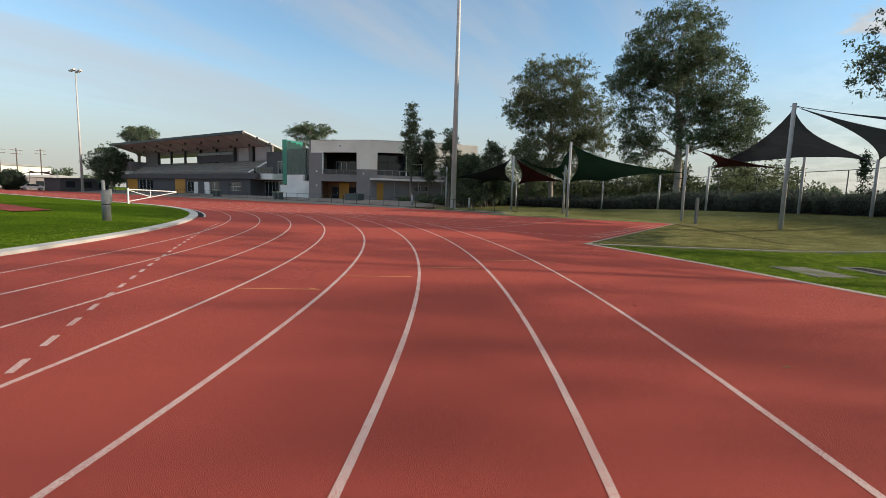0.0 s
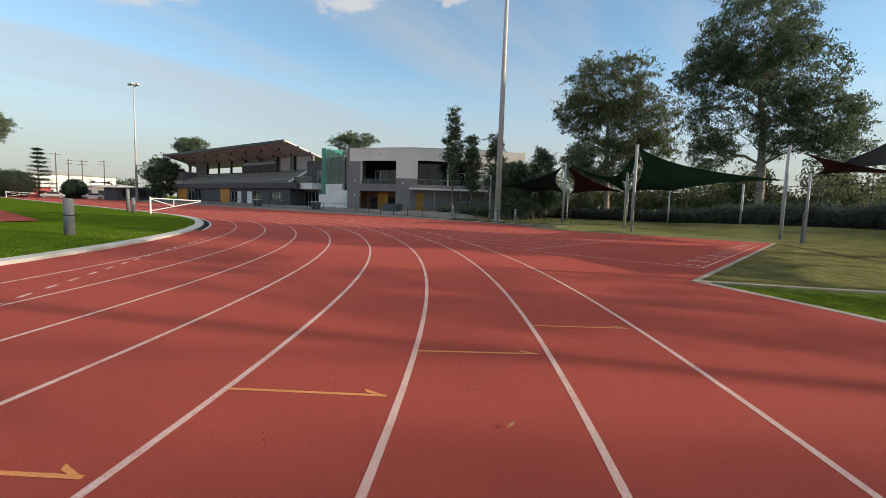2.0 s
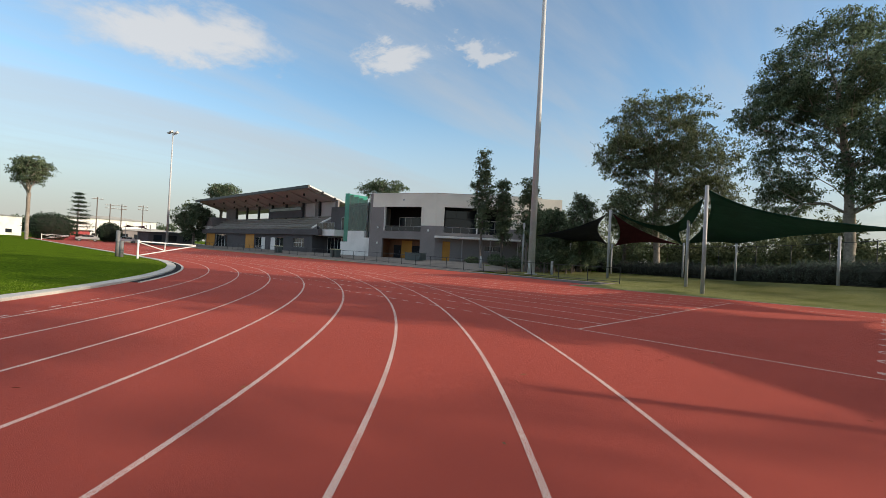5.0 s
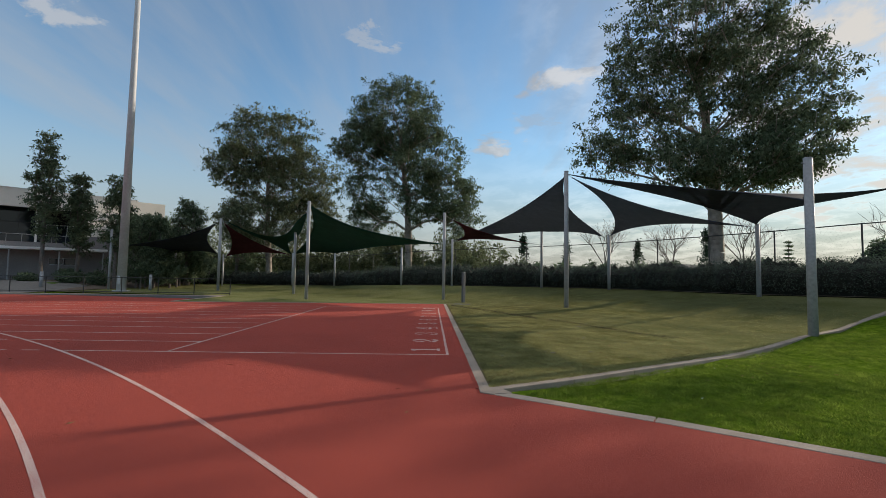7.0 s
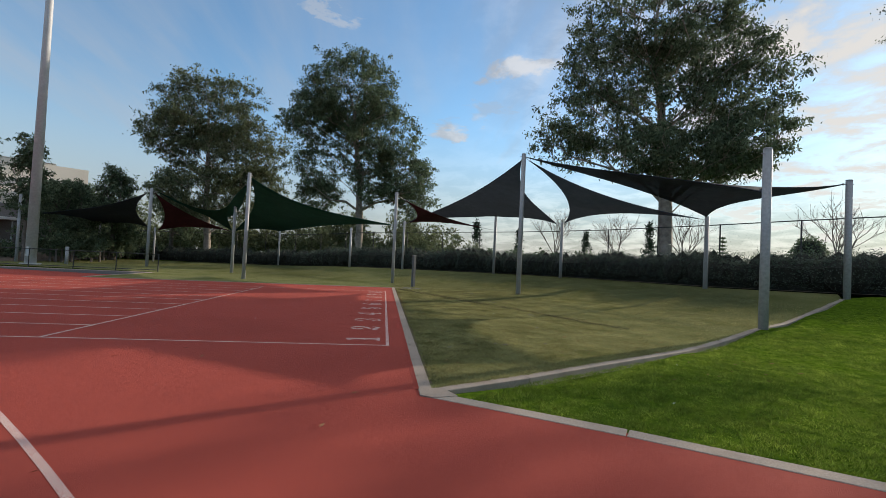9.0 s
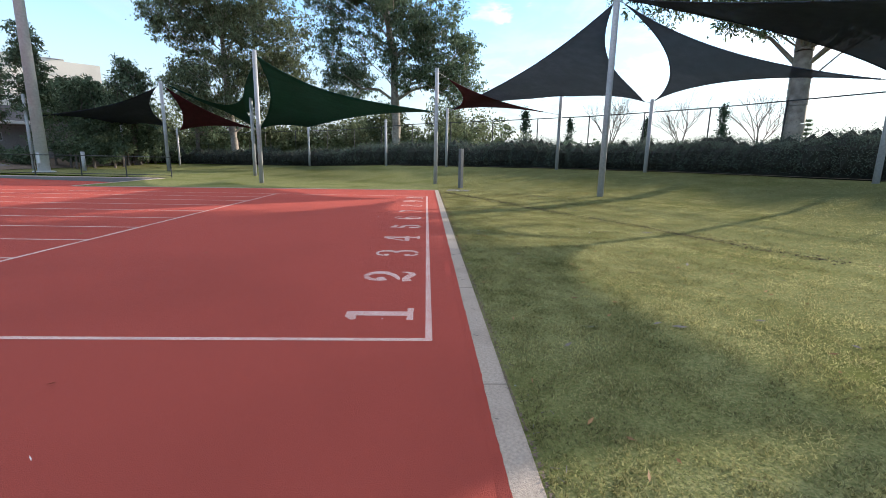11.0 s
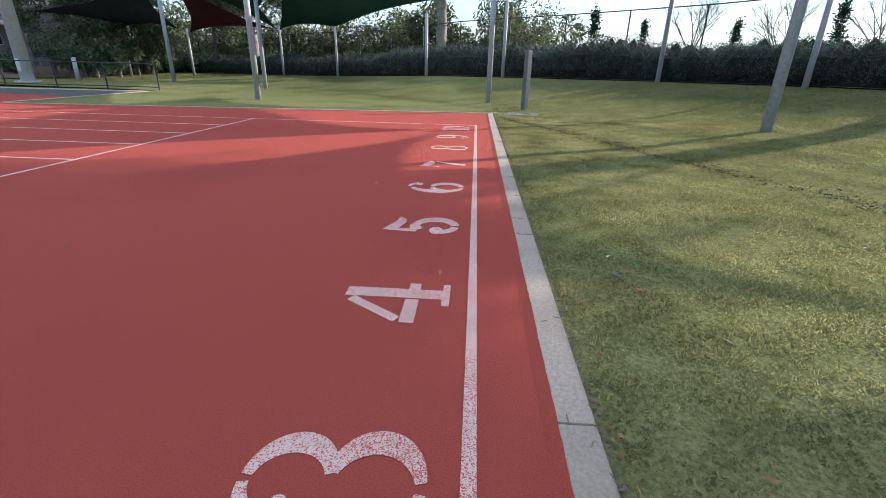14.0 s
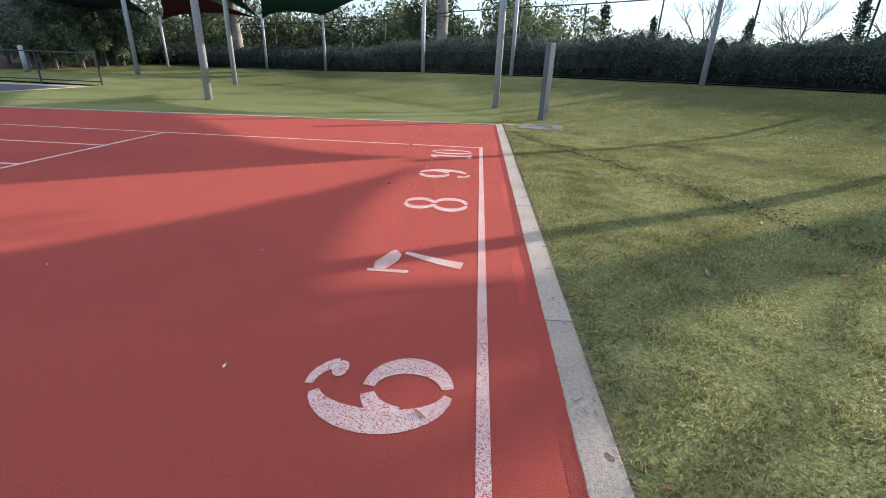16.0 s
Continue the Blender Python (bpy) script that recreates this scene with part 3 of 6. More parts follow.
# ---------------- lane numbers: stencilled numerals lying on the track ----------------
def stroke(bm, pts, widths, z):
    """A ribbon of changing width along points (u across, v up)."""
    n = len(pts)
    L, R = [], []
    for i, (u, v) in enumerate(pts):
        a, b = pts[max(i - 1, 0)], pts[min(i + 1, n - 1)]
        t = Vector((b[0] - a[0], b[1] - a[1])).normalized()
        w = widths[i] / 2 if hasattr(widths, "__len__") else widths / 2
        L.append(bm.verts.new((u - t.y * w, v + t.x * w, z)))
        R.append(bm.verts.new((u + t.y * w, v - t.x * w, z)))
    for i in range(n - 1):
        bm.faces.new((R[i], R[i + 1], L[i + 1], L[i]))


def bow(cx, cy, rx, ry, a0, a1, thick, thin, n=16):
    """An arc of an ellipse, heavy at its sides and thin at its top and foot."""
    pts, ws = [], []
    for i in range(n + 1):
        a = radians(a0 + (a1 - a0) * i / n)
        pts.append((cx + rx * math.cos(a), cy + ry * math.sin(a)))
        ws.append(thin + (thick - thin) * abs(math.cos(a)) ** 1.3)
    return pts, ws


def disc(bm, u, v, r, z):
    bm.faces.new([bm.verts.new((u + r * math.cos(a), v + 0.8 * r * math.sin(a), z)) for a in np.linspace(0, 2 * math.pi, 14, endpoint=False)])


def numeral(bm, ch, u0, s=1.0):
    """One numeral, unit height, width about 0.6, cut by stencil gaps."""
    z = 0.0
    T, t = 0.15, 0.055

    def add(p):
        stroke(bm, [(u0 + s * a, b) for a, b in p[0]], [w * (1 if s == 1 else 0.85) for w in p[1]], z)

    if ch == "1":
        add(([(0.30, 0.06), (0.30, 0.97)], [T, T]))
        add(([(0.09, 0.05), (0.30, 0.04), (0.50, 0.05)], [0.10, 0.07, 0.10]))
        add(([(0.10, 0.83), (0.17, 0.87), (0.25, 0.94)], [0.08, 0.12, 0.11]))
    elif ch == "2":
        add(bow(0.29, 0.70, 0.22, 0.25, 214, 98, 0.11, 0.10))
        add(bow(0.28, 0.70, 0.23, 0.26, 86, -38, 0.16, 0.10))
        add(([(0.455, 0.55), (0.36, 0.44), (0.22, 0.36), (0.09, 0.32)], [0.14, 0.13, 0.10, 0.04]))
        add(([(0.55, 0.29), (0.54, 0.18), (0.48, 0.10), (0.40, 0.085), (0.30, 0.13), (0.21, 0.19), (0.12, 0.20), (0.01, 0.16)], [0.03, 0.08, 0.13, 0.16, 0.15, 0.14, 0.14, 0.19]))
        disc(bm, u0 + 0.14 * s, 0.665, 0.105, z)
    elif ch == "3":
        add(bow(0.27, 0.74, 0.22, 0.23, 85, -75, 0.13, 0.06))
        add(bow(0.27, 0.74, 0.20, 0.23, 165, 95, 0.09, 0.06))
        add(bow(0.27, 0.28, 0.25, 0.25, 75, -82, 0.15, 0.06))
        add(bow(0.27, 0.28, 0.22, 0.25, 205, 265, 0.10, 0.06))
        disc(bm, u0 + 0.12 * s, 0.74, 0.085, z); disc(bm, u0 + 0.12 * s, 0.26, 0.085, z)
    elif ch == "4":
        add(([(0.42, 0.07), (0.42, 1.0)], [0.15, 0.15]))
        add(([(0.24, 0.035), (0.60, 0.035)], [0.07, 0.07]))
        add(([(0.31, 0.93), (0.02, 0.44)], [0.09, 0.09]))
        add(([(-0.02, 0.35), (0.33, 0.35)], [0.13, 0.13]))
        add(([(0.49, 0.35), (0.60, 0.35)], [0.11, 0.11]))
    elif ch == "5":
        add(([(0.12, 0.55), (0.12, 0.78), (0.12, 1.0)], [0.10, 0.075, 0.03]))
        add(([(0.13, 0.895), (0.25, 0.86), (0.36, 0.81), (0.47, 0.80), (0.57, 0.845)], [0.20, 0.16, 0.15, 0.12, 0.03]))
        add(([(0.17, 0.60), (0.31, 0.625)], [0.10, 0.09]))
        add(bow(0.29, 0.31, 0.22, 0.27, 128, -84, 0.17, 0.11, 24))
        add(bow(0.29, 0.31, 0.21, 0.27, -96, -165, 0.12, 0.11))
        disc(bm, u0 + 0.14 * s, 0.29, 0.115, z)
    elif ch in "69":
        f = (lambda p: ([(0.58 - a, 1.0 - b) for a, b in p[0]], p[1])) if ch == "9" else (lambda p: p)
        add(f(bow(0.33, 0.47, 0.26, 0.46, 104, 262, 0.17, 0.05)))
        add(f(bow(0.33, 0.29, 0.21, 0.27, 172, 104, 0.13, 0.09)))
        add(f(bow(0.33, 0.29, 0.21, 0.27, 88, -84, 0.15, 0.08, 20)))
        add(f(bow(0.34, 0.74, 0.19, 0.23, 20, 96, 0.10, 0.06)))
        du, dv = (0.47, 0.80) if ch == "6" else (0.11, 0.20)
        disc(bm, u0 + du * s, dv, 0.075, z)
    elif ch == "7":
        add(([(0.04, 0.56), (0.04, 1.0)], [0.06, 0.05]))
        add(([(0.07, 0.88), (0.18, 0.86), (0.30, 0.80), (0.41, 0.78), (0.50, 0.80)], [0.12, 0.20, 0.20, 0.16, 0.05]))
        add(([(0.46, 0.66), (0.37, 0.45), (0.28, 0.20), (0.23, 0.0)], [0.06, 0.10, 0.13, 0.15]))
    elif ch == "8":
        for c, rx, ry in ((0.75, 0.19, 0.22), (0.27, 0.24, 0.25)):
            add(bow(0.30, c, rx, ry, 85, -85, 0.13, 0.05))
            add(bow(0.30, c, rx, ry, 95, 265, 0.13, 0.05))
    elif ch == "0":
        add(bow(0.27, 0.5, 0.21, 0.47, 86, -86, 0.15, 0.05))
        add(bow(0.27, 0.5, 0.21, 0.47, 94, 266, 0.15, 0.05))


SHIFT = (-0.07, -0.07, -0.07, -0.14, -0.10, -0.09, -0.05, 0.0, 0.0, 0.0)
for k in range(1, 11):
    bm = bmesh.new()
    txt = str(k)
    if k == 10:
        numeral(bm, "1", 0.0, 0.9); numeral(bm, "0", 0.47, 0.9)
        wide = 1.0
    else:
        numeral(bm, txt, 0.0)
        wide = 0.58
    hgt = 0.575
    # text up is -x, text right is +y
    m = Matrix.Translation((-0.150, (k - 0.5) * LANE + SHIFT[k - 1] - wide * 1.22 * hgt / 2, 0.0026)) @ Matrix(((0, -hgt, 0, 0), (hgt * 1.22, 0, 0, 0), (0, 0, 1, 0), (0, 0, 0, 1)))
    bmesh.ops.transform(bm, matrix=m, verts=bm.verts[:])
    for i, f in enumerate(bm.faces):
        for v in f.verts:
            v.co.z = 0.0026 + 0.00004 * (i % 7)
    painted("lane_number", bm, M_line2, "white stencilled lane number %s on the red track" % txt, "lane number")


# ---------------- kerbs ----------------
def kerb_run(name, label, line, width, top, seg):
    """A kerb of concrete lengths with open joints between them."""
    t = tagged(new(name), label, "kerb", "", "structure")
    (x1, y1), (x2, y2) = line
    ln = math.hypot(x2 - x1, y2 - y1)
    ux, uy = (x2 - x1) / ln, (y2 - y1) / ln
    n = max(1, round(ln / seg))
    bm = one_box(0.004, ln / n - 0.004, 0, width, -0.12, 0, None, 0.010)
    me = bpy.data.meshes.new("kerb_length")
    bm.to_mesh(me); bm.free(); me.materials.append(M_conc)
    for i in range(n):
        s = ln * i / n
        z0, z1 = top(x1 + ux * s, y1 + uy * s), top(x1 + ux * (s + ln / n), y1 + uy * (s + ln / n))
        o = new("kerb_length", me)
        o.parent = t
        o.matrix_basis = Matrix.Translation((x1 + ux * s, y1 + uy * s, z0)) @ Matrix.Rotation(math.atan2(uy, ux), 4, "Z") @ Matrix.Rotation(-math.atan2(z1 - z0, ln / n), 4, "Y")
    return t


kerb_run("kerb_start", "weathered concrete kerb between track and turf", ((0.425, -2.65), (0.425, 15.14)), 0.145, lambda x, y: 0.014, 1.977)
LAWN_KERB = [(0.335, -2.69), (1.886, -3.728), (3.47, -4.90), (6.20, -7.22), (22.0, -21.2)]
for k, ab in enumerate(zip(LAWN_KERB, LAWN_KERB[1:])):
    kerb_run("kerb_lawn" if k < 3 else "kerb_lawn_far", "pale concrete kerb between track and lawn", ab, 0.18, lambda x, y: 0.007, 1.9)
for a, b in zip(TURF_EDGE, TURF_EDGE[1:]):
    kerb_run("kerb_turf", "concrete edging between synthetic turf and lawn", (a, b), 0.15, lambda x, y: max(land(x, y), 0.0) + 0.010, 1.2)
kerb_run("kerb_far", "thin pale edging at the far side of the sprint lanes", ((-12.85, 13.98), (0.30, 15.04)), 0.09, lambda x, y: 0.015, 1.98)

bm = bmesh.new()
low = [bm.verts.new((x, y, -0.1)) for x, y in ((0.28, -2.57), (0.28, -2.67), (0.42, -2.75), (0.66, -2.68), (0.54, -2.40), (0.425, -2.44))]
top = [bm.verts.new((v.co.x, v.co.y, 0.0125)) for v in low]
bm.faces.new(top)
for i in range(6):
    bm.faces.new((low[i], low[(i + 1) % 6], top[(i + 1) % 6], top[i]))
tagged(part("kerb_corner", bm, M_conc), "concrete corner piece where three kerbs meet", "kerb", "", "structure")

# newer red rubber strip let in beside the start line
for px, py, lx, ly in ((0.205, 7.72, 0.055, 0.36), (0.215, 2.15, 0.05, 0.42), (0.21, 9.6, 0.055, 0.5)):
    bm = bmesh.new()
    mid = bm.verts.new((px, py, 0.0016))
    ring = []
    for i in range(72):
        a = 2 * math.pi * i / 72
        r_ = 0.9 + 0.10 * math.sin(3 * a + py) + 0.07 * math.sin(7 * a + 2 * py) + 0.05 * math.sin(17 * a + py) + 0.04 * math.sin(29 * a)
        ring.append(bm.verts.new((px + lx * r_ * math.cos(a), py + ly * r_ * math.sin(a), 0.0012)))
    for i in range(72):
        bm.faces.new((mid, ring[i], ring[(i + 1) % 72]))
    painted("rubber_patch", bm, M_patch, "brighter red rubber repair beside the kerb", "rubber patch")

# red rubber lapping raggedly over the kerb's edge
rng = np.random.default_rng(77)
ys = np.arange(-2.45, 15.0, 0.03)
xe = 0.286 + 0.0025 * np.sin(ys * 5.1) * np.sin(ys * 1.7) + rng.normal(0, 0.0014, len(ys))
lap = np.stack([np.stack([np.full(len(ys), 0.235), ys, np.full(len(ys), 0.0011)], 1), np.stack([np.full(len(ys), 0.276), ys, np.full(len(ys), 0.012)], 1), np.stack([xe, ys, np.full(len(ys), 0.0152)], 1)], 1)
lap_quads = [[lap[i, j], lap[i + 1, j], lap[i + 1, j + 1], lap[i, j + 1]] for i in range(len(ys) - 1) for j in (0, 1)]
tagged(quads("rubber_edge", np.array(lap_quads)[:, ::-1], M_track), "red rubber lapping raggedly over the kerb edge", "track", "", "structure")

# dark blotch on the kerb
bm = bmesh.new()
mid = bm.verts.new((0.384, 6.383, 0.0152))
ring = []
for i in range(30):
    a = 2 * math.pi * i / 30
    r_ = 0.013 * (1 + 0.20 * math.sin(2 * a + 2.6) + 0.06 * math.sin(3 * a + 2) + 0.05 * math.sin(5 * a))
    ring.append(bm.verts.new((0.384 + 1.1 * r_ * math.cos(a), 6.383 + 1.5 * r_ * math.sin(a), 0.0143)))
for i in range(30):
    bm.faces.new((mid, ring[i], ring[(i + 1) % 30]))
painted("dried_blotch", bm, M_soil, "dried dark brown blotch stuck on the concrete kerb", "blotch")

# ---------------- synthetic turf and lawn ----------------
turf = tagged(sheet("synthetic_turf", TURF, 0.25, lambda x, y: max(land(x, y), 0.0) + 0.006, M_turf), "olive synthetic turf filled with pale sand", "turf", "", "structure")


def blades(name, pts, count, box4, h, w, lean, material, seed, label, z_off=0.0, dens=None):
    rng = np.random.default_rng(seed)
    x = rng.uniform(box4[0], box4[1], count)
    y = rng.uniform(box4[2], box4[3], count)
    keep = inside(pts, x, y)
    if dens is not None:
        keep &= rng.random(count) < dens(x, y)
    x, y = x[keep], y[keep]
    n = len(x)
    z = np.maximum(height(x, y), 0.0 if z_off else -1) + z_off
    a = rng.uniform(0, 2 * np.pi, n)
    hh = h * rng.uniform(0.5, 1.3, n)
    ww = w * rng.uniform(0.6, 1.3, n)
    hh *= 0.75 + 0.5 * np.sin(x * 9.1 + 2.0 * np.sin(y * 5.3)) * np.sin(y * 8.3 + 2.0 * np.sin(x * 4.7))
    l1, l2 = rng.normal(0, lean, (2, n)) * hh
    p = np.stack([x, y, z], -1)
    d = np.stack([np.cos(a) * ww, np.sin(a) * ww, 0 * a], -1)
    t = p + np.stack([l1, l2, hh], -1)
    return tagged(quads(name, np.stack([p - d, p + d, t], 1), material, None, "", False, 3), label, "grass", "", "stuff")


blades("turf_fibres", TURF, 480000, (0.45, 5.2, -2.5, 13.0), 0.018, 0.0050, 0.7, M_turfblade, 3, "short worn fibres of the synthetic turf", 0.012, lambda x, y: np.clip(1.15 - (x - 0.45) / 4.5, 0.1, 1))
blades("turf_fibres", TURF, 420000, (0.45, 12.0, -1.0, 22.0), 0.022, 0.0080, 0.7, M_turfblade, 4, "worn fibres of the synthetic turf up the bank", 0.010, lambda x, y: np.clip(1.15 - np.hypot(x - 0.5, y - 9) / 14, 0, 1) * np.where((x < 4) & (y < 12), 0.3, 1))
LAWN = [(0.7, -2.72)] + [(x, y - 0.12) for x, y in TURF_EDGE[1:]] + [(18.2, 3.4), (30, -6), (22.3, -20.9), (6.40, -7.05), (3.63, -4.72), (2.03, -3.54)]
LAWN[0] = (0.75, -2.68)
blades("lawn_grass", LAWN, 1000000, (0.5, 16, -12, 5), 0.034, 0.0045, 0.7, M_blade, 5, "bright green mown lawn grass beside the track", 0.0, lambda x, y: np.clip(1.25 - np.hypot(x - 1, y + 4) / 12, 0.03, 1))
blades("infield_grass", INFIELD, 200000, (-40, -4, -25, -0.5), 0.035, 0.007, 0.5, M_blade, 7, "bright green infield grass", 0.05)


# ---------------- shade sails and their posts ----------------
POSTS = {  # foot x, y; top z; half width; square or round
    "A": (-7.38, 17.65, 5.55, 0.10), "a2": (-10.15, 24.5, 5.00, 0.10), "p3": (-17.5, 28.85, 5.80, 0.11), "p6": (-9.2, 33.5, 3.70, 0.08),
    "p8": (6.65, 20.5, 4.52, 0.085), "F": (9.5, 16.75, 3.85, 0.085), "E": (12.5, 9.3, 3.66, 0.085), "End": (14.3, 5.3, 4.55, 0.10), "D": (8.78, 2.44, 4.42, 0.105),
    "C": (5.48, 11.26, 6.08, 0.10), "B": (0.36, 17.95, 5.09, 0.09), "p10": (1.15, 25.0, 4.15, 0.08), "pI": (-2.7, 27.35, 3.60, 0.085), "fb": (-25.4, 36.8, 3.45, 0.08),
    "rear": (-20.1, 35.3, 3.20, 0.08), "p7": (-13.6, 35.4, 3.42, 0.08), "lp": (-25.0, 27.2, 4.60, 0.09),
}
post_at = {}
for key, (x, y, top, r) in POSTS.items():
    z = max(land(x, y), 0.0)
    t = thing("shade_sail_post", "grey galvanised steel post holding shade sails", "post", "shade sail posts", (x, y, z))
    part("post", one_rod((0, 0, -0.3), (0, 0, top - z), r, r * 0.92, 14), M_galv, t, "", True)
    part("cap", one_rod((0, 0, top - z), (0, 0, top - z + 0.02), r * 1.02, r * 0.8, 14), M_galv, t)
    part("eye_bolt", one_rod((-r - 0.06, 0, top - z - 0.12), (r + 0.06, 0, top - z - 0.12), 0.014, None, 6), M_galv, t)
    post_at[key] = (x, y, top - 0.12)


def tube(pts, r, seg=6):
    """One bent round bar through points."""
    bm = bmesh.new()
    rings = []
    for i, p in enumerate(pts):
        d = (pts[min(i + 1, len(pts) - 1)] - pts[max(i - 1, 0)]).normalized()
        q = d.to_track_quat("Z", "Y").to_matrix()
        rings.append([bm.verts.new(p + q @ Vector((r * math.cos(2 * math.pi * k / seg), r * math.sin(2 * math.pi * k / seg), 0))) for k in range(seg)])
    for a, b in zip(rings, rings[1:]):
        for k in range(seg):
            bm.faces.new((a[k], a[(k + 1) % seg], b[(k + 1) % seg], b[k]))
    return bm


def sail(label, material, corners, sag=0.13, pull=0.35):
    """A stretched cloth between three or four points, its edges hollowed, with cables to the posts."""
    c = [Vector(p) for p in corners]
    hollow = sag if isinstance(sag, tuple) else (sag,) * 3
    mid = sum(c, Vector()) / len(c)
    tips = [p + (mid - p).normalized() * pull for p in c]
    bm = bmesh.new()
    N = 22
    if len(c) == 4:
        g = []
        for i in range(N + 1):
            row = []
            for j in range(N + 1):
                u, v = i / N, j / N
                uu = 0.5 + (u - 0.5) * (1 - 2 * sag * 4 * v * (1 - v))
                vv = 0.5 + (v - 0.5) * (1 - 2 * sag * 4 * u * (1 - u))
                p = tips[0] * (1 - uu) * (1 - vv) + tips[1] * uu * (1 - vv) + tips[2] * uu * vv + tips[3] * (1 - uu) * vv
                row.append(bm.verts.new(p))
            g.append(row)
        for i in range(N):
            for j in range(N):
                bm.faces.new((g[i][j], g[i + 1][j], g[i + 1][j + 1], g[i][j + 1]))
        edges = [[g[i][0].co.copy() for i in range(N + 1)], [g[N][j].co.copy() for j in range(N + 1)], [g[i][N].co.copy() for i in range(N, -1, -1)], [g[0][j].co.copy() for j in range(N, -1, -1)]]
    else:
        rows = []
        for i in range(N + 1):
            row = []
            for j in range(N + 1 - i):
                w = (1 - i / N - j / N, i / N, j / N)
                p = sum((tips[k] * w[k] for k in range(3)), Vector())
                for k in range(3):
                    a, b = (k + 1) % 3, (k + 2) % 3
                    p = p + (tips[k] - (tips[a] + tips[b]) / 2) * (hollow[k] * 4 * w[a] * w[b] * (1 - w[k]) ** 2)
                row.append(bm.verts.new(p))
            rows.append(row)
        for i in range(N):
            for j in range(N - i):
                bm.faces.new((rows[i][j], rows[i + 1][j], rows[i][j + 1]))
                if j < N - i - 1:
                    bm.faces.new((rows[i + 1][j], rows[i + 1][j + 1], rows[i][j + 1]))
        edges = [[rows[i][0].co.copy() for i in range(N + 1)], [rows[N - j][j].co.copy() for j in range(N + 1)], [rows[0][j].co.copy() for j in range(N, -1, -1)]]
    t = thing("shade_sail", label, "shade sail", "shade sails over the turf", mid)
    inv = Matrix.Translation(-mid)
    bmesh.ops.transform(bm, matrix=inv, verts=bm.verts[:])
    fab = part("fabric", bm, material, t, "", True)
    so = fab.modifiers.new("thickness", "SOLIDIFY"); so.thickness = 0.006
    for e in edges:
        part("hem", tube([p - mid for p in e], 0.017, 5), material, t)
    for p, q in zip(c, tips):
        part("cable", one_rod(p - mid, q - mid, 0.009, None, 6), M_wire, t)
        bm = bmesh.new()
        bmesh.ops.create_uvsphere(bm, u_segments=8, v_segments=6, radius=0.035, matrix=Matrix.Translation(q - mid))
        part("corner_ring", bm, M_wire, t)
    return t


def on(key, z=None):
    x, y, top = post_at[key]
    return (x, y, top if z is None else z)


sail("dark green shade sail stretched low over the turf", M_sgreen, [on("A"), on("B", 3.28), on("p6", 3.36), on("p7", 3.22)], 0.12, 0.22)
sail("slate grey shade sail rising to a tall post", M_sgrey, [on("C"), on("F"), on("p8"), on("p10")], 0.10)
sail("maroon shade sail between grey posts", M_smar, [on("B"), on("p10", 3.95), on("p8", 3.5)], 0.13, 0.9)
sail("charcoal shade sail sweeping down between posts", M_sgrey, [on("C"), on("F", 3.75), on("E")], 0.14)
sail("long dark shade sail between two tall posts", M_sblack, [on("C"), on("E", 3.62), on("End"), on("D", 3.38)], 0.10, 0.16)
sail("narrow dark green shade sail behind the others", M_sgreen, [on("p3"), on("p7", 3.15), on("A", 5.0)], (0.12, 0.62, 0.05), 0.5)
sail("maroon shade sail hung from a leaning post", M_smar, [on("p3"), on("p7", 3.2), on("rear", 2.85)], 0.11, 0.38)
sail("black shade sail beside the building trees", M_sblack, [on("p3"), on("rear", 3.0), on("fb"), on("lp", 3.3)], 0.15, 0.6)
# square steel bollard and the drain pit beside it
t = thing("square_bollard", "square grey steel bollard beside the track corner", "bollard", "", (1.38, 16.1, land(1.38, 16.1)))
part("post", one_box(-0.075, 0.075, -0.075, 0.075, -0.2, 1.60, Matrix.Rotation(radians(38), 4, "Z"), 0.008), M_boll, t)
part("cap", one_box(-0.079, 0.079, -0.079, 0.079, 1.60, 1.612, Matrix.Rotation(radians(38), 4, "Z"), 0.003), M_galv, t)
t = thing("drain_pit", "concrete drain pit with a dark metal grate", "drain", "", (1.22, 14.95, max(land(1.22, 14.95), 0.0) - 0.006))
rz = Matrix.Rotation(radians(-12), 4, "Z")
bm = bmesh.new()
for a in ((-0.42, 0.42, -0.42, -0.22), (-0.42, 0.42, 0.22, 0.42), (-0.42, -0.22, -0.22, 0.22), (0.22, 0.42, -0.22, 0.22)):
    box(bm, *a, -0.1, 0.03, rz)
part("surround", bm, M_slab, t)
bm = bmesh.new()
for i in range(9):
    box(bm, -0.21, 0.21, -0.205 + i * 0.048, -0.18 + i * 0.048, -0.02, 0.02, rz)
part("grate", bm, M_galv, t)
part("sump", one_box(-0.22, 0.22, -0.22, 0.22, -0.12, -0.05, rz), M_dark, t)
painted("kerb_apron", strip([(0.42, 15.18), (0.95, 14.98)], 0.16, 0.019), M_conc, "flat concrete apron beside the drain pit", "concrete")

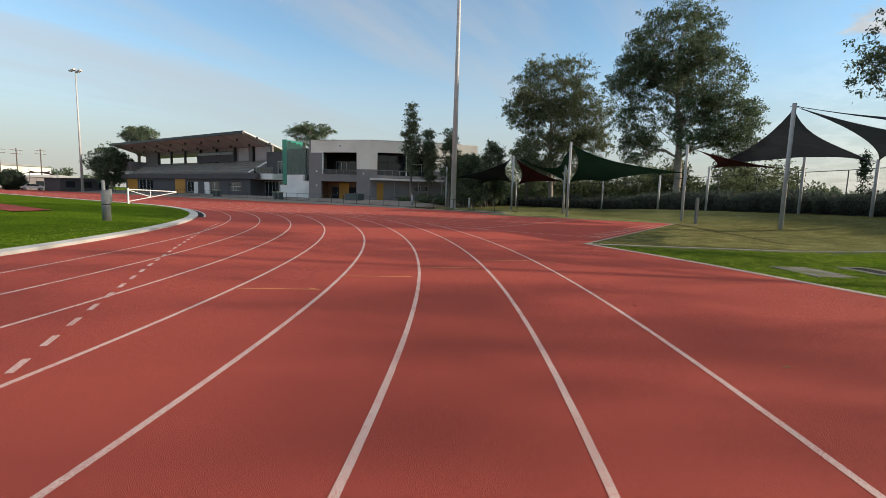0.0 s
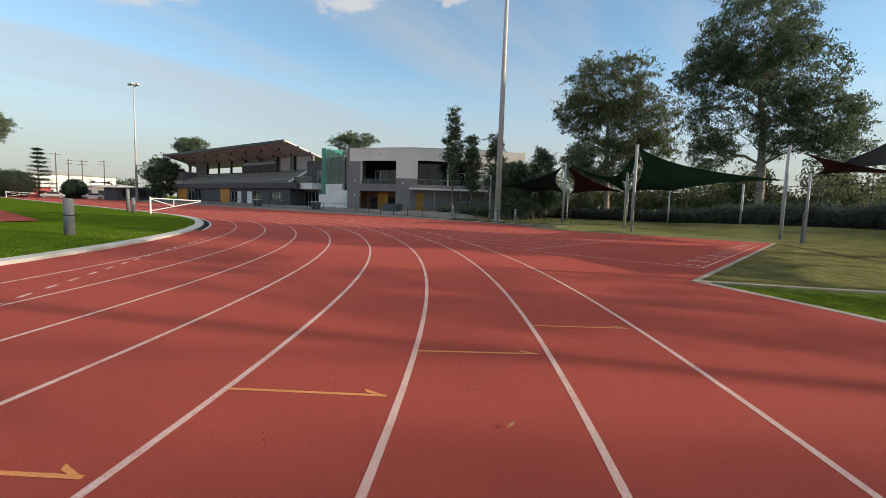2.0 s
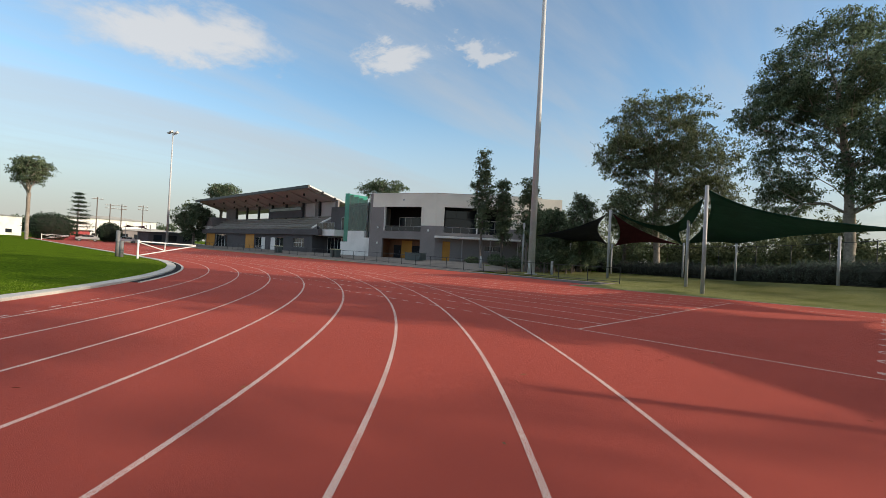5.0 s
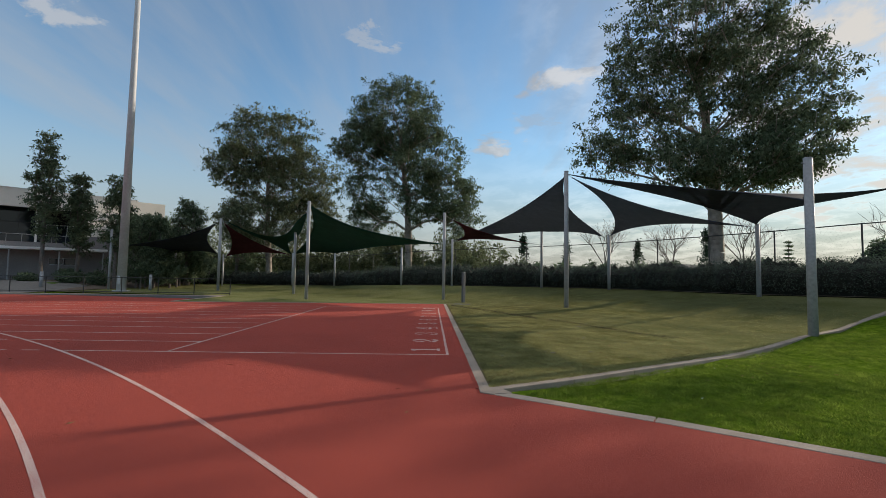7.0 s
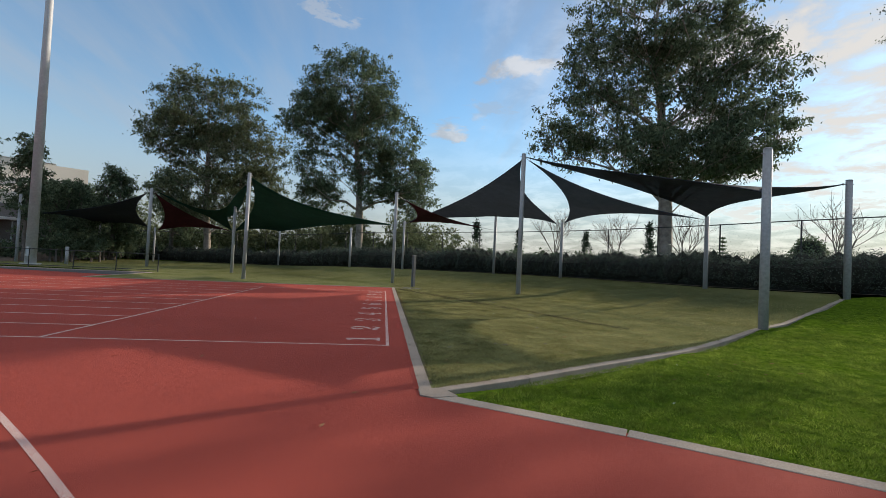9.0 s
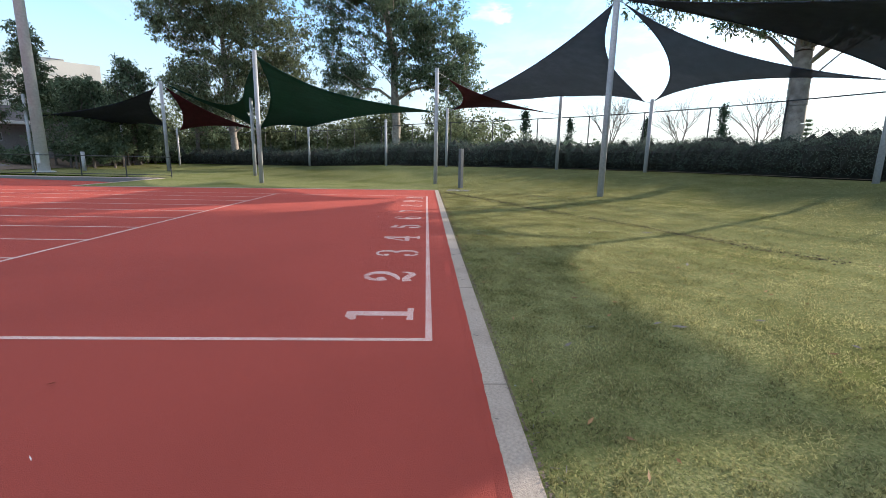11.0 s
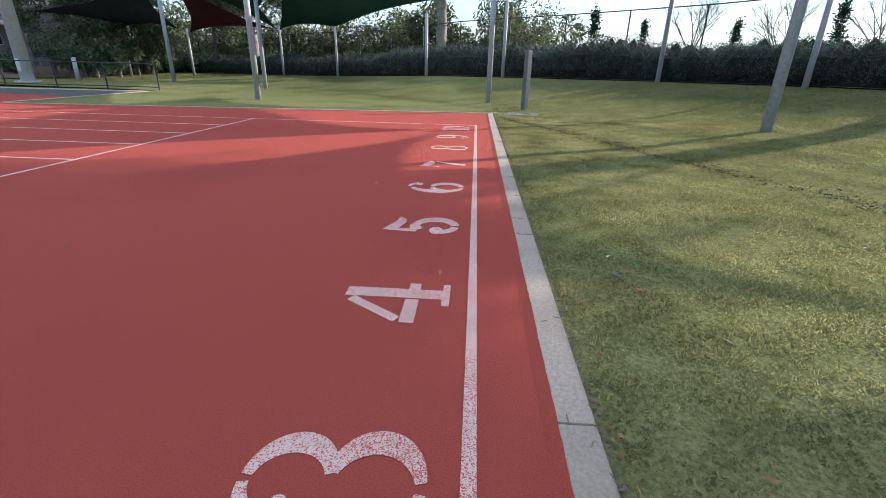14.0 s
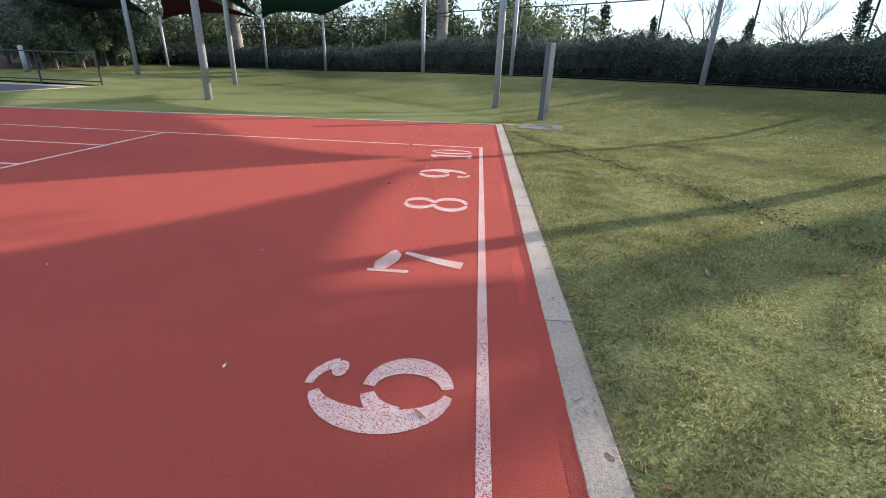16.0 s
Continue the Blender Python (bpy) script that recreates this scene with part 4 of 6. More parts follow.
# two concrete slabs let into the lawn
for k, (x, y, L, W, a) in enumerate(((6.56, -3.36, 1.05, 0.74, -54), (5.46, -4.48, 1.25, 0.80, -54))):
    z = land(x, y)
    m = Matrix.Rotation(radians(a), 4, "Z")
    t = thing("lawn_slab", "weathered concrete pit lid with slots set in the lawn" if k == 0 else "plain weathered concrete slab set in the lawn", "concrete slab", "", (x, y, z))
    part("slab", one_box(-L / 2, L / 2, -W / 2, W / 2, -0.1, 0.022, m, 0.012), M_slab, t)
    if k == 0:
        for i in range(8):
            part("slot", one_box(-0.36 + i * 0.095, -0.305 + i * 0.095, -0.22, 0.16, 0.0, 0.026, m), M_dark, t)

# ---------------- leaves, hedge, trees ----------------
def leaf_quads(centres, rng, length, width, droop):
    n = len(centres)
    d = rng.normal(0, 1, (n, 3))
    d[:, 2] -= droop
    d /= np.linalg.norm(d, axis=1, keepdims=True)
    s = np.cross(d, rng.normal(0, 1, (n, 3)))
    s /= np.linalg.norm(s, axis=1, keepdims=True) + 1e-9
    L = (length * rng.uniform(0.6, 1.3, n))[:, None] * d
    W = (width * rng.uniform(0.6, 1.3, n))[:, None] * s
    return np.stack([centres, centres + 0.45 * L - W / 2, centres + L, centres + 0.45 * L + W / 2], 1)


def hedge_run():
    rng = np.random.default_rng(11)
    line = HEDGE
    t = tagged(new("hedge"), "long grey-green clipped hedge on the bank", "hedge", "", "stuff")
    core, leaves = bmesh.new(), []
    for i, (x, y, ux, uy) in enumerate(along(line, 0.42)):
        nx_, ny_ = -uy, ux
        far = 1.0 if x > -6 else 0.8
        hgt = (1.16 + 0.35 * noise.noise((x * 0.45, y * 0.45, 3.0)) + 0.15 * rng.random()) * far
        for depth in (0.55, 1.35, 2.2):
            cx_, cy_ = x + nx_ * depth + rng.normal(0, 0.12), y + ny_ * depth + rng.normal(0, 0.12)
            cz = land(x, y) + 0.05
            rx, rzz = 0.5 + 0.17 * rng.random(), hgt * (0.5 + 0.12 * (depth > 0.6)) + 0.1 * rng.random()
            bmesh.ops.create_icosphere(core, subdivisions=1, radius=1.0, matrix=Matrix.Translation((cx_, cy_, cz + rzz * 0.9)) @ Matrix.Diagonal((rx * 0.85, rx * 0.85, rzz * 0.9, 1)))
            k = (820 if depth < 1 else 340) if x > -8 else 260
            v = rng.normal(0, 1, (k, 3))
            v /= np.linalg.norm(v, axis=1, keepdims=True)
            v[:, 2] = np.where(v[:, 2] < -0.75, -v[:, 2], v[:, 2])
            p = np.array([cx_, cy_, cz + rzz * 0.9]) + v * np.array([rx, rx, rzz]) * rng.uniform(0.82, 1.12, (k, 1))
            leaves.append(p)
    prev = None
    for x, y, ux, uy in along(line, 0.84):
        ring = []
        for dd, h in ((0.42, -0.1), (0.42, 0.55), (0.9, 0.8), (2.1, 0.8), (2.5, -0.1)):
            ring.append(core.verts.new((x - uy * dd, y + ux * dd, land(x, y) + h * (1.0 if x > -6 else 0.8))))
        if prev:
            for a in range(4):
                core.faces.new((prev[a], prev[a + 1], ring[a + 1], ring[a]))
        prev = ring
    # solid filler under the leaves, coloured as the hedge's inner shade
    part("hedge_core", core, M_shade_core, t)
    p = np.concatenate(leaves)
    quads("hedge_leaves", leaf_quads(p, rng, 0.070, 0.030, -0.5), M_hedge, t)


hedge_run()
bm = bmesh.new()
rows_ = []
for (x1, y1), (x2, y2), (x3, y3) in zip(shifted(HEDGE, -0.28), shifted(HEDGE, 1.0), shifted(HEDGE, 2.7)):
    rows_.append((x1, y1, x2, y2, x3, y3))
verts_ = []
for i in range(len(rows_) - 1):
    for k in np.linspace(0, 1, 9)[: 8 if i < len(rows_) - 2 else 9]:
        r_ = [a + (b - a) * k for a, b in zip(rows_[i], rows_[i + 1])]
        verts_.append([bm.verts.new((r_[j], r_[j + 1], max(land(r_[j], r_[j + 1]), 0.0) + 0.05)) for j in (0, 2, 4)])
for a, b in zip(verts_, verts_[1:]):
    for j in (0, 1):
        bm.faces.new((a[j], b[j], b[j + 1], a[j + 1]))
tagged(part("mulch_bed", bm, M_soil), "dark bark mulch bed under the hedge", "mulch", "", "structure")


class Skeleton:
    """A branching frame: nodes with a parent, thickness by how many tips hang on each."""

    def __init__(self, start):
        self.p, self.par = [Vector(start)], [-1]

    def add(self, p, parent):
        self.p.append(Vector(p)); self.par.append(parent)
        return len(self.p) - 1

    def mesh(self, tip_r, power, base_r, name, material, parent, seg=6):
        n = len(self.p)
        cnt = [0.0] * n
        kids = [0] * n
        for i in range(1, n):
            kids[self.par[i]] += 1
        for i in range(n - 1, -1, -1):
            if kids[i] == 0:
                cnt[i] += 1
            if self.par[i] >= 0:
                cnt[self.par[i]] += cnt[i]
        rad = [tip_r * c**power for c in cnt]
        k = base_r / rad[0]
        rad = [max(r * (k if r * k > tip_r else 1), tip_r) for r in rad]
        vs, fs = [], []
        for i in range(1, n):
            a, b = self.p[self.par[i]], self.p[i]
            d = b - a
            if d.length < 1e-4:
                continue
            q = d.to_track_quat("Z", "Y").to_matrix()
            r1 = min(rad[self.par[i]], rad[i] * 1.5)
            o = len(vs)
            sg = seg if rad[i] > 0.03 else 4
            for c, r in ((a, r1), (b, rad[i])):
                for s in range(sg):
                    t_ = 2 * math.pi * s / sg
                    vs.append(tuple(c + q @ Vector((r * math.cos(t_), r * math.sin(t_), 0))))
            for s in range(sg):
                fs.append((o + s, o + (s + 1) % sg, o + sg + (s + 1) % sg, o + sg + s))
        me = bpy.data.meshes.new(name)
        me.from_pydata(vs, [], fs)
        return link_mesh(name, me, material, parent, "", True)


def gum(name, label, category, base, fork, lobes, clumps, per, leaf, trunk_r, leaf_mat, seed, spread=0.65, droop=1.0, bark=None, group="", leader=()):
    """A tree: trunk to the fork, limbs that reach clumps spread over the lobes (centre, radii, share), leaves round each clump."""
    rng = np.random.default_rng(seed)
    b = Vector(base)
    t = thing(name, label, category, group, b)
    sk = Skeleton((0, 0, -0.3))
    last = 0
    f = Vector(fork) - b
    steps = 7
    for i in range(1, steps + 1):
        k = i / steps
        w = 0.12 * f.length / 6 * math.sin(k * 3.1)
        last = sk.add((f.x * k + rng.normal(0, 0.04) * w * 6, f.y * k + rng.normal(0, 0.04) * w * 6, f.z * k), last)
    # leader up through the crown
    for p in leader:
        q0, q1 = sk.p[last].copy(), Vector(p) - b
        for k in (0.34, 0.67, 1.0):
            w = (q1 - q0).length * 0.03
            last = sk.add(q0.lerp(q1, k) + Vector((rng.normal(0, w), rng.normal(0, w), 0)), last)
    tot = sum(l[2] for l in lobes)
    cs = []
    for c, r, share in lobes:
        m = max(1, int(clumps * share / tot))
        v = rng.normal(0, 1, (m, 3))
        v /= np.linalg.norm(v, axis=1, keepdims=True)
        rad = rng.uniform(0.35, 1.0, (m, 1)) ** 0.45
        cs.append((np.array(c) - np.array(b)) + v * rad * np.array(r))
    cs = np.concatenate(cs)
    order = np.argsort(np.linalg.norm(cs - np.array(f), axis=1))
    pos = np.array([tuple(p) for p in sk.p])
    run = np.zeros(len(pos))
    first = steps - 2
    for idx in order:
        c = cs[idx]
        q = pos[first:]
        d = np.linalg.norm(q - c, axis=1) + 1.6 * np.maximum(q[:, 2] - c[2] + 0.2 + 0.6 * np.linalg.norm(q[:, :2] - c[:2], axis=1), 0) + 0.62 * run[first:]
        j = int(np.argmin(d)) + first
        a = pos[j]
        ln = np.linalg.norm(c - a)
        n = max(1, int(ln / 1.3))
        cur = j
        for s in range(1, n + 1):
            k = s / n
            p = a + (c - a) * k
            p[2] += 0.10 * ln * math.sin(math.pi * k) * (0.5 + rng.random())
            p[:2] += rng.normal(0, 0.03 * ln, 2) * math.sin(math.pi * k)
            cur = sk.add(p, cur)
            pos = np.vstack([pos, p])
            run = np.append(run, run[j] + ln * k)
    sk.mesh(0.010, 0.56, trunk_r, "trunk", bark or M_bark, t)
    pts = []
    for c in cs:
        tufts = 6
        for _ in range(tufts):
            o = c + rng.normal(0, spread * 0.85, 3) * (1, 1, 0.6)
            k = int(per / tufts * rng.uniform(0.5, 1.5))
            w = spread * rng.uniform(0.20, 0.42)
            q = rng.normal(0, w, (k, 3)) * (1, 1, 0.62)
            q[:, 2] -= 0.35 * np.abs(q[:, 2])
            pts.append(o + q)
    p = np.concatenate(pts)
    crown = quads("crown", leaf_quads(p, rng, leaf[0], leaf[1], droop), leaf_mat, t)
    return t


gum("eucalyptus_tree", "tall spreading eucalyptus with a pale trunk behind the hedge", "tree", (14.75, 15.3, 0.85), (14.6, 15.3, 5.6),
    [((14.2, 15.5, 15.6), (4.8, 4.6, 3.0), 2.1), ((10.9, 17.2, 9.6), (2.5, 2.3, 2.0), 0.8), ((17.2, 13.4, 10.4), (2.8, 2.5, 2.1), 0.9), ((12.4, 16.7, 13.0), (2.9, 2.9, 2.4), 1.0), ((15.9, 14.4, 13.2), (2.9, 2.9, 2.4), 1.0), ((14.8, 14.9, 9.6), (3.2, 3.0, 2.0), 0.6), ((14.9, 14.5, 7.6), (4.0, 3.9, 1.2), 1.25), ((9.8, 17.4, 8.5), (1.7, 1.6, 1.2), 0.35), ((17.6, 12.8, 8.2), (1.9, 1.8, 1.4), 0.4), ((15.4, 13.9, 7.0), (2.8, 2.6, 0.6), 0.6)],
    640, 150, (0.21, 0.08), 0.36, M_gum, 21, 0.50, 1.0, None, "", [(14.5, 15.4, 9.0), (14.2, 15.6, 12.5), (14.0, 15.7, 16.0)])
gum("eucalyptus_tree", "broad dark eucalyptus with a pale trunk", "tree", (-2.6, 37.8, 0.7), (-2.9, 37.8, 8.0),
    [((-4.2, 37.6, 17.6), (4.5, 4.2, 3.9), 2.4), ((-7.9, 37.0, 14.4), (2.6, 2.6, 2.5), 0.8), ((-0.8, 38.0, 14.0), (3.6, 3.4, 3.2), 1.0), ((1.4, 37.8, 9.6), (3.0, 2.8, 2.4), 0.8), ((-7.2, 37.2, 9.4), (2.2, 2.4, 2.8), 0.6), ((-3.2, 37.8, 12.0), (3.6, 3.4, 2.8), 0.8), ((-6.8, 37.4, 6.9), (1.7, 1.7, 1.6), 0.3), ((-1.2, 38.0, 8.4), (2.8, 2.6, 1.8), 0.5), ((2.4, 37.8, 7.4), (1.8, 1.8, 1.6), 0.3)],
    600, 150, (0.26, 0.10), 0.38, M_gum, 22, 0.60, 1.0, None, "", [(-3.2, 37.8, 12.0), (-4.2, 37.7, 17.5)])
gum("eucalyptus_tree", "rounded olive-brown eucalyptus with many thin limbs", "tree", (-17.0, 39.0, 0.4), (-17.2, 38.9, 4.0),
    [((-17.5, 38.7, 14.8), (4.6, 4.4, 3.6), 2.2), ((-20.3, 37.6, 12.4), (2.6, 2.6, 2.3), 0.8), ((-13.6, 39.8, 11.6), (3.2, 3.0, 3.0), 1.0), ((-13.0, 40.0, 8.0), (2.6, 2.4, 2.2), 0.5), ((-18.5, 38.2, 7.4), (3.6, 3.4, 2.4), 0.9), ((-16.0, 39.0, 10.2), (4.6, 4.0, 3.2), 1.0), ((-15.5, 39.2, 5.6), (3.8, 3.2, 1.6), 0.5)],
    560, 130, (0.26, 0.10), 0.32, M_gum2, 23, 0.60, 1.0, None, "", [(-17.3, 38.8, 8.0), (-17.4, 38.8, 13.0)])
gum("eucalyptus_tree", "airy eucalyptus with drooping branches beyond the fence", "tree", (30.4, 7.4, 1.0), (30.2, 7.6, 6.2),
    [((27.6, 11.4, 16.0), (2.8, 2.8, 3.0), 1.0), ((30.8, 7.0, 18.0), (4.2, 4.2, 3.4), 1.2), ((28.3, 10.4, 10.6), (2.2, 2.4, 2.4), 0.7), ((30.0, 8.4, 6.4), (2.5, 2.5, 2.4), 0.6), ((32.8, 3.8, 12.6), (3.6, 3.6, 3.6), 1.0)],
    360, 150, (0.17, 0.05), 0.20, M_gum, 24, 0.5, 1.4, None, "", [(30.3, 7.5, 11.0), (30.5, 7.2, 17.0)])
for k, (x, y, top, w) in enumerate(((-30.6, 27.7, 12.8, 0.95), (-29.0, 29.2, 9.9, 0.72), (-25.3, 28.2, 9.6, 0.95))):
    z0 = land(x, y)
    gum("slender_tree", "slender upright dark green tree before the clubhouse", "tree", (x, y, z0), (x, y, z0 + top * 0.45),
        [((x, y, top * 0.82), (w * 0.6, w * 0.6, top * 0.15), 0.7), ((x, y, top * 0.60), (w, w, top * 0.2), 1.2), ((x + 0.2, y, top * 0.42), (w * 0.9, w * 0.9, top * 0.13), 0.6)],
        110, 80, (0.24, 0.09), 0.13, M_gum, 30 + k, 0.34, 0.6, M_twig, "slender trees by the clubhouse")
for k, (x, y, top, w) in enumerate(((-23.6, 35.5, 8.6, 1.1), (-27.8, 39.5, 7.0, 1.5), (-21.0, 40.5, 9.6, 1.7), (-32.0, 41.0, 6.6, 1.6), (-26.0, 33.5, 7.2, 1.3), (-28.5, 36.2, 7.0, 1.4))):
    z0 = land(x, y)
    gum("garden_tree", "bushy dark green tree behind the shade sails", "tree", (x, y, z0), (x, y, z0 + top * 0.4),
        [((x, y, top * 0.72), (w, w, top * 0.26), 1.2), ((x + 0.8, y, top * 0.42), (w * 0.8, w * 0.8, top * 0.18), 0.6)], 100, 90, (0.28, 0.10), 0.18, M_gum, 40 + k, 0.42, 0.6, M_twig)


# ---------------- fence behind the hedge ----------------
FENCE = shifted(HEDGE, 2.9)
t = tagged(new("chain_link_fence"), "tall dark chain-link fence behind the hedge", "fence", "", "structure")
pts = along(FENCE, 3.2)
tops = []
bm_post = one_rod((0, 0, -0.4), (0, 0, 2.95), 0.032, None, 8)
me_post = bpy.data.meshes.new("fence_post"); bm_post.to_mesh(me_post); bm_post.free(); me_post.materials.append(M_black)
for x, y, ux, uy in pts:
    z = land(x, y)
    tops.append(Vector((x, y, z + 2.92)))
    o = new("fence_post", me_post); o.parent = t; o.location = (x, y, z)
for a, b in zip(tops, tops[1:]):
    part("top_rail", one_rod(a, b, 0.024, None, 6), M_black, t)
wires = []
for a, b in zip(tops, tops[1:]):
    d = b - a
    n = max(2, int(d.length / 0.16))
    for k in range(-n // 2, n):
        for s in (1, -1):
            u0, u1 = k / n, (k + 2.8 / 0.16 * 0.55) / n
            if s < 0:
                u0, u1 = u1, u0
            du = u1 - u0
            ks = sorted([(0 - u0) / du, (1 - u0) / du])
            lo, hi = max(0, ks[0]), min(1, ks[1])
            if hi <= lo:
                continue
            p = a + d * (u0 + du * lo) - Vector((0, 0, 2.8 * (1 - lo)))
            q = a + d * (u0 + du * hi) - Vector((0, 0, 2.8 * (1 - hi)))
            e = Vector((0, 0, 0.0009))
            wires.append((p - e, q - e, q + e, p + e))
quads("chain_link_mesh", np.array([[tuple(v) for v in w] for w in wires]), M_black, t)

# ---------------- low black fence along the straight ----------------
t = tagged(new("track_fence"), "low black steel rail fence along the straight", "fence", "", "structure")
LOW = [(-13.1, 21.0), (-18.6, 21.2), (-25.4, 21.0), (-40, 22.2), (-57, 22.6), (-110, 22.6)]
bm = bmesh.new()
rod(bm, (0, 0, -0.1), (0, 0, 1.05), 0.028, None, 8)
me_lp = bpy.data.meshes.new("fence_post"); bm.to_mesh(me_lp); bm.free(); me_lp.materials.append(M_black)
lows = [(x, y) for x, y, _, _ in along(LOW, 2.3)]
for x, y in lows:
    o = new("fence_post", me_lp); o.parent = t; o.location = (x, y, max(land(x, y), 0))
for (x1, y1), (x2, y2) in zip(lows, lows[1:]):
    z1, z2 = max(land(x1, y1), 0), max(land(x2, y2), 0)
    for h in (1.02, 0.12):
        part("fence_rail", one_rod((x1, y1, z1 + h), (x2, y2, z2 + h), 0.02, None, 6), M_black, t)
tagged(part("fence_kerb", ribbon([(-150, 20.0), (-30, 20.0), (-13.0, 20.2)], -0.40, 0.25, -0.05, 0.012, 0.004), M_conc), "pale concrete strip at the foot of the low fence", "paving", "", "structure")
tagged(sheet("concourse_paving", [(-150, 20.4), (-25.5, 20.4), (-26.5, 27.5), (-34, 29.5), (-50, 36), (-150, 36)], 2.0, lambda x, y: land(x, y) + 0.03, M_conc2), "pale concrete concourse before the buildings", "paving", "", "structure")
tagged(sheet("runup_strip", [(-13.06, 16.6), (-20, 18.2), (-40, 18.75), (-40, 20.0), (-13.06, 20.0)], 0, lambda x, y: 0.006, M_asph), "dark strip of surface beside the track", "paving", "", "structure")
tagged(sheet("garden_bed", [(-25.6, 20.7), (-25.2, 22.6), (-24.9, 37.4), (-25, 40), (-50, 46), (-50, 36), (-34, 29.6), (-26.6, 27.6)], 2.0, lambda x, y: land(x, y) + 0.05, M_soil), "dark mulched garden bed before the clubhouse", "garden bed", "", "structure")
tagged(part("strip_edge", ribbon([(-12.92, 14.1), (-12.98, 20.0)], -0.07, 0.07, -0.05, 0.016, 0.004), M_conc), "thin pale concrete edge beside the turf", "kerb", "", "structure")
# small grey marker posts by the mast
for x, y, h in ((-21.8, 27.1, 1.2), (-27.8, 24.5, 1.1)):
    t = thing("marker_post", "short grey steel marker post", "post", "", (x, y, land(x, y)))
    part("post", one_rod((0, 0, -0.1), (0, 0, h), 0.11, 0.105, 12), M_galv, t, "", True)
    part("cap", one_rod((0, 0, h), (0, 0, h + 0.02), 0.112, 0.09, 12), M_galv, t)


# ---------------- light masts ----------------
def mast(x, y, top, r):
    z = max(land(x, y), 0.0)
    t = thing("light_mast", "tall tapered galvanised floodlight mast", "light mast", "floodlight masts", (x, y, z))
    part("pole", one_rod((0, 0, 0), (0, 0, top - z), r, r * 0.42, 14), M_mast, t, "", True)
    part("base_plate", one_rod((0, 0, -0.02), (0, 0, 0.06), r * 1.8, None, 14), M_mast, t)
    part("service_hatch", one_box(-0.09, 0.09, -r * 1.04, -r * 0.9, 0.5, 1.1, None, 0.01), M_mast, t)
    for s in (-1, 1):
        head = top - z - 0.3
        part("cross_arm", one_box(-1.3, 1.3, -0.06 + s * 0.35, 0.06 + s * 0.35, head - 0.06, head + 0.06), M_mast, t)
        for i in range(3):
            l = part("floodlight", one_box(-0.32, 0.32, -0.16, 0.16, -0.26, 0.26, Matrix.Translation((-0.95 + 0.95 * i, s * 0.55, head + 0.15)) @ Matrix.Rotation(radians(60 * s), 4, "X"), 0.03), M_mast, t)


mast(-22.3, 24.6, 31.0, 0.30)
mast(-113.1, 20.4, 24.9, 0.26)


# ---------------- clubhouse ----------------
def face(o, d):
    """A frame on a wall: u along it, depth behind it, z up."""
    d = Vector((d[0], d[1], 0)).normalized()
    return Matrix(((d.x, -d.y, 0, o[0]), (d.y, d.x, 0, o[1]), (0, 0, 1, 0), (0, 0, 0, 1)))


def wall_with_holes(u0, u1, z0, z1, holes, thick, m):
    """A wall as blocks round its openings (ua, ub, za, zb), cut clear through."""
    bm = bmesh.new()
    us = sorted({u0, u1, *[h[0] for h in holes], *[h[1] for h in holes]})
    for a, b in zip(us, us[1:]):
        zs = z0
        for h in sorted([h for h in holes if h[0] <= a + 1e-6 and h[1] >= b - 1e-6], key=lambda h: h[2]):
            if h[2] > zs + 1e-6:
                box(bm, a, b, 0, thick, zs, h[2], m)
            zs = h[3]
        if z1 > zs + 1e-6:
            box(bm, a, b, 0, thick, zs, z1, m)
    bmesh.ops.remove_doubles(bm, verts=bm.verts[:], dist=0.0005)
    return bm


def window(parent, m, u0, u1, z0, z1, depth, cols=2, rows=1, frame_mat=None, glass_mat=None, f=0.05):
    """A glazed frame set back in a wall: frame bars and one pane in each opening."""
    fm = frame_mat or M_white
    w = new("window"); w.parent = parent
    bm = bmesh.new()
    for i in range(cols + 1):
        u = u0 + (u1 - u0) * i / cols
        box(bm, u - f / 2, u + f / 2, depth, depth + 0.06, z0, z1, m)
    for j in range(rows + 1):
        z = z0 + (z1 - z0) * j / rows
        box(bm, u0, u1, depth + 0.002, depth + 0.058, z - f / 2, z + f / 2, m)
    part("frame", bm, fm, w)
    for i in range(cols):
        for j in range(rows):
            ua, ub = u0 + (u1 - u0) * i / cols, u0 + (u1 - u0) * (i + 1) / cols
            za, zb = z0 + (z1 - z0) * j / rows, z0 + (z1 - z0) * (j + 1) / rows
            part("pane", one_box(ua, ub, depth + 0.025, depth + 0.035, za, zb, m), glass_mat or M_glassd, w)
    return w


club = thing("clubhouse", "two-storey clubhouse with cream upper walls and charcoal base", "building", "", (-38.6, 29.0, 0.5))
club_inv = Matrix.Translation((-38.6, 29.0, 0.5)).inverted()
ML = club_inv @ face((-46.9, 26.0), (8.3, 3.0))
MR = club_inv @ face((-38.6, 29.0), (0.74, 0.67))
part("grey_wall", wall_with_holes(0, 6.85, 0.4, 6.75, [(1.75, 6.85, 3.85, 6.75), (1.55, 6.85, 0.4, 2.9)], 0.35, ML), M_grey, club, "charcoal grey block wall")
part("cream_wall", wall_with_holes(0, 8.83, 6.75, 8.42, [(1.75, 6.85, 6.75, 6.80)], 0.35, ML), M_cream, club)
part("cream_pier", one_box(6.85, 8.83, 0, 0.35, 4.58, 6.75, ML), M_cream, club)
part("grey_pier", one_box(6.85, 8.83, 0, 0.35, 0.4, 4.58, ML), M_grey, club)
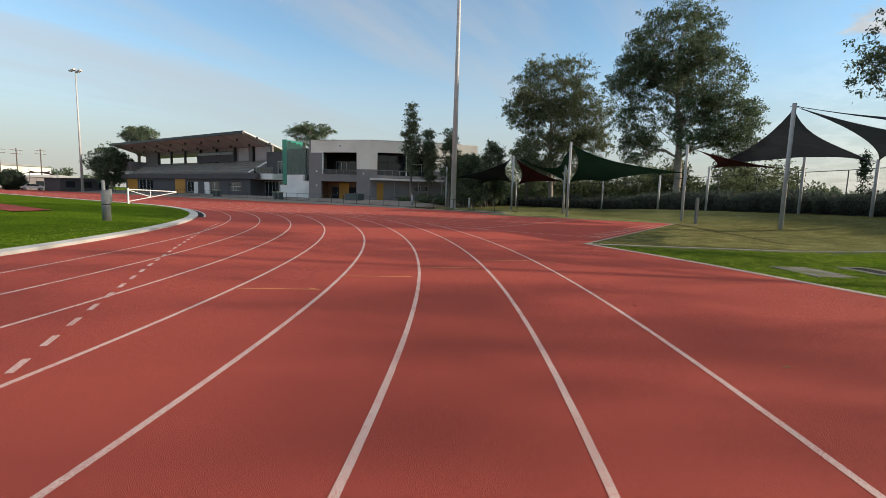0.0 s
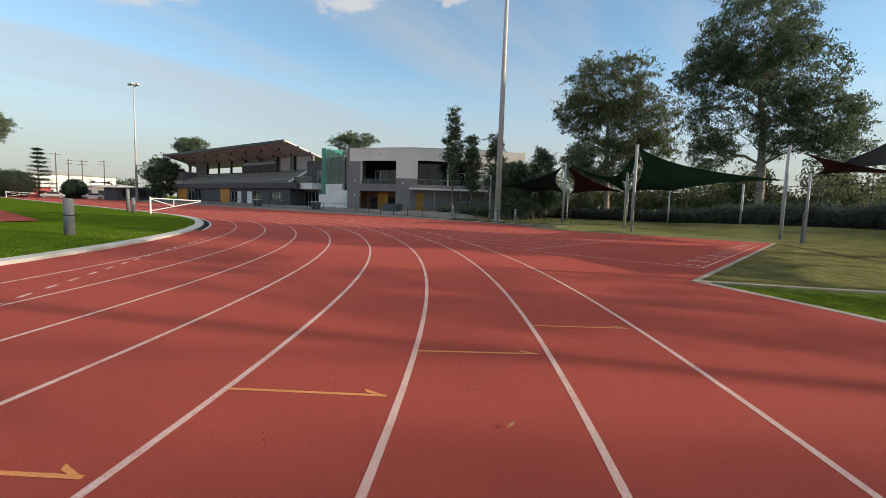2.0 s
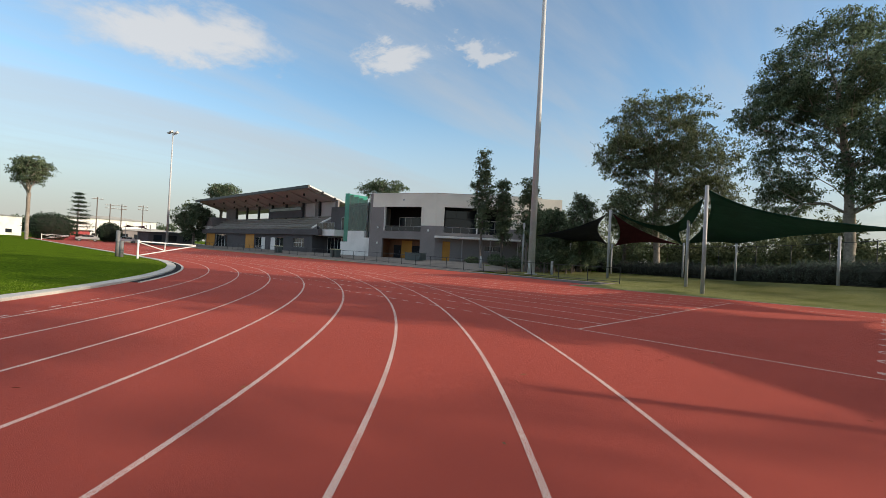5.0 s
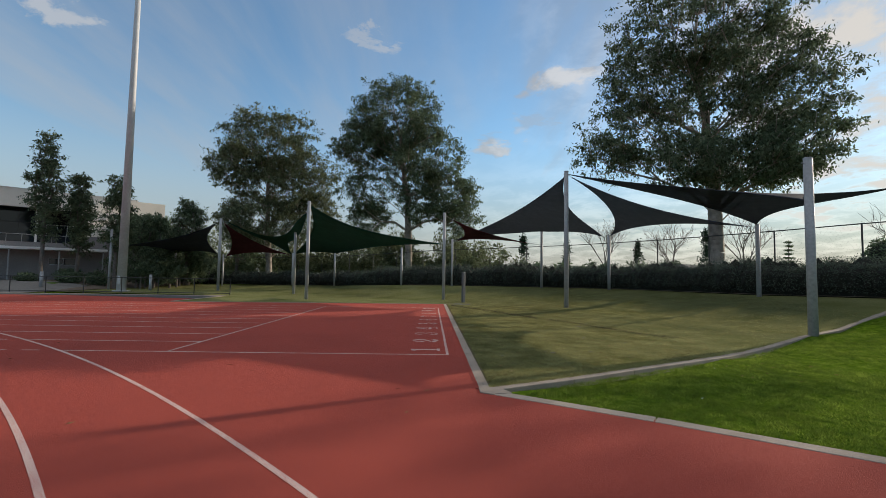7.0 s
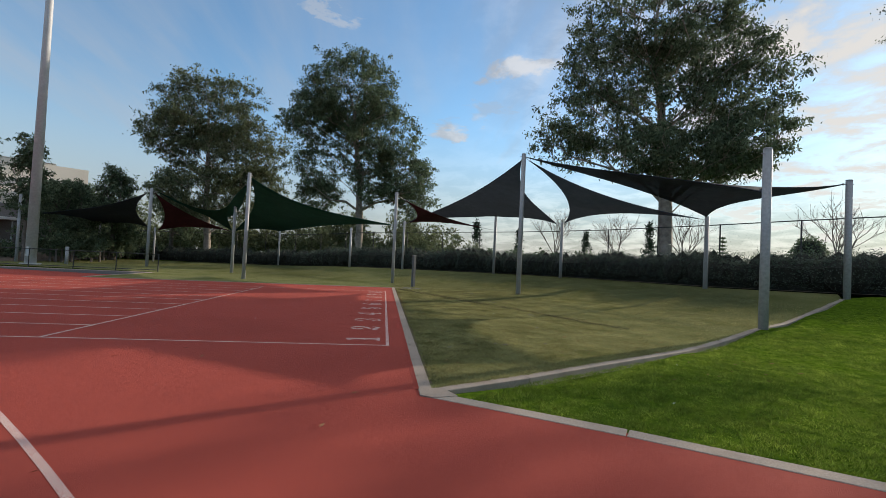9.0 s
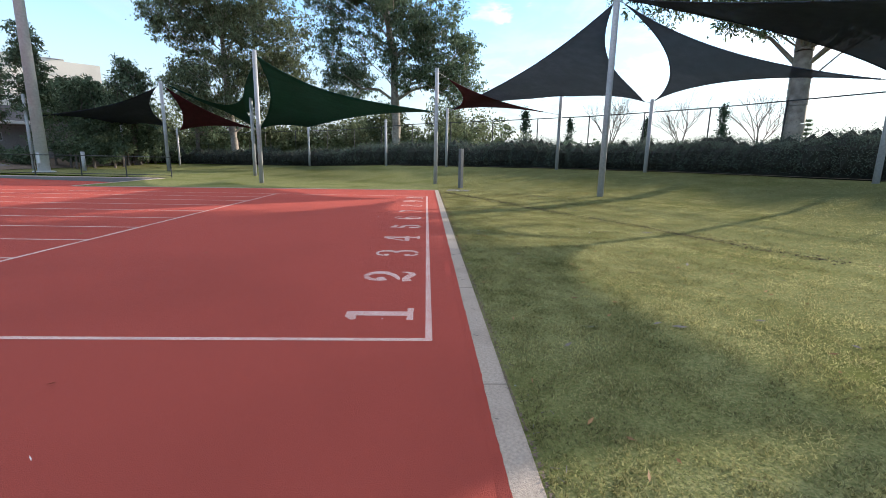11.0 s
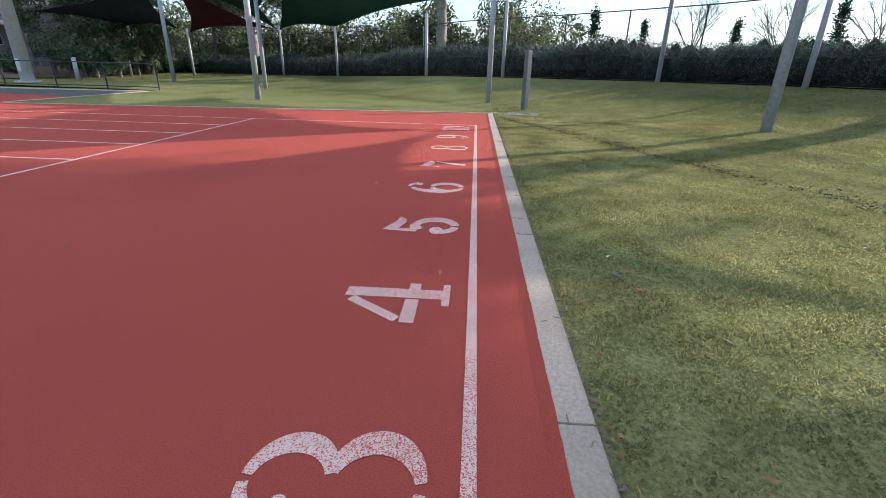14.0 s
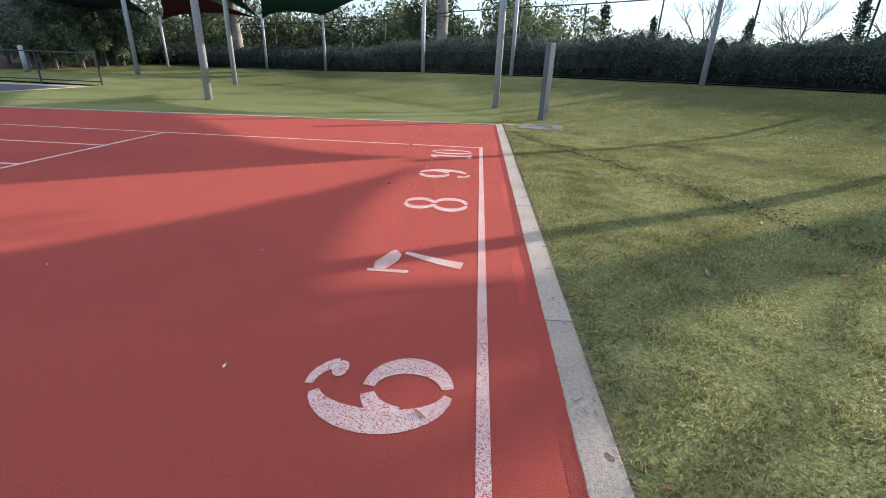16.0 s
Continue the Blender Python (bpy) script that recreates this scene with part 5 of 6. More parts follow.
# right wing
part("cream_wall", wall_with_holes(0.0, 12.2, 4.58, 8.42, [(0.95, 7.9, 4.58, 6.85)], 0.35, MR), M_cream, club)
part("grey_wall", wall_with_holes(0.0, 12.2, 0.4, 4.58, [(0.95, 7.9, 3.85, 4.58), (0.9, 1.8, 0.4, 2.8), (5.8, 7.8, 1.9, 2.5)], 0.35, MR), M_grey, club)
part("cream_box", one_box(12.2, 14.55, 0, 5.0, 6.83, 8.3, MR), M_cream, club, "cantilevered cream box at the roof line")
part("white_wall", one_box(12.2, 14.2, 0.9, 1.2, 3.9, 6.83, MR), M_lwhite, club, "white rendered wall below the box")
part("roof_slab", one_box(0.2, 8.6, 0.4, 14, 8.0, 8.2, ML), M_roof, club)
part("roof_slab", one_box(0.4, 14.0, 0.4, 12, 8.02, 8.22, MR), M_roof, club)
part("parapet_cap", one_box(-0.03, 8.83, -0.04, 0.42, 8.42, 8.47, ML), M_lwhite, club)
part("parapet_cap", one_box(0.0, 12.2, -0.04, 0.42, 8.42, 8.47, MR), M_lwhite, club)
part("side_wall", one_box(-0.35, 0.0, 0.0, 12.0, 0.4, 8.40, ML), M_grey, club)
for m, L in ((ML, 8.5), (MR, 12.0)):
    part("upper_floor", one_box(0.4, L, 0.36, 6.0, 3.55, 3.80, m), M_conc2, club)
    # rear wall and ceiling coloured near-black to imitate unlit rooms
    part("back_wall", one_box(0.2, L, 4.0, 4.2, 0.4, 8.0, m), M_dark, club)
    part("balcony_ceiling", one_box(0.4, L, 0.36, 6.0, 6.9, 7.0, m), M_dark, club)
# ground-floor recess of the left face
part("recess_lining", one_box(1.55, 6.85, 1.8, 1.9, 0.4, 2.9, ML), M_brown, club, "brown timber lining of the entrance recess")
part("recess_ceiling", one_box(1.5, 6.9, 0.35, 1.9, 2.85, 2.95, ML), M_brown, club)
part("recess_side", one_box(1.45, 1.55, 0.35, 1.9, 0.4, 2.9, ML), M_brown, club)
part("orange_panel", one_box(3.4, 4.85, 1.74, 1.80, 0.45, 2.75, ML), M_yel, club, "orange-yellow painted panel")
for ua in (2.3, 4.95):
    dr = part("door", one_box(ua, ua + 0.98, 1.70, 1.78, 0.5, 2.15, ML, 0.01), M_dark, club, "dark door in the entrance recess")
    part("handle", one_rod(ML @ Vector((ua + 0.85, 1.66, 1.2)), ML @ Vector((ua + 0.85, 1.66, 1.5)), 0.015, None, 6), M_galv, dr)
window(club, ML, 2.55, 4.2, 3.9, 5.7, 2.4, 2, 1)
window(club, ML, 4.2, 5.95, 3.9, 5.7, 2.4, 1, 1)
part("white_jamb", one_box(1.70, 1.78, -0.02, 0.36, 3.85, 6.80, ML), M_lwhite, club)


def rail(parent, m, u0, u1, z0, z1, depth, n):
    r = new("balcony_rail"); r.parent = parent
    part("hand_rail", one_rod(m @ Vector((u0, depth, z1)), m @ Vector((u1, depth, z1)), 0.025, None, 8), M_galv, r)
    for i in range(n + 1):
        u = u0 + (u1 - u0) * i / n
        part("rail_post", one_rod(m @ Vector((u, depth, z0)), m @ Vector((u, depth, z1)), 0.018, None, 6), M_galv, r)
    part("glass_panel", one_box(u0, u1, depth - 0.006, depth + 0.006, z0 + 0.08, z1 - 0.06, m), M_glassd, r)


rail(club, ML, 1.8, 6.8, 3.82, 4.45, 0.15, 5)
rail(club, MR, 1.0, 7.85, 3.82, 4.5, 0.15, 7)
window(club, MR, 1.0, 5.0, 4.6, 6.8, 2.2, 3, 2, M_black)
window(club, MR, 5.6, 7.8, 3.9, 5.6, 2.2, 3, 1)
part("balcony_column", one_box(4.75, 4.9, 0.05, 0.2, 3.85, 6.85, MR), M_lwhite, club)
part("awning", one_box(0.0, 9.8, -1.5, 0.0, 3.15, 3.38, MR, 0.02), M_lwhite, club, "flat white awning over the ground floor")
for u in (3.2, 6.4, 9.5):
    part("awning_post", one_rod(MR @ Vector((u, -1.4, 0.4)), MR @ Vector((u, -1.4, 3.15)), 0.05, None, 8), M_galv, club)
part("orange_door", one_box(0.9, 1.8, 0.1, 0.2, 0.45, 2.8, MR), M_yel, club, "orange-yellow painted door")
window(club, MR, 5.8, 7.8, 1.9, 2.5, 0.15, 2, 1)
for u, z in ((0.9, 4.2), (7.9, 4.0), (0.9, 2.3)):
    part("wall_lamp", one_box(u - 0.08, u + 0.08, -0.16, 0.0, z - 0.12, z + 0.12, ML, 0.02), M_lwhite, club)
part("roof_vent", one_rod(ML @ Vector((4.4, -0.02, 7.65)), ML @ Vector((4.4, 0.05, 7.65)), 0.12, None, 10), M_galv, club)

# ---------------- glazed stair between stand and clubhouse ----------------
stair = thing("stair_tower", "green glass stair tower with a stepped white wall", "building", "", (-52.0, 26.0, 0.5))
MS = Matrix.Translation((-52.0, 26.0, 0.5)).inverted() @ face((-56.0, 26.0), (1, 0))
part("white_wall", one_box(2.2, 9.05, 0, 0.3, 0.4, 2.30, MS), M_lwhite, stair, "stepped white rendered wall")
part("white_wall", one_box(3.8, 7.45, -0.003, 0.303, 2.30, 3.76, MS), M_lwhite, stair)
part("white_wall", one_box(7.45, 9.05, 0, 0.3, 2.30, 2.90, MS), M_lwhite, stair)
part("orange_panel", one_box(9.06, 9.55, 0.3, 0.45, 0.4, 2.72, MS), M_yel, stair, "narrow orange-yellow panel")
for i in range(5):
    ua = 2.3 + i * 1.04
    part("glass_fin", one_box(ua, ua + 1.0, 0.35, 0.37, 2.4 if i < 2 else 3.5, 8.85 - 0.27 * i, MS), M_glassg if i == 0 else M_fin, stair, "green tinted glass panel" if i == 0 else "pale frosted glass panel")
part("side_glass", one_box(2.26, 2.30, 0.37, 4.0, 2.4, 8.9, MS), M_glassg, stair, "green tinted glass panel")
for z in (3.6, 4.8, 6.0, 7.2):
    part("glazing_bar", one_box(2.28, 4.3, 0.38, 0.44, z, z + 0.06, MS), M_galv, stair)
for i in range(6):
    part("fin_frame", one_box(2.3 + i * 1.04 - 0.03, 2.3 + i * 1.04 + 0.03, 0.38, 0.46, 2.4, 8.6 - 0.25 * i, MS), M_galv, stair)
for ua, za, zb in ((3.0, 4.4, 7.1), (3.9, 3.9, 6.4), (4.7, 4.9, 7.1), (5.6, 3.9, 6.9), (6.5, 4.3, 7.0), (7.1, 3.9, 6.2)):
    part("dark_slot", one_box(ua, ua + 0.36, 0.9, 1.0, za, zb, MS), M_dark, stair)
part("inner_wall", one_box(2.6, 9.0, 1.2, 1.4, 0.4, 7.2, MS), M_cream, stair)
part("dark_glazing", one_box(7.6, 9.1, 0.5, 0.6, 2.9, 7.4, MS), M_glassd, stair)
part("stair_roof", one_box(2.3, 9.2, 0.5, 5.0, 7.3, 7.45, MS), M_roof, stair)

# ---------------- grandstand ----------------
stand = thing("grandstand", "covered grandstand with dark base and sloping roof", "grandstand", "", (-85.0, 28.0, 0.5))
MG = Matrix.Translation((-85.0, 28.0, 0.5)).inverted() @ face((-107.5, 26.4), (1, 0))
L = 45.5
wins = [(6.0, 12.4, 0.5, 3.0), (25.6, 29.4, 0.8, 2.6), (32.0, 36.3, 0.5, 2.65), (39.6, 43.0, 1.25, 2.6)]
part("front_wall", wall_with_holes(0, L, 0.4, 3.15, wins, 0.3, MG), M_char, stand, "charcoal brick ground-floor wall")
part("fascia", one_box(-1.3, L + 2.2, -0.35, 0.3, 3.15, 4.0, MG), M_char, stand, "dark fascia under the seats")
part("end_wall", one_box(L - 0.3, L, 0.3, 5.0, 0.4, 3.2, MG), M_char, stand)
part("end_wall", one_box(0.0, 0.3, 0.3, 5.0, 0.4, 3.2, MG), M_char, stand)
for ua, ub in ((0.8, 5.5), (21.4, 25.1)):
    part("orange_panel", one_box(ua, ub, -0.04, 0.0, 0.45, 3.1, MG), M_yel, stand, "orange-yellow painted panel")
for (ua, ub, za, zb), c, r in zip(wins, (4, 3, 3, 4), (1, 1, 1, 2)):
    window(stand, MG, ua, ub, za, zb, 0.12, c, r, M_white)
part("white_door", one_box(28.2, 29.6, -0.03, 0.05, 0.5, 2.6, MG), M_lwhite, stand)
part("white_door", one_box(31.8, 33.4, -0.03, 0.05, 0.5, 2.6, MG), M_lwhite, stand)
ROWS = 6
for i in range(ROWS):
    y0, z0 = 0.0 + i * 0.68, 4.0 + i * 0.40
    part("tread", one_box(0.0, L - 0.4, y0, y0 + 0.70, z0 - 0.12, z0, MG), M_seat, stand)
    part("riser", one_box(0.0, L - 0.4, y0 + 0.64, y0 + 0.70, z0, z0 + 0.38, MG), M_seat, stand)
    for b in range(4):
        part("bench_plank", one_box(0.6 + b * 11.1, 10.8 + b * 11.1, y0 + 0.28, y0 + 0.62, z0 + 0.30, z0 + 0.35, MG), M_seat, stand)
for u in (11.2, 22.3, 33.4):
    bm = bmesh.new()
    for i in range(ROWS * 2):
        box(bm, u - 0.5, u + 0.5, i * 0.34, i * 0.34 + 0.36, 4.0 + i * 0.2 - 0.02, 4.0 + i * 0.2 + 0.02, MG)
    part("aisle_step", bm, M_conc, stand)
part("front_rail", one_rod(MG @ Vector((0, 0.05, 4.55)), MG @ Vector((L - 1, 0.05, 4.55)), 0.025, None, 6), M_galv, stand)
part("back_wall", wall_with_holes(0, L, 6.2, 8.9, [(6.2, 22.0, 6.4, 8.2), (24, 34.5, 7.2, 8.0)], 0.25, MG @ Matrix.Translation((0, 4.1, 0))), M_grey, stand)
for u in (6.4, 12.0, 17.6, 23.4, 29.0, 35.0, 40.5):
    part("roof_column", one_box(u - 0.16, u + 0.16, 3.7, 4.05, 6.2, 8.8, MG), M_black, stand)
part("announcer_box", one_box(22.6, 35.2, 3.6, 4.1, 6.3, 8.1, MG), M_char, stand, "glazed announcer's box at the back of the seats")
window(stand, MG, 22.9, 35.0, 7.55, 8.05, 3.50, 3, 1, M_black)
for ua, ub, mm in ((36.0, 39.0, M_soff), (41.0, 44.8, M_soff)):
    part("upper_panel", one_box(ua, ub, 3.95, 4.1, 6.4, 8.6, MG), mm, stand)
# roof: high at the front, falling to the back
bm = bmesh.new()
for (ya, za), (yb, zb), th in (((-0.4, 10.15), (5.6, 8.35), 0.16),):
    vs = [bm.verts.new(MG @ Vector(p)) for p in ((-4.8, ya, za), (L - 0.7, ya, za), (L - 0.7, yb, zb), (-4.8, yb, zb), (-4.8, ya, za + th), (L - 0.7, ya, za + th), (L - 0.7, yb, zb + th), (-4.8, yb, zb + th))]
    for q in ((0, 1, 2, 3), (7, 6, 5, 4), (0, 4, 5, 1), (1, 5, 6, 2), (2, 6, 7, 3), (3, 7, 4, 0)):
        bm.faces.new([vs[i] for i in q])
part("soffit", bm, M_soff, stand, "pinkish-grey lined ceiling under the roof")
bm = bmesh.new()
vs = [bm.verts.new(MG @ Vector(p)) for p in ((-5.1, -0.7, 10.33), (L - 0.4, -0.7, 10.33), (L - 0.4, 7.5, 7.95), (-5.1, 7.5, 7.95), (-5.1, -0.7, 10.55), (L - 0.4, -0.7, 10.55), (L - 0.4, 7.5, 8.2), (-5.1, 7.5, 8.2))]
for q in ((0, 1, 2, 3), (7, 6, 5, 4), (0, 4, 5, 1), (1, 5, 6, 2), (2, 6, 7, 3), (3, 7, 4, 0)):
    bm.faces.new([vs[i] for i in q])
part("roof", bm, M_roof, stand, "grey metal roof sheet")
part("front_gutter", one_box(-5.1, L - 0.4, -0.90, -0.70, 10.10, 10.56, MG), M_black, stand)
for u in np.arange(-1.0, L - 1, 5.6):
    b = part("roof_beam", one_rod(MG @ Vector((u, -0.3, 10.0)), MG @ Vector((u, 5.4, 8.3)), 0.09, None, 6), M_soff, stand)
    for k in range(2):
        part("downlight", one_rod(MG @ Vector((u + 2.4, 0.9 + 2.2 * k, 9.72 - 0.66 * k)), MG @ Vector((u + 2.4, 0.9 + 2.2 * k, 9.35 - 0.66 * k)), 0.16, None, 8), M_black, stand)
# sloping side wall with a pale coping
bm = bmesh.new()
vs = [bm.verts.new(MG @ Vector(p)) for p in ((L - 0.4, 0.0, 4.0), (L - 0.4, 4.2, 4.0), (L - 0.4, 4.2, 6.5), (L - 0.4, 0.0, 4.12), (L, 0.0, 4.0), (L, 4.2, 4.0), (L, 4.2, 6.5), (L, 0.0, 4.12))]
for q in ((0, 1, 2, 3), (7, 6, 5, 4), (0, 4, 5, 1), (1, 5, 6, 2), (2, 6, 7, 3), (3, 7, 4, 0)):
    bm.faces.new([vs[i] for i in q])
part("side_wall", bm, M_grey, stand)
part("coping", one_rod(MG @ Vector((L - 0.2, -0.1, 4.15)), MG @ Vector((L - 0.2, 4.2, 6.6)), 0.16, None, 6), M_lwhite, stand)
# recessed entrance at the end
part("recess_wall", one_box(L, 51.0, 3.0, 3.2, 2.9, 7.6, MG), M_char, stand)
part("ledge", one_box(L, 50.6, 0.5, 3.0, 3.1, 4.0, MG), M_lwhite, stand, "pale rendered ledge over the entrance")
window(stand, MG, L + 0.2, 50.4, 0.5, 2.9, 2.5, 5, 1, M_white)
rail(stand, MG, L + 0.1, 50.4, 4.0, 5.0, 0.6, 6)
window(stand, MG, 48.6, 50.2, 4.1, 6.0, 2.9, 2, 1, M_white)
# raised box at the far end
part("far_end_box", one_box(-6.2, 0.0, 0.6, 4.0, 3.1, 4.8, MG), M_lwhite, stand)
part("far_end_wall", one_box(-3.2, 0.3, 1.0, 5.0, 4.8, 6.8, MG), M_grey, stand)


def low_bush(x, y, r, h, seed):
    """A low dark shrub by the clubhouse."""
    rg = np.random.default_rng(seed)
    z = land(x, y)
    t = thing("low_shrub", "low dark green shrub by the clubhouse path", "bush", "clubhouse shrubs", (x, y, z))
    v = rg.normal(0, 1, (1500, 3)); v /= np.linalg.norm(v, axis=1, keepdims=True)
    p = v * np.array([r, r, h * 0.55]) * rg.uniform(0.3, 1.1, (1500, 1)) + np.array([0, 0, h * 0.5])
    quads("foliage", leaf_quads(p, rg, 0.2, 0.09, 0), M_gum, t)
    part("stem", one_rod((0, 0, -0.1), (0, 0, h * 0.7), 0.05, 0.02, 6), M_twig, t)


# ---------------- bins, bench boxes ----------------
def bin_(x, y, lid):
    z = land(x, y)
    t = thing("wheelie_bin", "dark wheeled bin with a pale yellow lid by the fence", "bin", "bins by the fence", (x, y, z))
    bm = bmesh.new()
    vs = box(bm, -0.28, 0.28, -0.34, 0.34, 0.06, 0.98)
    for v in bm.verts:
        if v.co.z < 0.5:
            v.co.x *= 0.82; v.co.y *= 0.8
    part("body", bm, M_bin, t)
    part("lid", one_box(-0.31, 0.31, -0.38, 0.38, 0.98, 1.07, None, 0.03), lid, t)
    for s in (-1, 1):
        part("wheel", one_rod((s * 0.24, 0.30, 0.1), (s * 0.30, 0.30, 0.1), 0.1, None, 12), M_black, t)


for x, y in ((-66.5, 23.2), (-65.8, 23.2), (-50.6, 23.0), (-49.9, 23.1)):
    bin_(x, y, M_binlid)
t = thing("storage_box", "low dark grey storage box before the clubhouse", "box", "", (-38.0, 25.5, land(-38, 25.5)))
part("body", one_box(-1.2, 1.2, -0.5, 0.5, 0, 0.75, None, 0.02), M_bin, t)
part("lid", one_box(-1.25, 1.25, -0.55, 0.55, 0.75, 0.82, None, 0.02), M_bin, t)

for k, (x, y, r, h) in enumerate(((-31.2, 27.2, 0.7, 0.6), (-28.6, 28.0, 0.8, 0.8), (-27.0, 28.8, 0.9, 1.1), (-30.0, 29.8, 1.0, 1.0))):
    low_bush(x, y, r, h, 200 + k)


# ---------------- infield gates and posts ----------------
def gate(x, y, yaw, L):
    t = thing("swing_gate", "white steel swing gate with diagonal brace at the infield edge", "gate", "white swing gates", Matrix.Translation((x, y, 0.02)) @ Matrix.Rotation(radians(yaw), 4, "Z"))
    part("gate_post", one_rod((0, 0, -0.1), (0, 0, 1.22), 0.06, None, 12), M_white, t)
    part("top_rail", one_rod((0, 0, 1.12), (L, 0, 1.02), 0.04, None, 8), M_white, t)
    part("brace", one_rod((0, 0, 0.22), (L, 0, 0.98), 0.035, None, 8), M_white, t)
    part("strut", one_rod((L * 0.45, 0, 0.58), (L * 0.45, 0, 1.08), 0.03, None, 8), M_white, t)
    part("strut", one_rod((0.05, 0, 1.05), (L * 0.45, 0, 0.60), 0.03, None, 8), M_white, t)


gate(-34.3, -1.35, 78, 3.2)
gate(-118, 0.2, 60, 4.5)
for x, y, h, r in ((-15.1, -9.42, 1.08, 0.14), (-36.0, -1.9, 1.05, 0.13), (-37.2, -1.9, 1.7, 0.12)):
    t = thing("round_bollard", "round grey steel bollard on the infield lawn", "bollard", "", (x, y, 0.05))
    part("post", one_rod((0, 0, -0.1), (0, 0, h), r, r * 0.97, 18), M_stub, t, "", True)
    part("cap", one_rod((0, 0, h), (0, 0, h + 0.025), r * 0.97, r * 0.7, 18), M_stub, t)
    part("band", one_rod((0, 0, h * 0.55), (0, 0, h * 0.58), r * 1.01, None, 18), M_black, t)


# ---------------- beyond the far end of the straight ----------------
def power_pole(x, y, top, arms):
    z = max(land(x, y), 0)
    t = thing("power_pole", "weathered timber power pole with cross arms", "power pole", "power poles", (x, y, z))
    part("pole", one_rod((0, 0, 0), (0, 0, top), 0.16, 0.11, 8), M_twig, t)
    for a in range(arms):
        part("cross_arm", one_box(-0.07, 0.07, -1.2, 1.2, top - 0.5 - 0.9 * a, top - 0.36 - 0.9 * a), M_twig, t)
        for i in (-1.0, -0.4, 0.4, 1.0):
            part("insulator", one_rod((0, i, top - 0.36 - 0.9 * a), (0, i, top - 0.18 - 0.9 * a), 0.05, None, 6), M_lwhite, t)


for x, y, top, arms in ((-150, 13.2, 11.5, 1), (-165, 18.5, 11.0, 2), (-150, 18.6, 10.2, 2), (-155, 24.6, 10.4, 2)):
    power_pole(x, y, top, arms)


def layered_conifer(x, y, top, r, seed, leaves):
    rng = np.random.default_rng(seed)
    t = thing("cedar_tree", "dark layered cedar with flat tiers of branches", "tree", "", (x, y, 0))
    part("trunk", one_rod((0, 0, 0), (0, 0, top), 0.28, 0.04, 8), M_twig, t)
    pts, bm = [], bmesh.new()
    for k in range(11):
        z = top * (0.12 + 0.085 * k)
        rr = r * (1.15 - k / 10.4) * rng.uniform(0.8, 1.15)
        for a in rng.uniform(0, 2 * np.pi, 8):
            L_ = rr * rng.uniform(0.6, 1.1)
            e = np.array([L_ * math.cos(a), L_ * math.sin(a), z + rng.normal(0, 0.1)])
            rod(bm, (0, 0, z), tuple(e), 0.05, 0.02, 4, False)
            s = rng.random((60, 1)) ** 0.6
            pts.append(np.array([0, 0, z]) * (1 - s) + e * s + rng.normal(0, 1, (60, 3)) * (0.32, 0.32, 0.10))
    part("branch", bm, M_twig, t)
    quads("crown", leaf_quads(np.concatenate(pts), rng, 0.34, 0.12, 0.3), leaves, t)


layered_conifer(-136.2, 7.7, 11.3, 3.8, 61, M_conif)


def bush(name, label, x, y, rx, top, leaves, seed, material):
    """A rounded shrub: leafy shell over a middle painted dark as inner shade, uneven outline."""
    rng = np.random.default_rng(seed)
    z = max(land(x, y), 0)
    t = thing(name, label, "bush", "", (x, y, z))
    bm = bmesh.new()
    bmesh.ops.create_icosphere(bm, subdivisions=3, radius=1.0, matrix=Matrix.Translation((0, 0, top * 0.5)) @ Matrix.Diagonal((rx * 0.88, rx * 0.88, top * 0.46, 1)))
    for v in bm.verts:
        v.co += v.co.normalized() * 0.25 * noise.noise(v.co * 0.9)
    # filler blob whose near-black colour stands for shade between the leaves
    part("inner_mass", bm, M_shade_core, t)
    v = rng.normal(0, 1, (leaves, 3))
    v /= np.linalg.norm(v, axis=1, keepdims=True)
    p = v * np.array([rx, rx, top * 0.52]) * rng.uniform(0.86, 1.08, (leaves, 1)) + np.array([0, 0, top * 0.5])
    quads("foliage", leaf_quads(p, rng, 0.35, 0.16, 0), material, t)


bush("round_bush", "clipped round dark green bush", -130.0, 2.4, 4.2, 5.6, 5000, 71, M_conif)
bush("round_bush", "clipped round dark green bush", -128.8, 12.7, 2.3, 4.3, 3000, 72, M_conif)
for k, (x, y, top, w) in enumerate(((-111.6, 30.8, 14.8, 4.6), (-77.8, 50.8, 16.6, 5.4), (-108.5, -2.5, 14.6, 4.0))):
    gum("umbrella_gum", "flat-topped eucalyptus rising behind the stand" if k < 2 else "flat-topped eucalyptus beyond the infield", "tree", (x, y, 0.2), (x, y, top * 0.55),
        [((x - w * 0.45, y, top * 0.86), (w * 0.6, w * 0.6, top * 0.07), 1.0), ((x + w * 0.45, y + 0.6, top * 0.88), (w * 0.6, w * 0.6, top * 0.08), 1.0), ((x, y, top * 0.93), (w * 0.6, w * 0.6, top * 0.06), 1.0), ((x - w * 0.3, y, top * 0.74), (w * 0.5, w * 0.5, top * 0.07), 0.5), ((x + w * 0.6, y, top * 0.78), (w * 0.45, w * 0.45, top * 0.07), 0.5)],
        120, 85, (0.36, 0.14), 0.3, M_gum, 80 + k, 0.55, 0.3)
gum("dark_tree", "dense dark tree beside the stand", "tree", (-112.5, 25.5, 0.2), (-112.5, 25.5, 3.5),
    [((-112.5, 25.5, 6.0), (3.6, 3.6, 4.2), 1.0)], 110, 110, (0.5, 0.2), 0.3, M_gum, 90, 0.8, 0.5)


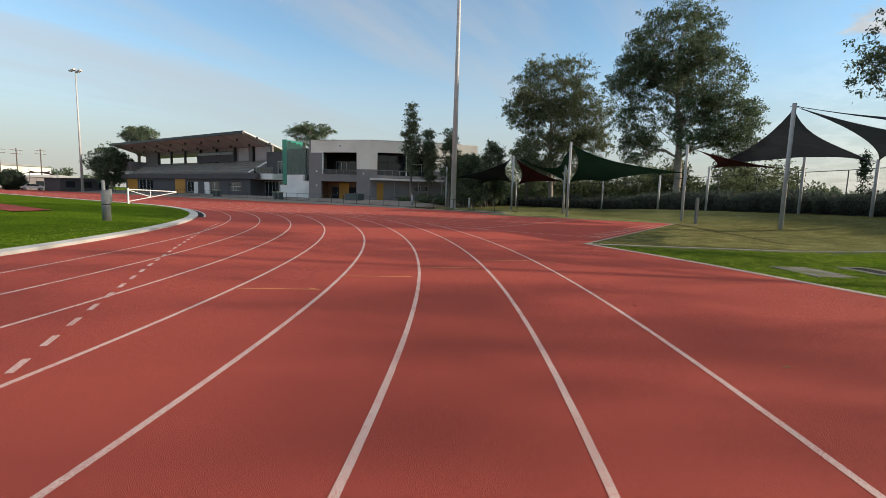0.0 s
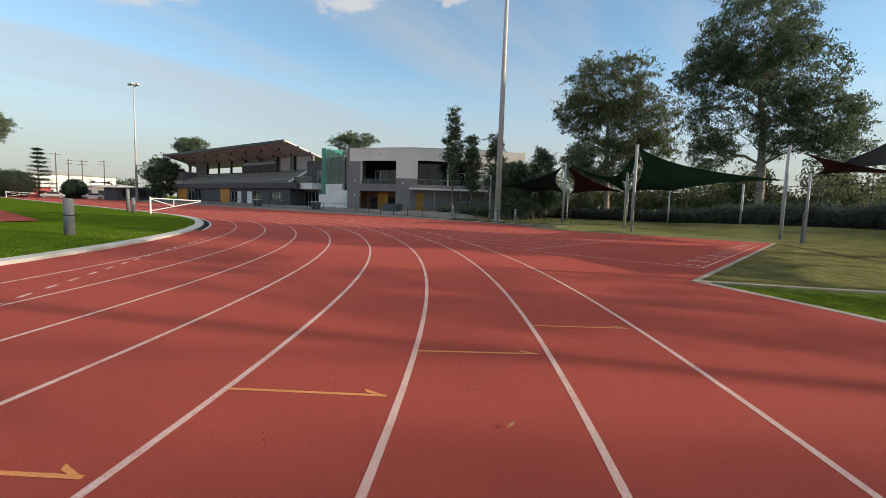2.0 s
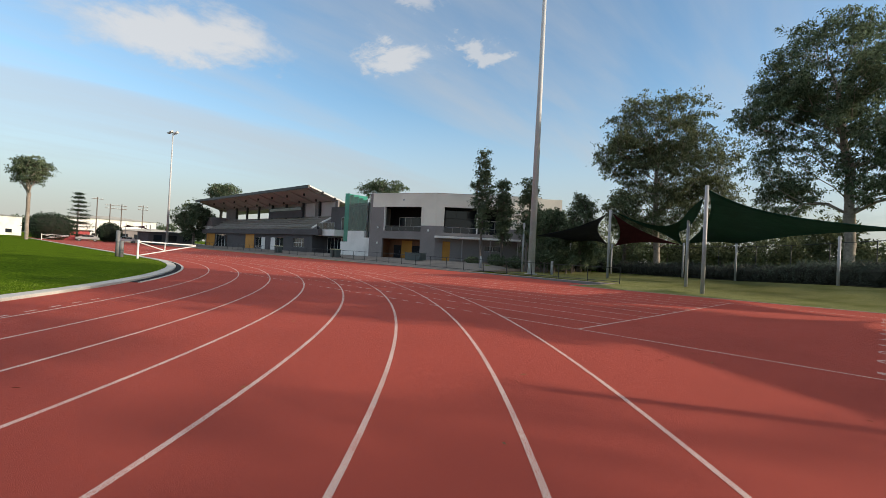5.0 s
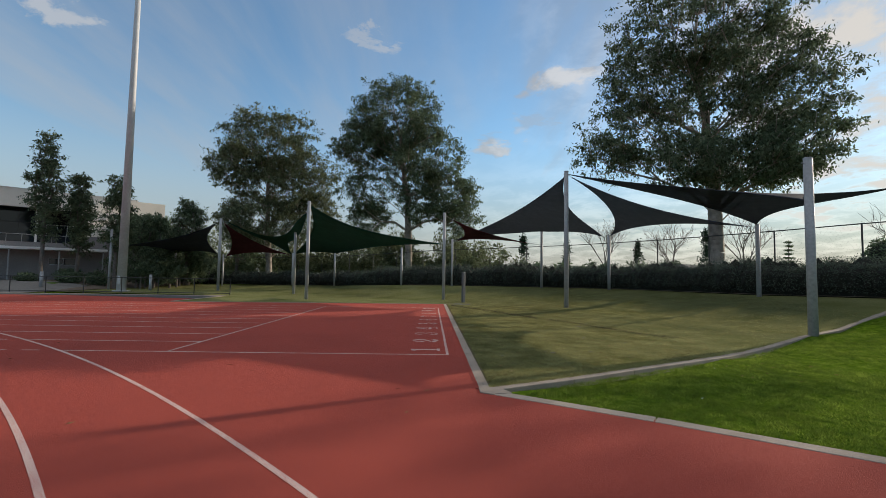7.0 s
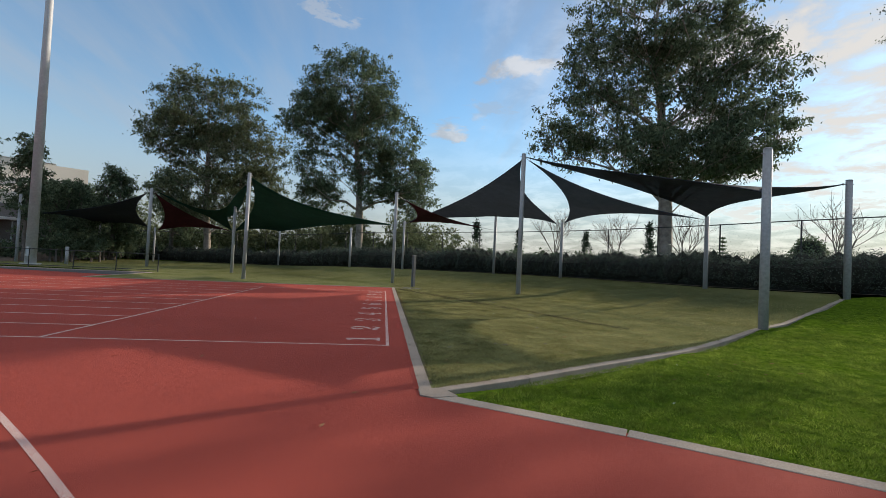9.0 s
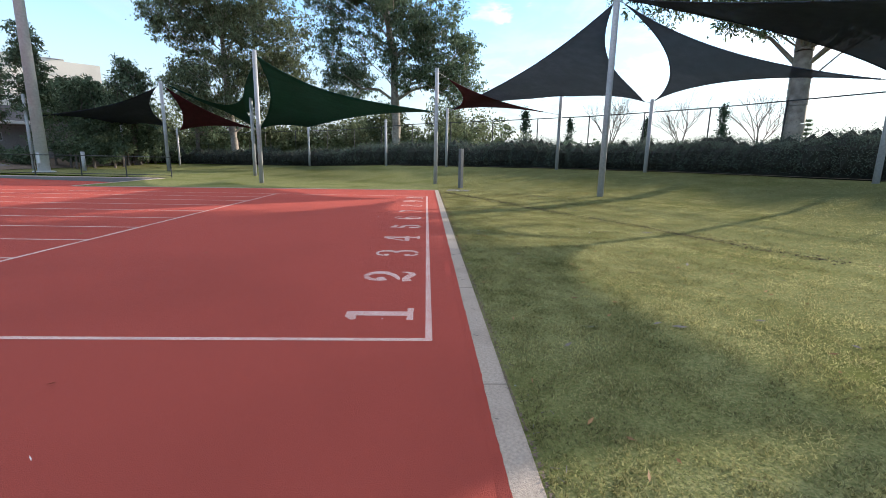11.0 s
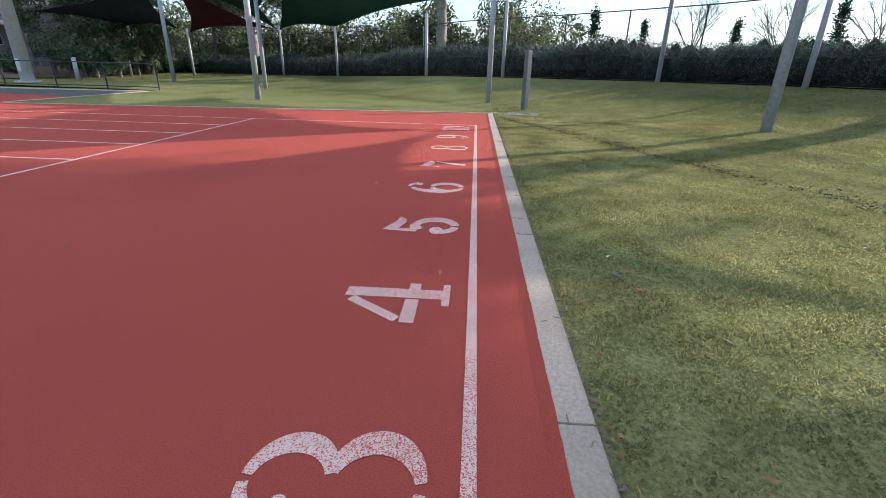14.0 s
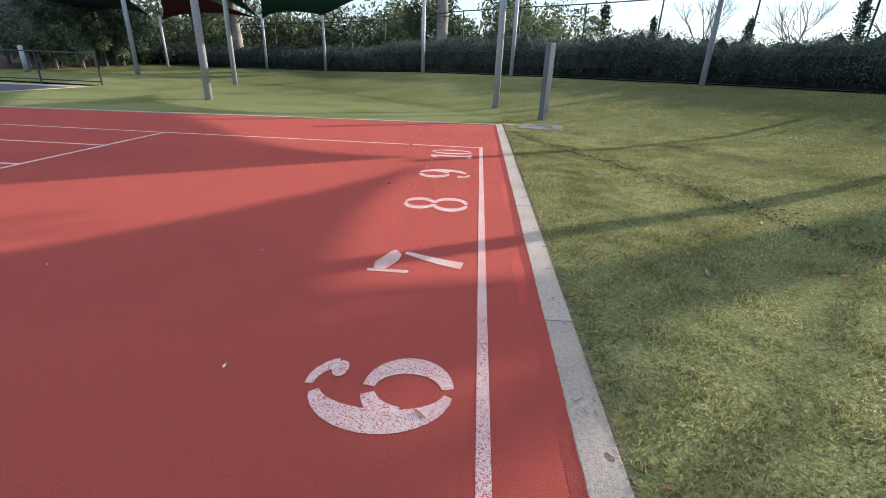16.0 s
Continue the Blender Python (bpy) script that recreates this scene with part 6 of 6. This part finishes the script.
def shed(name, label, x0, x1, y0, y1, h, wall, roof, rise=0.8):
    t = thing(name, label, "building", "", ((x0 + x1) / 2, (y0 + y1) / 2, 0))
    m = Matrix.Translation((-(x0 + x1) / 2, -(y0 + y1) / 2, 0))
    part("wall", one_box(x0, x1, y0, y1, 0, h, m), wall, t)
    bm = bmesh.new()
    ym = (y0 + y1) / 2
    e = 0.4
    vs = [bm.verts.new(m @ Vector(p)) for p in ((x0 - e, y0 - e, h), (x1 + e, y0 - e, h), (x1 + e, ym, h + rise), (x0 - e, ym, h + rise), (x1 + e, y1 + e, h), (x0 - e, y1 + e, h))]
    for q in ((0, 1, 2, 3), (3, 2, 4, 5), (0, 3, 5), (1, 4, 2), (0, 5, 4, 1)):
        bm.faces.new([vs[i] for i in q])
    part("roof", bm, roof, t)
    for k in range(int((y1 - y0) / 3)):
        yy = y0 + 1.0 + 3 * k
        part("window", one_box(x1 - 0.05, x1 + 0.04, yy, yy + 1.6, 0.9, 2.2, m), M_glassd, t)
    return t


shed("shop_building", "low white shop with a red front", -162, -150, 4, 12, 4.2, M_lwhite, M_roof)
part("red_front", one_box(-0.02, 0.05, -4, 4, 0, 2.6, Matrix.Translation((6.0, 0, 0))), M_redw, bpy.data.objects["shop_building"], "red painted shop front")
shed("far_shed", "long grey shed with a low roof", -160, -146, 17, 34, 3.2, M_grey, M_roof)
shed("far_shed", "pale industrial building in the distance", -230, -205, 10, 40, 7.5, M_lwhite, M_roof, 1.2)
shed("far_shed", "pale industrial building in the distance", -240, -215, -30, 2, 6.5, M_lwhite, M_roof, 1.2)
shed("carport", "dark low carport beside the stand", -128, -118, 18, 27, 2.8, M_char, M_roof, 0.3)


def car(x, y, yaw, paint, label):
    t = thing("parked_car", label, "car", "parked cars", Matrix.Translation((x, y, max(land(x, y), 0))) @ Matrix.Rotation(radians(yaw), 4, "Z"))
    bm = bmesh.new()
    prof = ((-2.1, 0.45), (-2.1, 0.85), (-1.3, 0.95), (-0.7, 1.42), (0.9, 1.45), (1.6, 1.0), (2.1, 0.9), (2.15, 0.45))
    a = [bm.verts.new((u, -0.85, z)) for u, z in prof]
    b = [bm.verts.new((u, 0.85, z)) for u, z in prof]
    bm.faces.new(a); bm.faces.new(b[::-1])
    for i in range(len(prof)):
        j = (i + 1) % len(prof)
        bm.faces.new((a[i], b[i], b[j], a[j]))
    bmesh.ops.bevel(bm, geom=bm.edges[:], offset=0.07, segments=2, affect="EDGES")
    part("body", bm, paint, t)
    for s in (-1, 1):
        part("side_window", one_box(-0.95, 1.1, s * 0.845, s * 0.865, 1.0, 1.36), M_glassd, t)
        for u in (-1.35, 1.35):
            w = part("wheel", one_rod((u, s * 0.70, 0.32), (u, s * 0.88, 0.32), 0.32, None, 16), M_black, t)
            part("rim", one_rod((u, s * 0.885, 0.32), (u, s * 0.895, 0.32), 0.2, None, 12), M_galv, w)


car(-128, 15.8, 85, M_lwhite, "white parked car at the end of the straight")
car(-131, 21.0, 95, M_lwhite, "white parked van-like car by the sheds")
car(-127.0, 8.5, 80, M_galv, "silver parked car near the cedar")
sail("maroon shade sail over the far car park", M_smar, [(-136, 15.5, 3.6), (-136, 21.5, 4.6), (-130, 21.0, 3.4), (-130, 16.0, 4.4)], 0.1)
for x, y in ((-136, 15.5), (-136, 21.5), (-130, 21.0), (-130, 16.0)):
    t = thing("shade_sail_post", "slim grey post in the far car park", "post", "far shade posts", (x, y, 0))
    part("post", one_rod((0, 0, 0), (0, 0, 4.7), 0.07, None, 8), M_galv, t)


# ---------------- beyond the fence ----------------
def bare(x, y, top, seed):
    rng = np.random.default_rng(seed)
    z = land(x, y)
    t = thing("bare_tree", "leafless winter tree with fine upright twigs", "tree", "bare trees behind the fence", (x, y, z))
    sk = Skeleton((0, 0, -0.2))
    a = sk.add((0, 0, top * 0.12), 0)
    a = sk.add((0.03, 0.02, top * 0.24), a)

    def grow(node, d, length, level):
        cur, p = node, Vector(sk.p[node])
        n = 3
        for i in range(n):
            d = (d + Vector(rng.normal(0, 0.10, 3)) + Vector((0, 0, 0.05))).normalized()
            p = p + d * length / n
            cur = sk.add(p, cur)
            if level < 4 and (i > 0 or level == 0):
                for _ in range(2 if level < 3 else 1):
                    s = Vector(rng.normal(0, 1, 3)); s.z = abs(s.z) * 0.4
                    grow(cur, (d + s.normalized() * 0.75).normalized(), length * rng.uniform(0.5, 0.72), level + 1)
    for k in range(5):
        an = 2 * math.pi * k / 5 + rng.normal(0, 0.3)
        grow(a, Vector((math.cos(an) * 0.55, math.sin(an) * 0.55, 1)).normalized(), top * 0.34, 1)
    grow(a, Vector((0, 0, 1)), top * 0.38, 1)
    sk.mesh(top * 0.0011, 0.5, top * 0.016, "trunk", M_twig, t, 5)


for k, (x, y, top) in enumerate(((52.0, 127.9, 20.5), (66.8, 117.7, 19.0), (90.0, 121.0, 22.0), (92.4, 75.3, 19.0), (104.5, 60.0, 20.0), (109.0, 44.0, 19.0))):
    bare(x, y, top, 100 + k)


def column_tree(x, y, top, r, seed):
    rng = np.random.default_rng(seed)
    z = land(x, y)
    t = thing("cypress_tree", "small dark upright conifer behind the fence", "tree", "small conifers behind the fence", (x, y, z))
    part("trunk", one_rod((0, 0, -0.1), (0, 0, top * 0.9), 0.07, 0.02, 6), M_twig, t)
    pts = []
    for _ in range(46):
        h = rng.random() ** 0.85
        out = r * (0.12 + 1.05 * (1 - h) ** 0.8 * min(h * 6 + 0.35, 1.0)) * rng.uniform(0.25, 1.1)
        a = rng.uniform(0, 6.283)
        o = np.array([out * math.cos(a), out * math.sin(a), top * (0.07 + 0.9 * h)])
        pts.append(o + rng.normal(0, 1, (30, 3)) * np.array([0.16, 0.16, 0.30]) * r)
    p = np.concatenate(pts)
    quads("crown", leaf_quads(p, rng, 0.05 * top, 0.02 * top, -0.4), M_conif, t)


for k, (x, y, top, r) in enumerate(((18.3, 83.7, 10.0, 1.7), (62.7, 129.2, 13.2, 2.0), (63.5, 95.9, 13.4, 1.7), (44.0, 140.0, 13.5, 1.8))):
    column_tree(x, y, top, r, 120 + k)
layered_conifer(100.0, 117.0, 13.0, 2.3, 131, M_gum)
bush("round_bush", "rounded dark tree beyond the fence", 49.8, 40.7, 1.9, 6.0, 2500, 133, M_gum)


# distant tree belt and roofs
def belt(name, label, pts, hmin, hmax, count, seed, material, leaf, wide=2.2, per=140):
    rng = np.random.default_rng(seed)
    t = tagged(new(name), label, "trees", "", "stuff")
    core, out = bmesh.new(), []
    ln = along(pts, 1.0)
    for i in range(count):
        x, y, ux, uy = ln[rng.integers(len(ln))]
        x, y = x + rng.normal(0, wide), y + rng.normal(0, wide)
        top = rng.uniform(hmin, hmax)
        z = land(x, y)
        for _ in range(5):
            c = np.array([x, y, z]) + np.array([rng.normal(0, 0.9), rng.normal(0, 0.9), top * rng.uniform(0.3, 0.85)])
            r = top * rng.uniform(0.13, 0.24)
            n = per
            v = rng.normal(0, 1, (n, 3)); v /= np.linalg.norm(v, axis=1, keepdims=True)
            out.append(c + v * r * rng.uniform(0.5, 1.1, (n, 1)))
        rod(core, (x, y, z), (x, y, z + top * 0.6), 0.09, 0.05, 5, False)
    part("trunk", core, M_twig, t)
    quads("foliage", leaf_quads(np.concatenate(out), rng, leaf, leaf * 0.4, 0.3), material, t)


belt("tree_belt", "mixed olive and brown shrubs and trees behind the hedge", [(-44, 50), (-20, 48), (-6, 46), (2, 44), (8, 48)], 3.5, 7.0, 70, 141, M_gum2, 0.4, 3.0)
belt("garden_shrubs", "dense dark shrubs and small trees in the garden bed", [(-24.6, 31), (-23.5, 35), (-25, 39)], 1.4, 3.2, 26, 142, M_gum, 0.24, 0.8, 150)
belt("distant_tree_belt", "low dark line of distant trees", [(-60, 110), (0, 130), (60, 110), (110, 60), (130, 0), (130, -60)], 4.0, 6.5, 240, 143, M_gum, 1.1, 6, 60)
belt("distant_tree_belt", "low dark line of distant trees", [(-260, -60), (-250, 0), (-240, 60), (-160, 90), (-60, 110)], 5.0, 9.0, 120, 144, M_gum, 1.3, 8, 60)
for k, (x, y, w, yaw) in enumerate(((80, 40, 12, 20), (92, 22, 14, -10), (70, 62, 13, 30), (98, 2, 12, 5), (50, 80, 12, 40))):
    z = land(x, y)
    t = thing("distant_house", "low house roof far beyond the fence", "house", "houses beyond the fence", Matrix.Translation((x, y, z)) @ Matrix.Rotation(radians(yaw), 4, "Z"))
    part("wall", one_box(-w / 2, w / 2, -4, 4, 0, 2.6), M_cream, t)
    bm = bmesh.new()
    vs = [bm.verts.new(p) for p in ((-w / 2 - 0.5, -4.5, 2.6), (w / 2 + 0.5, -4.5, 2.6), (w / 2 + 0.5, 4.5, 2.6), (-w / 2 - 0.5, 4.5, 2.6), (-w / 2 + 3.5, 0, 4.6), (w / 2 - 3.5, 0, 4.6))]
    for q in ((0, 1, 5, 4), (1, 2, 5), (2, 3, 4, 5), (3, 0, 4), (3, 2, 1, 0)):
        bm.faces.new([vs[i] for i in q])
    part("roof", bm, M_char, t)
    part("window", one_box(-1.2, 0.6, -4.05, -3.98, 0.9, 2.1), M_glassd, t)

# ---------------- leaf litter and loose bits ----------------
M_leaf = mat("fallen brown leaves", (0.16, 0.07, 0.025), (0.30, 0.16, 0.06), 20, 0.8, 0.1, 0, 3, None, None, 0.3)
rng = np.random.default_rng(151)


def litter(name, label, pts, size, material):
    bm = bmesh.new()
    me = None
    for x, y in pts:
        z = max(land(x, y), 0.0) + (0.02 if x > 0.45 else 0.007)
        a, s = rng.uniform(0, 6.28), size * rng.uniform(0.6, 1.4)
        d, n = Vector((math.cos(a), math.sin(a), 0)), Vector((-math.sin(a), math.cos(a), 0))
        c = Vector((x, y, z))
        vs = [bm.verts.new(p) for p in (c - d * s, c - d * 0.2 * s + n * 0.22 * s + Vector((0, 0, 0.01)), c + d * s + Vector((0, 0, 0.012)), c - n * 0.22 * s + Vector((0, 0, 0.002)))]
        bm.faces.new(vs)
    return tagged(part(name, bm, material), label, "leaves", "", "stuff")


litter("fallen_leaves", "dry brown eucalyptus leaves scattered on the track", [(rng.uniform(-9, 5), rng.uniform(-14, 13)) for _ in range(90)], 0.035, M_leaf)
litter("turf_litter", "dry leaves and twigs scattered on the turf", [(rng.uniform(0.5, 6), rng.uniform(-2, 14)) for _ in range(260)], 0.03, M_leaf)
litter("turf_twigs", "short dark twigs lying on the turf near the kerb", [(rng.uniform(0.5, 4), rng.uniform(-1, 12)) for _ in range(60)], 0.06, M_twig)
litter("kerb_litter", "dry leaf bits gathered along the kerb", [(0.44 + abs(rng.normal(0, 0.05)), rng.uniform(3, 14)) for _ in range(220)], 0.018, M_leaf)
litter("pale_bits", "pale paper and bark bits on turf and track", [(rng.uniform(-3, 5), rng.uniform(-4, 12)) for _ in range(22)], 0.014, M_lwhite)


# strip of soil crumbs and twig litter along the kerb, and bits on top of it
rng = np.random.default_rng(617)
n = 5200
f = rng.uniform(-7.5, 5.0, n)
off = 0.06 * np.sin(f * 1.3) + 0.03 * np.sin(f * 4.1) + np.where(rng.random(n) < 0.55, rng.normal(0.02, 0.045, n), np.abs(rng.normal(0, 0.22, n)))
keep = rng.random(n) < 0.55 + 0.45 * np.sin(f * 2.3 + 1.0) * np.sin(f * 0.9)
f, off = f[keep], off[keep]
n = len(f)
x, y = 2.45 - 0.391 * f + 0.92 * off, 9.4 + 0.92 * f + 0.391 * off
z = np.maximum(height(x, y), 0.0) + 0.030
r, a = rng.uniform(0.004, 0.013, n), rng.uniform(0, 6.283, n)
bits = np.stack([np.stack([x + r * np.cos(a + k * 1.5708) * (1.6 if k % 2 else 0.6), y + r * np.sin(a + k * 1.5708) * (1.6 if k % 2 else 0.6),
                           z + rng.uniform(-0.004, 0.010, n)], 1) for k in range(4)], 1)
tagged(quads("fold_crumbs", bits, M_crumb), "dark soil crumbs gathered in the fold of the turf", "litter", "", "stuff")
bm = bmesh.new()
rng = np.random.default_rng(616)
for k in range(500):
    f = rng.uniform(-7.5, 4.5)
    off = rng.normal(0.06, 0.14) + 0.06 * math.sin(f * 1.3) + 0.03 * math.sin(f * 4.1)
    x, y = 2.45 - 0.391 * f + 0.92 * off, 9.4 + 0.92 * f + 0.391 * off
    z, a, ln = max(land(x, y), 0.0) + 0.026, rng.uniform(0, 6.283), rng.uniform(0.008, 0.05)
    rod(bm, (x, y, z), (x + ln * math.cos(a), y + ln * math.sin(a), z + rng.uniform(0, 0.006)), rng.uniform(0.003, 0.009), 0.003, 4)
tagged(part("fold_litter", bm, M_crumb), "dark twigs and crumbs gathered in the fold of the turf", "litter", "", "stuff")
rng = np.random.default_rng(515)
n = 2600
y = rng.uniform(-2.3, 15.0, n)
x = 0.430 + np.abs(rng.normal(0, 0.016, n)) * (0.6 + 0.5 * np.sin(1.7 * y) + 0.4 * np.sin(4.3 * y + 1))
r, a = rng.uniform(0.003, 0.009, n), rng.uniform(0, 6.283, n)
crumbs = np.stack([np.stack([x + r * np.cos(a + k * 1.5708) * (1.5 if k % 2 else 0.7), y + r * np.sin(a + k * 1.5708) * (1.5 if k % 2 else 0.7),
                             0.019 + rng.uniform(-0.003, 0.007, n)], 1) for k in range(4)], 1)
tagged(quads("soil_crumbs", crumbs, M_soil), "dark soil crumbs gathered along the concrete kerb", "litter", "", "stuff")

bm = bmesh.new()
for k in range(230):
    y, a, ln = rng.uniform(-2.3, 15.0), rng.uniform(0, 6.283), rng.uniform(0.012, 0.055)
    on = k % 3 == 0
    x = rng.uniform(0.30, 0.415) if on else 0.435 + abs(rng.normal(0, 0.07))
    z = 0.0165 if on else 0.019
    rod(bm, (x, y, z), (x + ln * math.cos(a), y + ln * math.sin(a), z + 0.002), 0.0022, 0.0012, 4)
tagged(part("twig_litter", bm, M_twig), "small dry twigs fallen along the concrete kerb", "litter", "", "stuff")
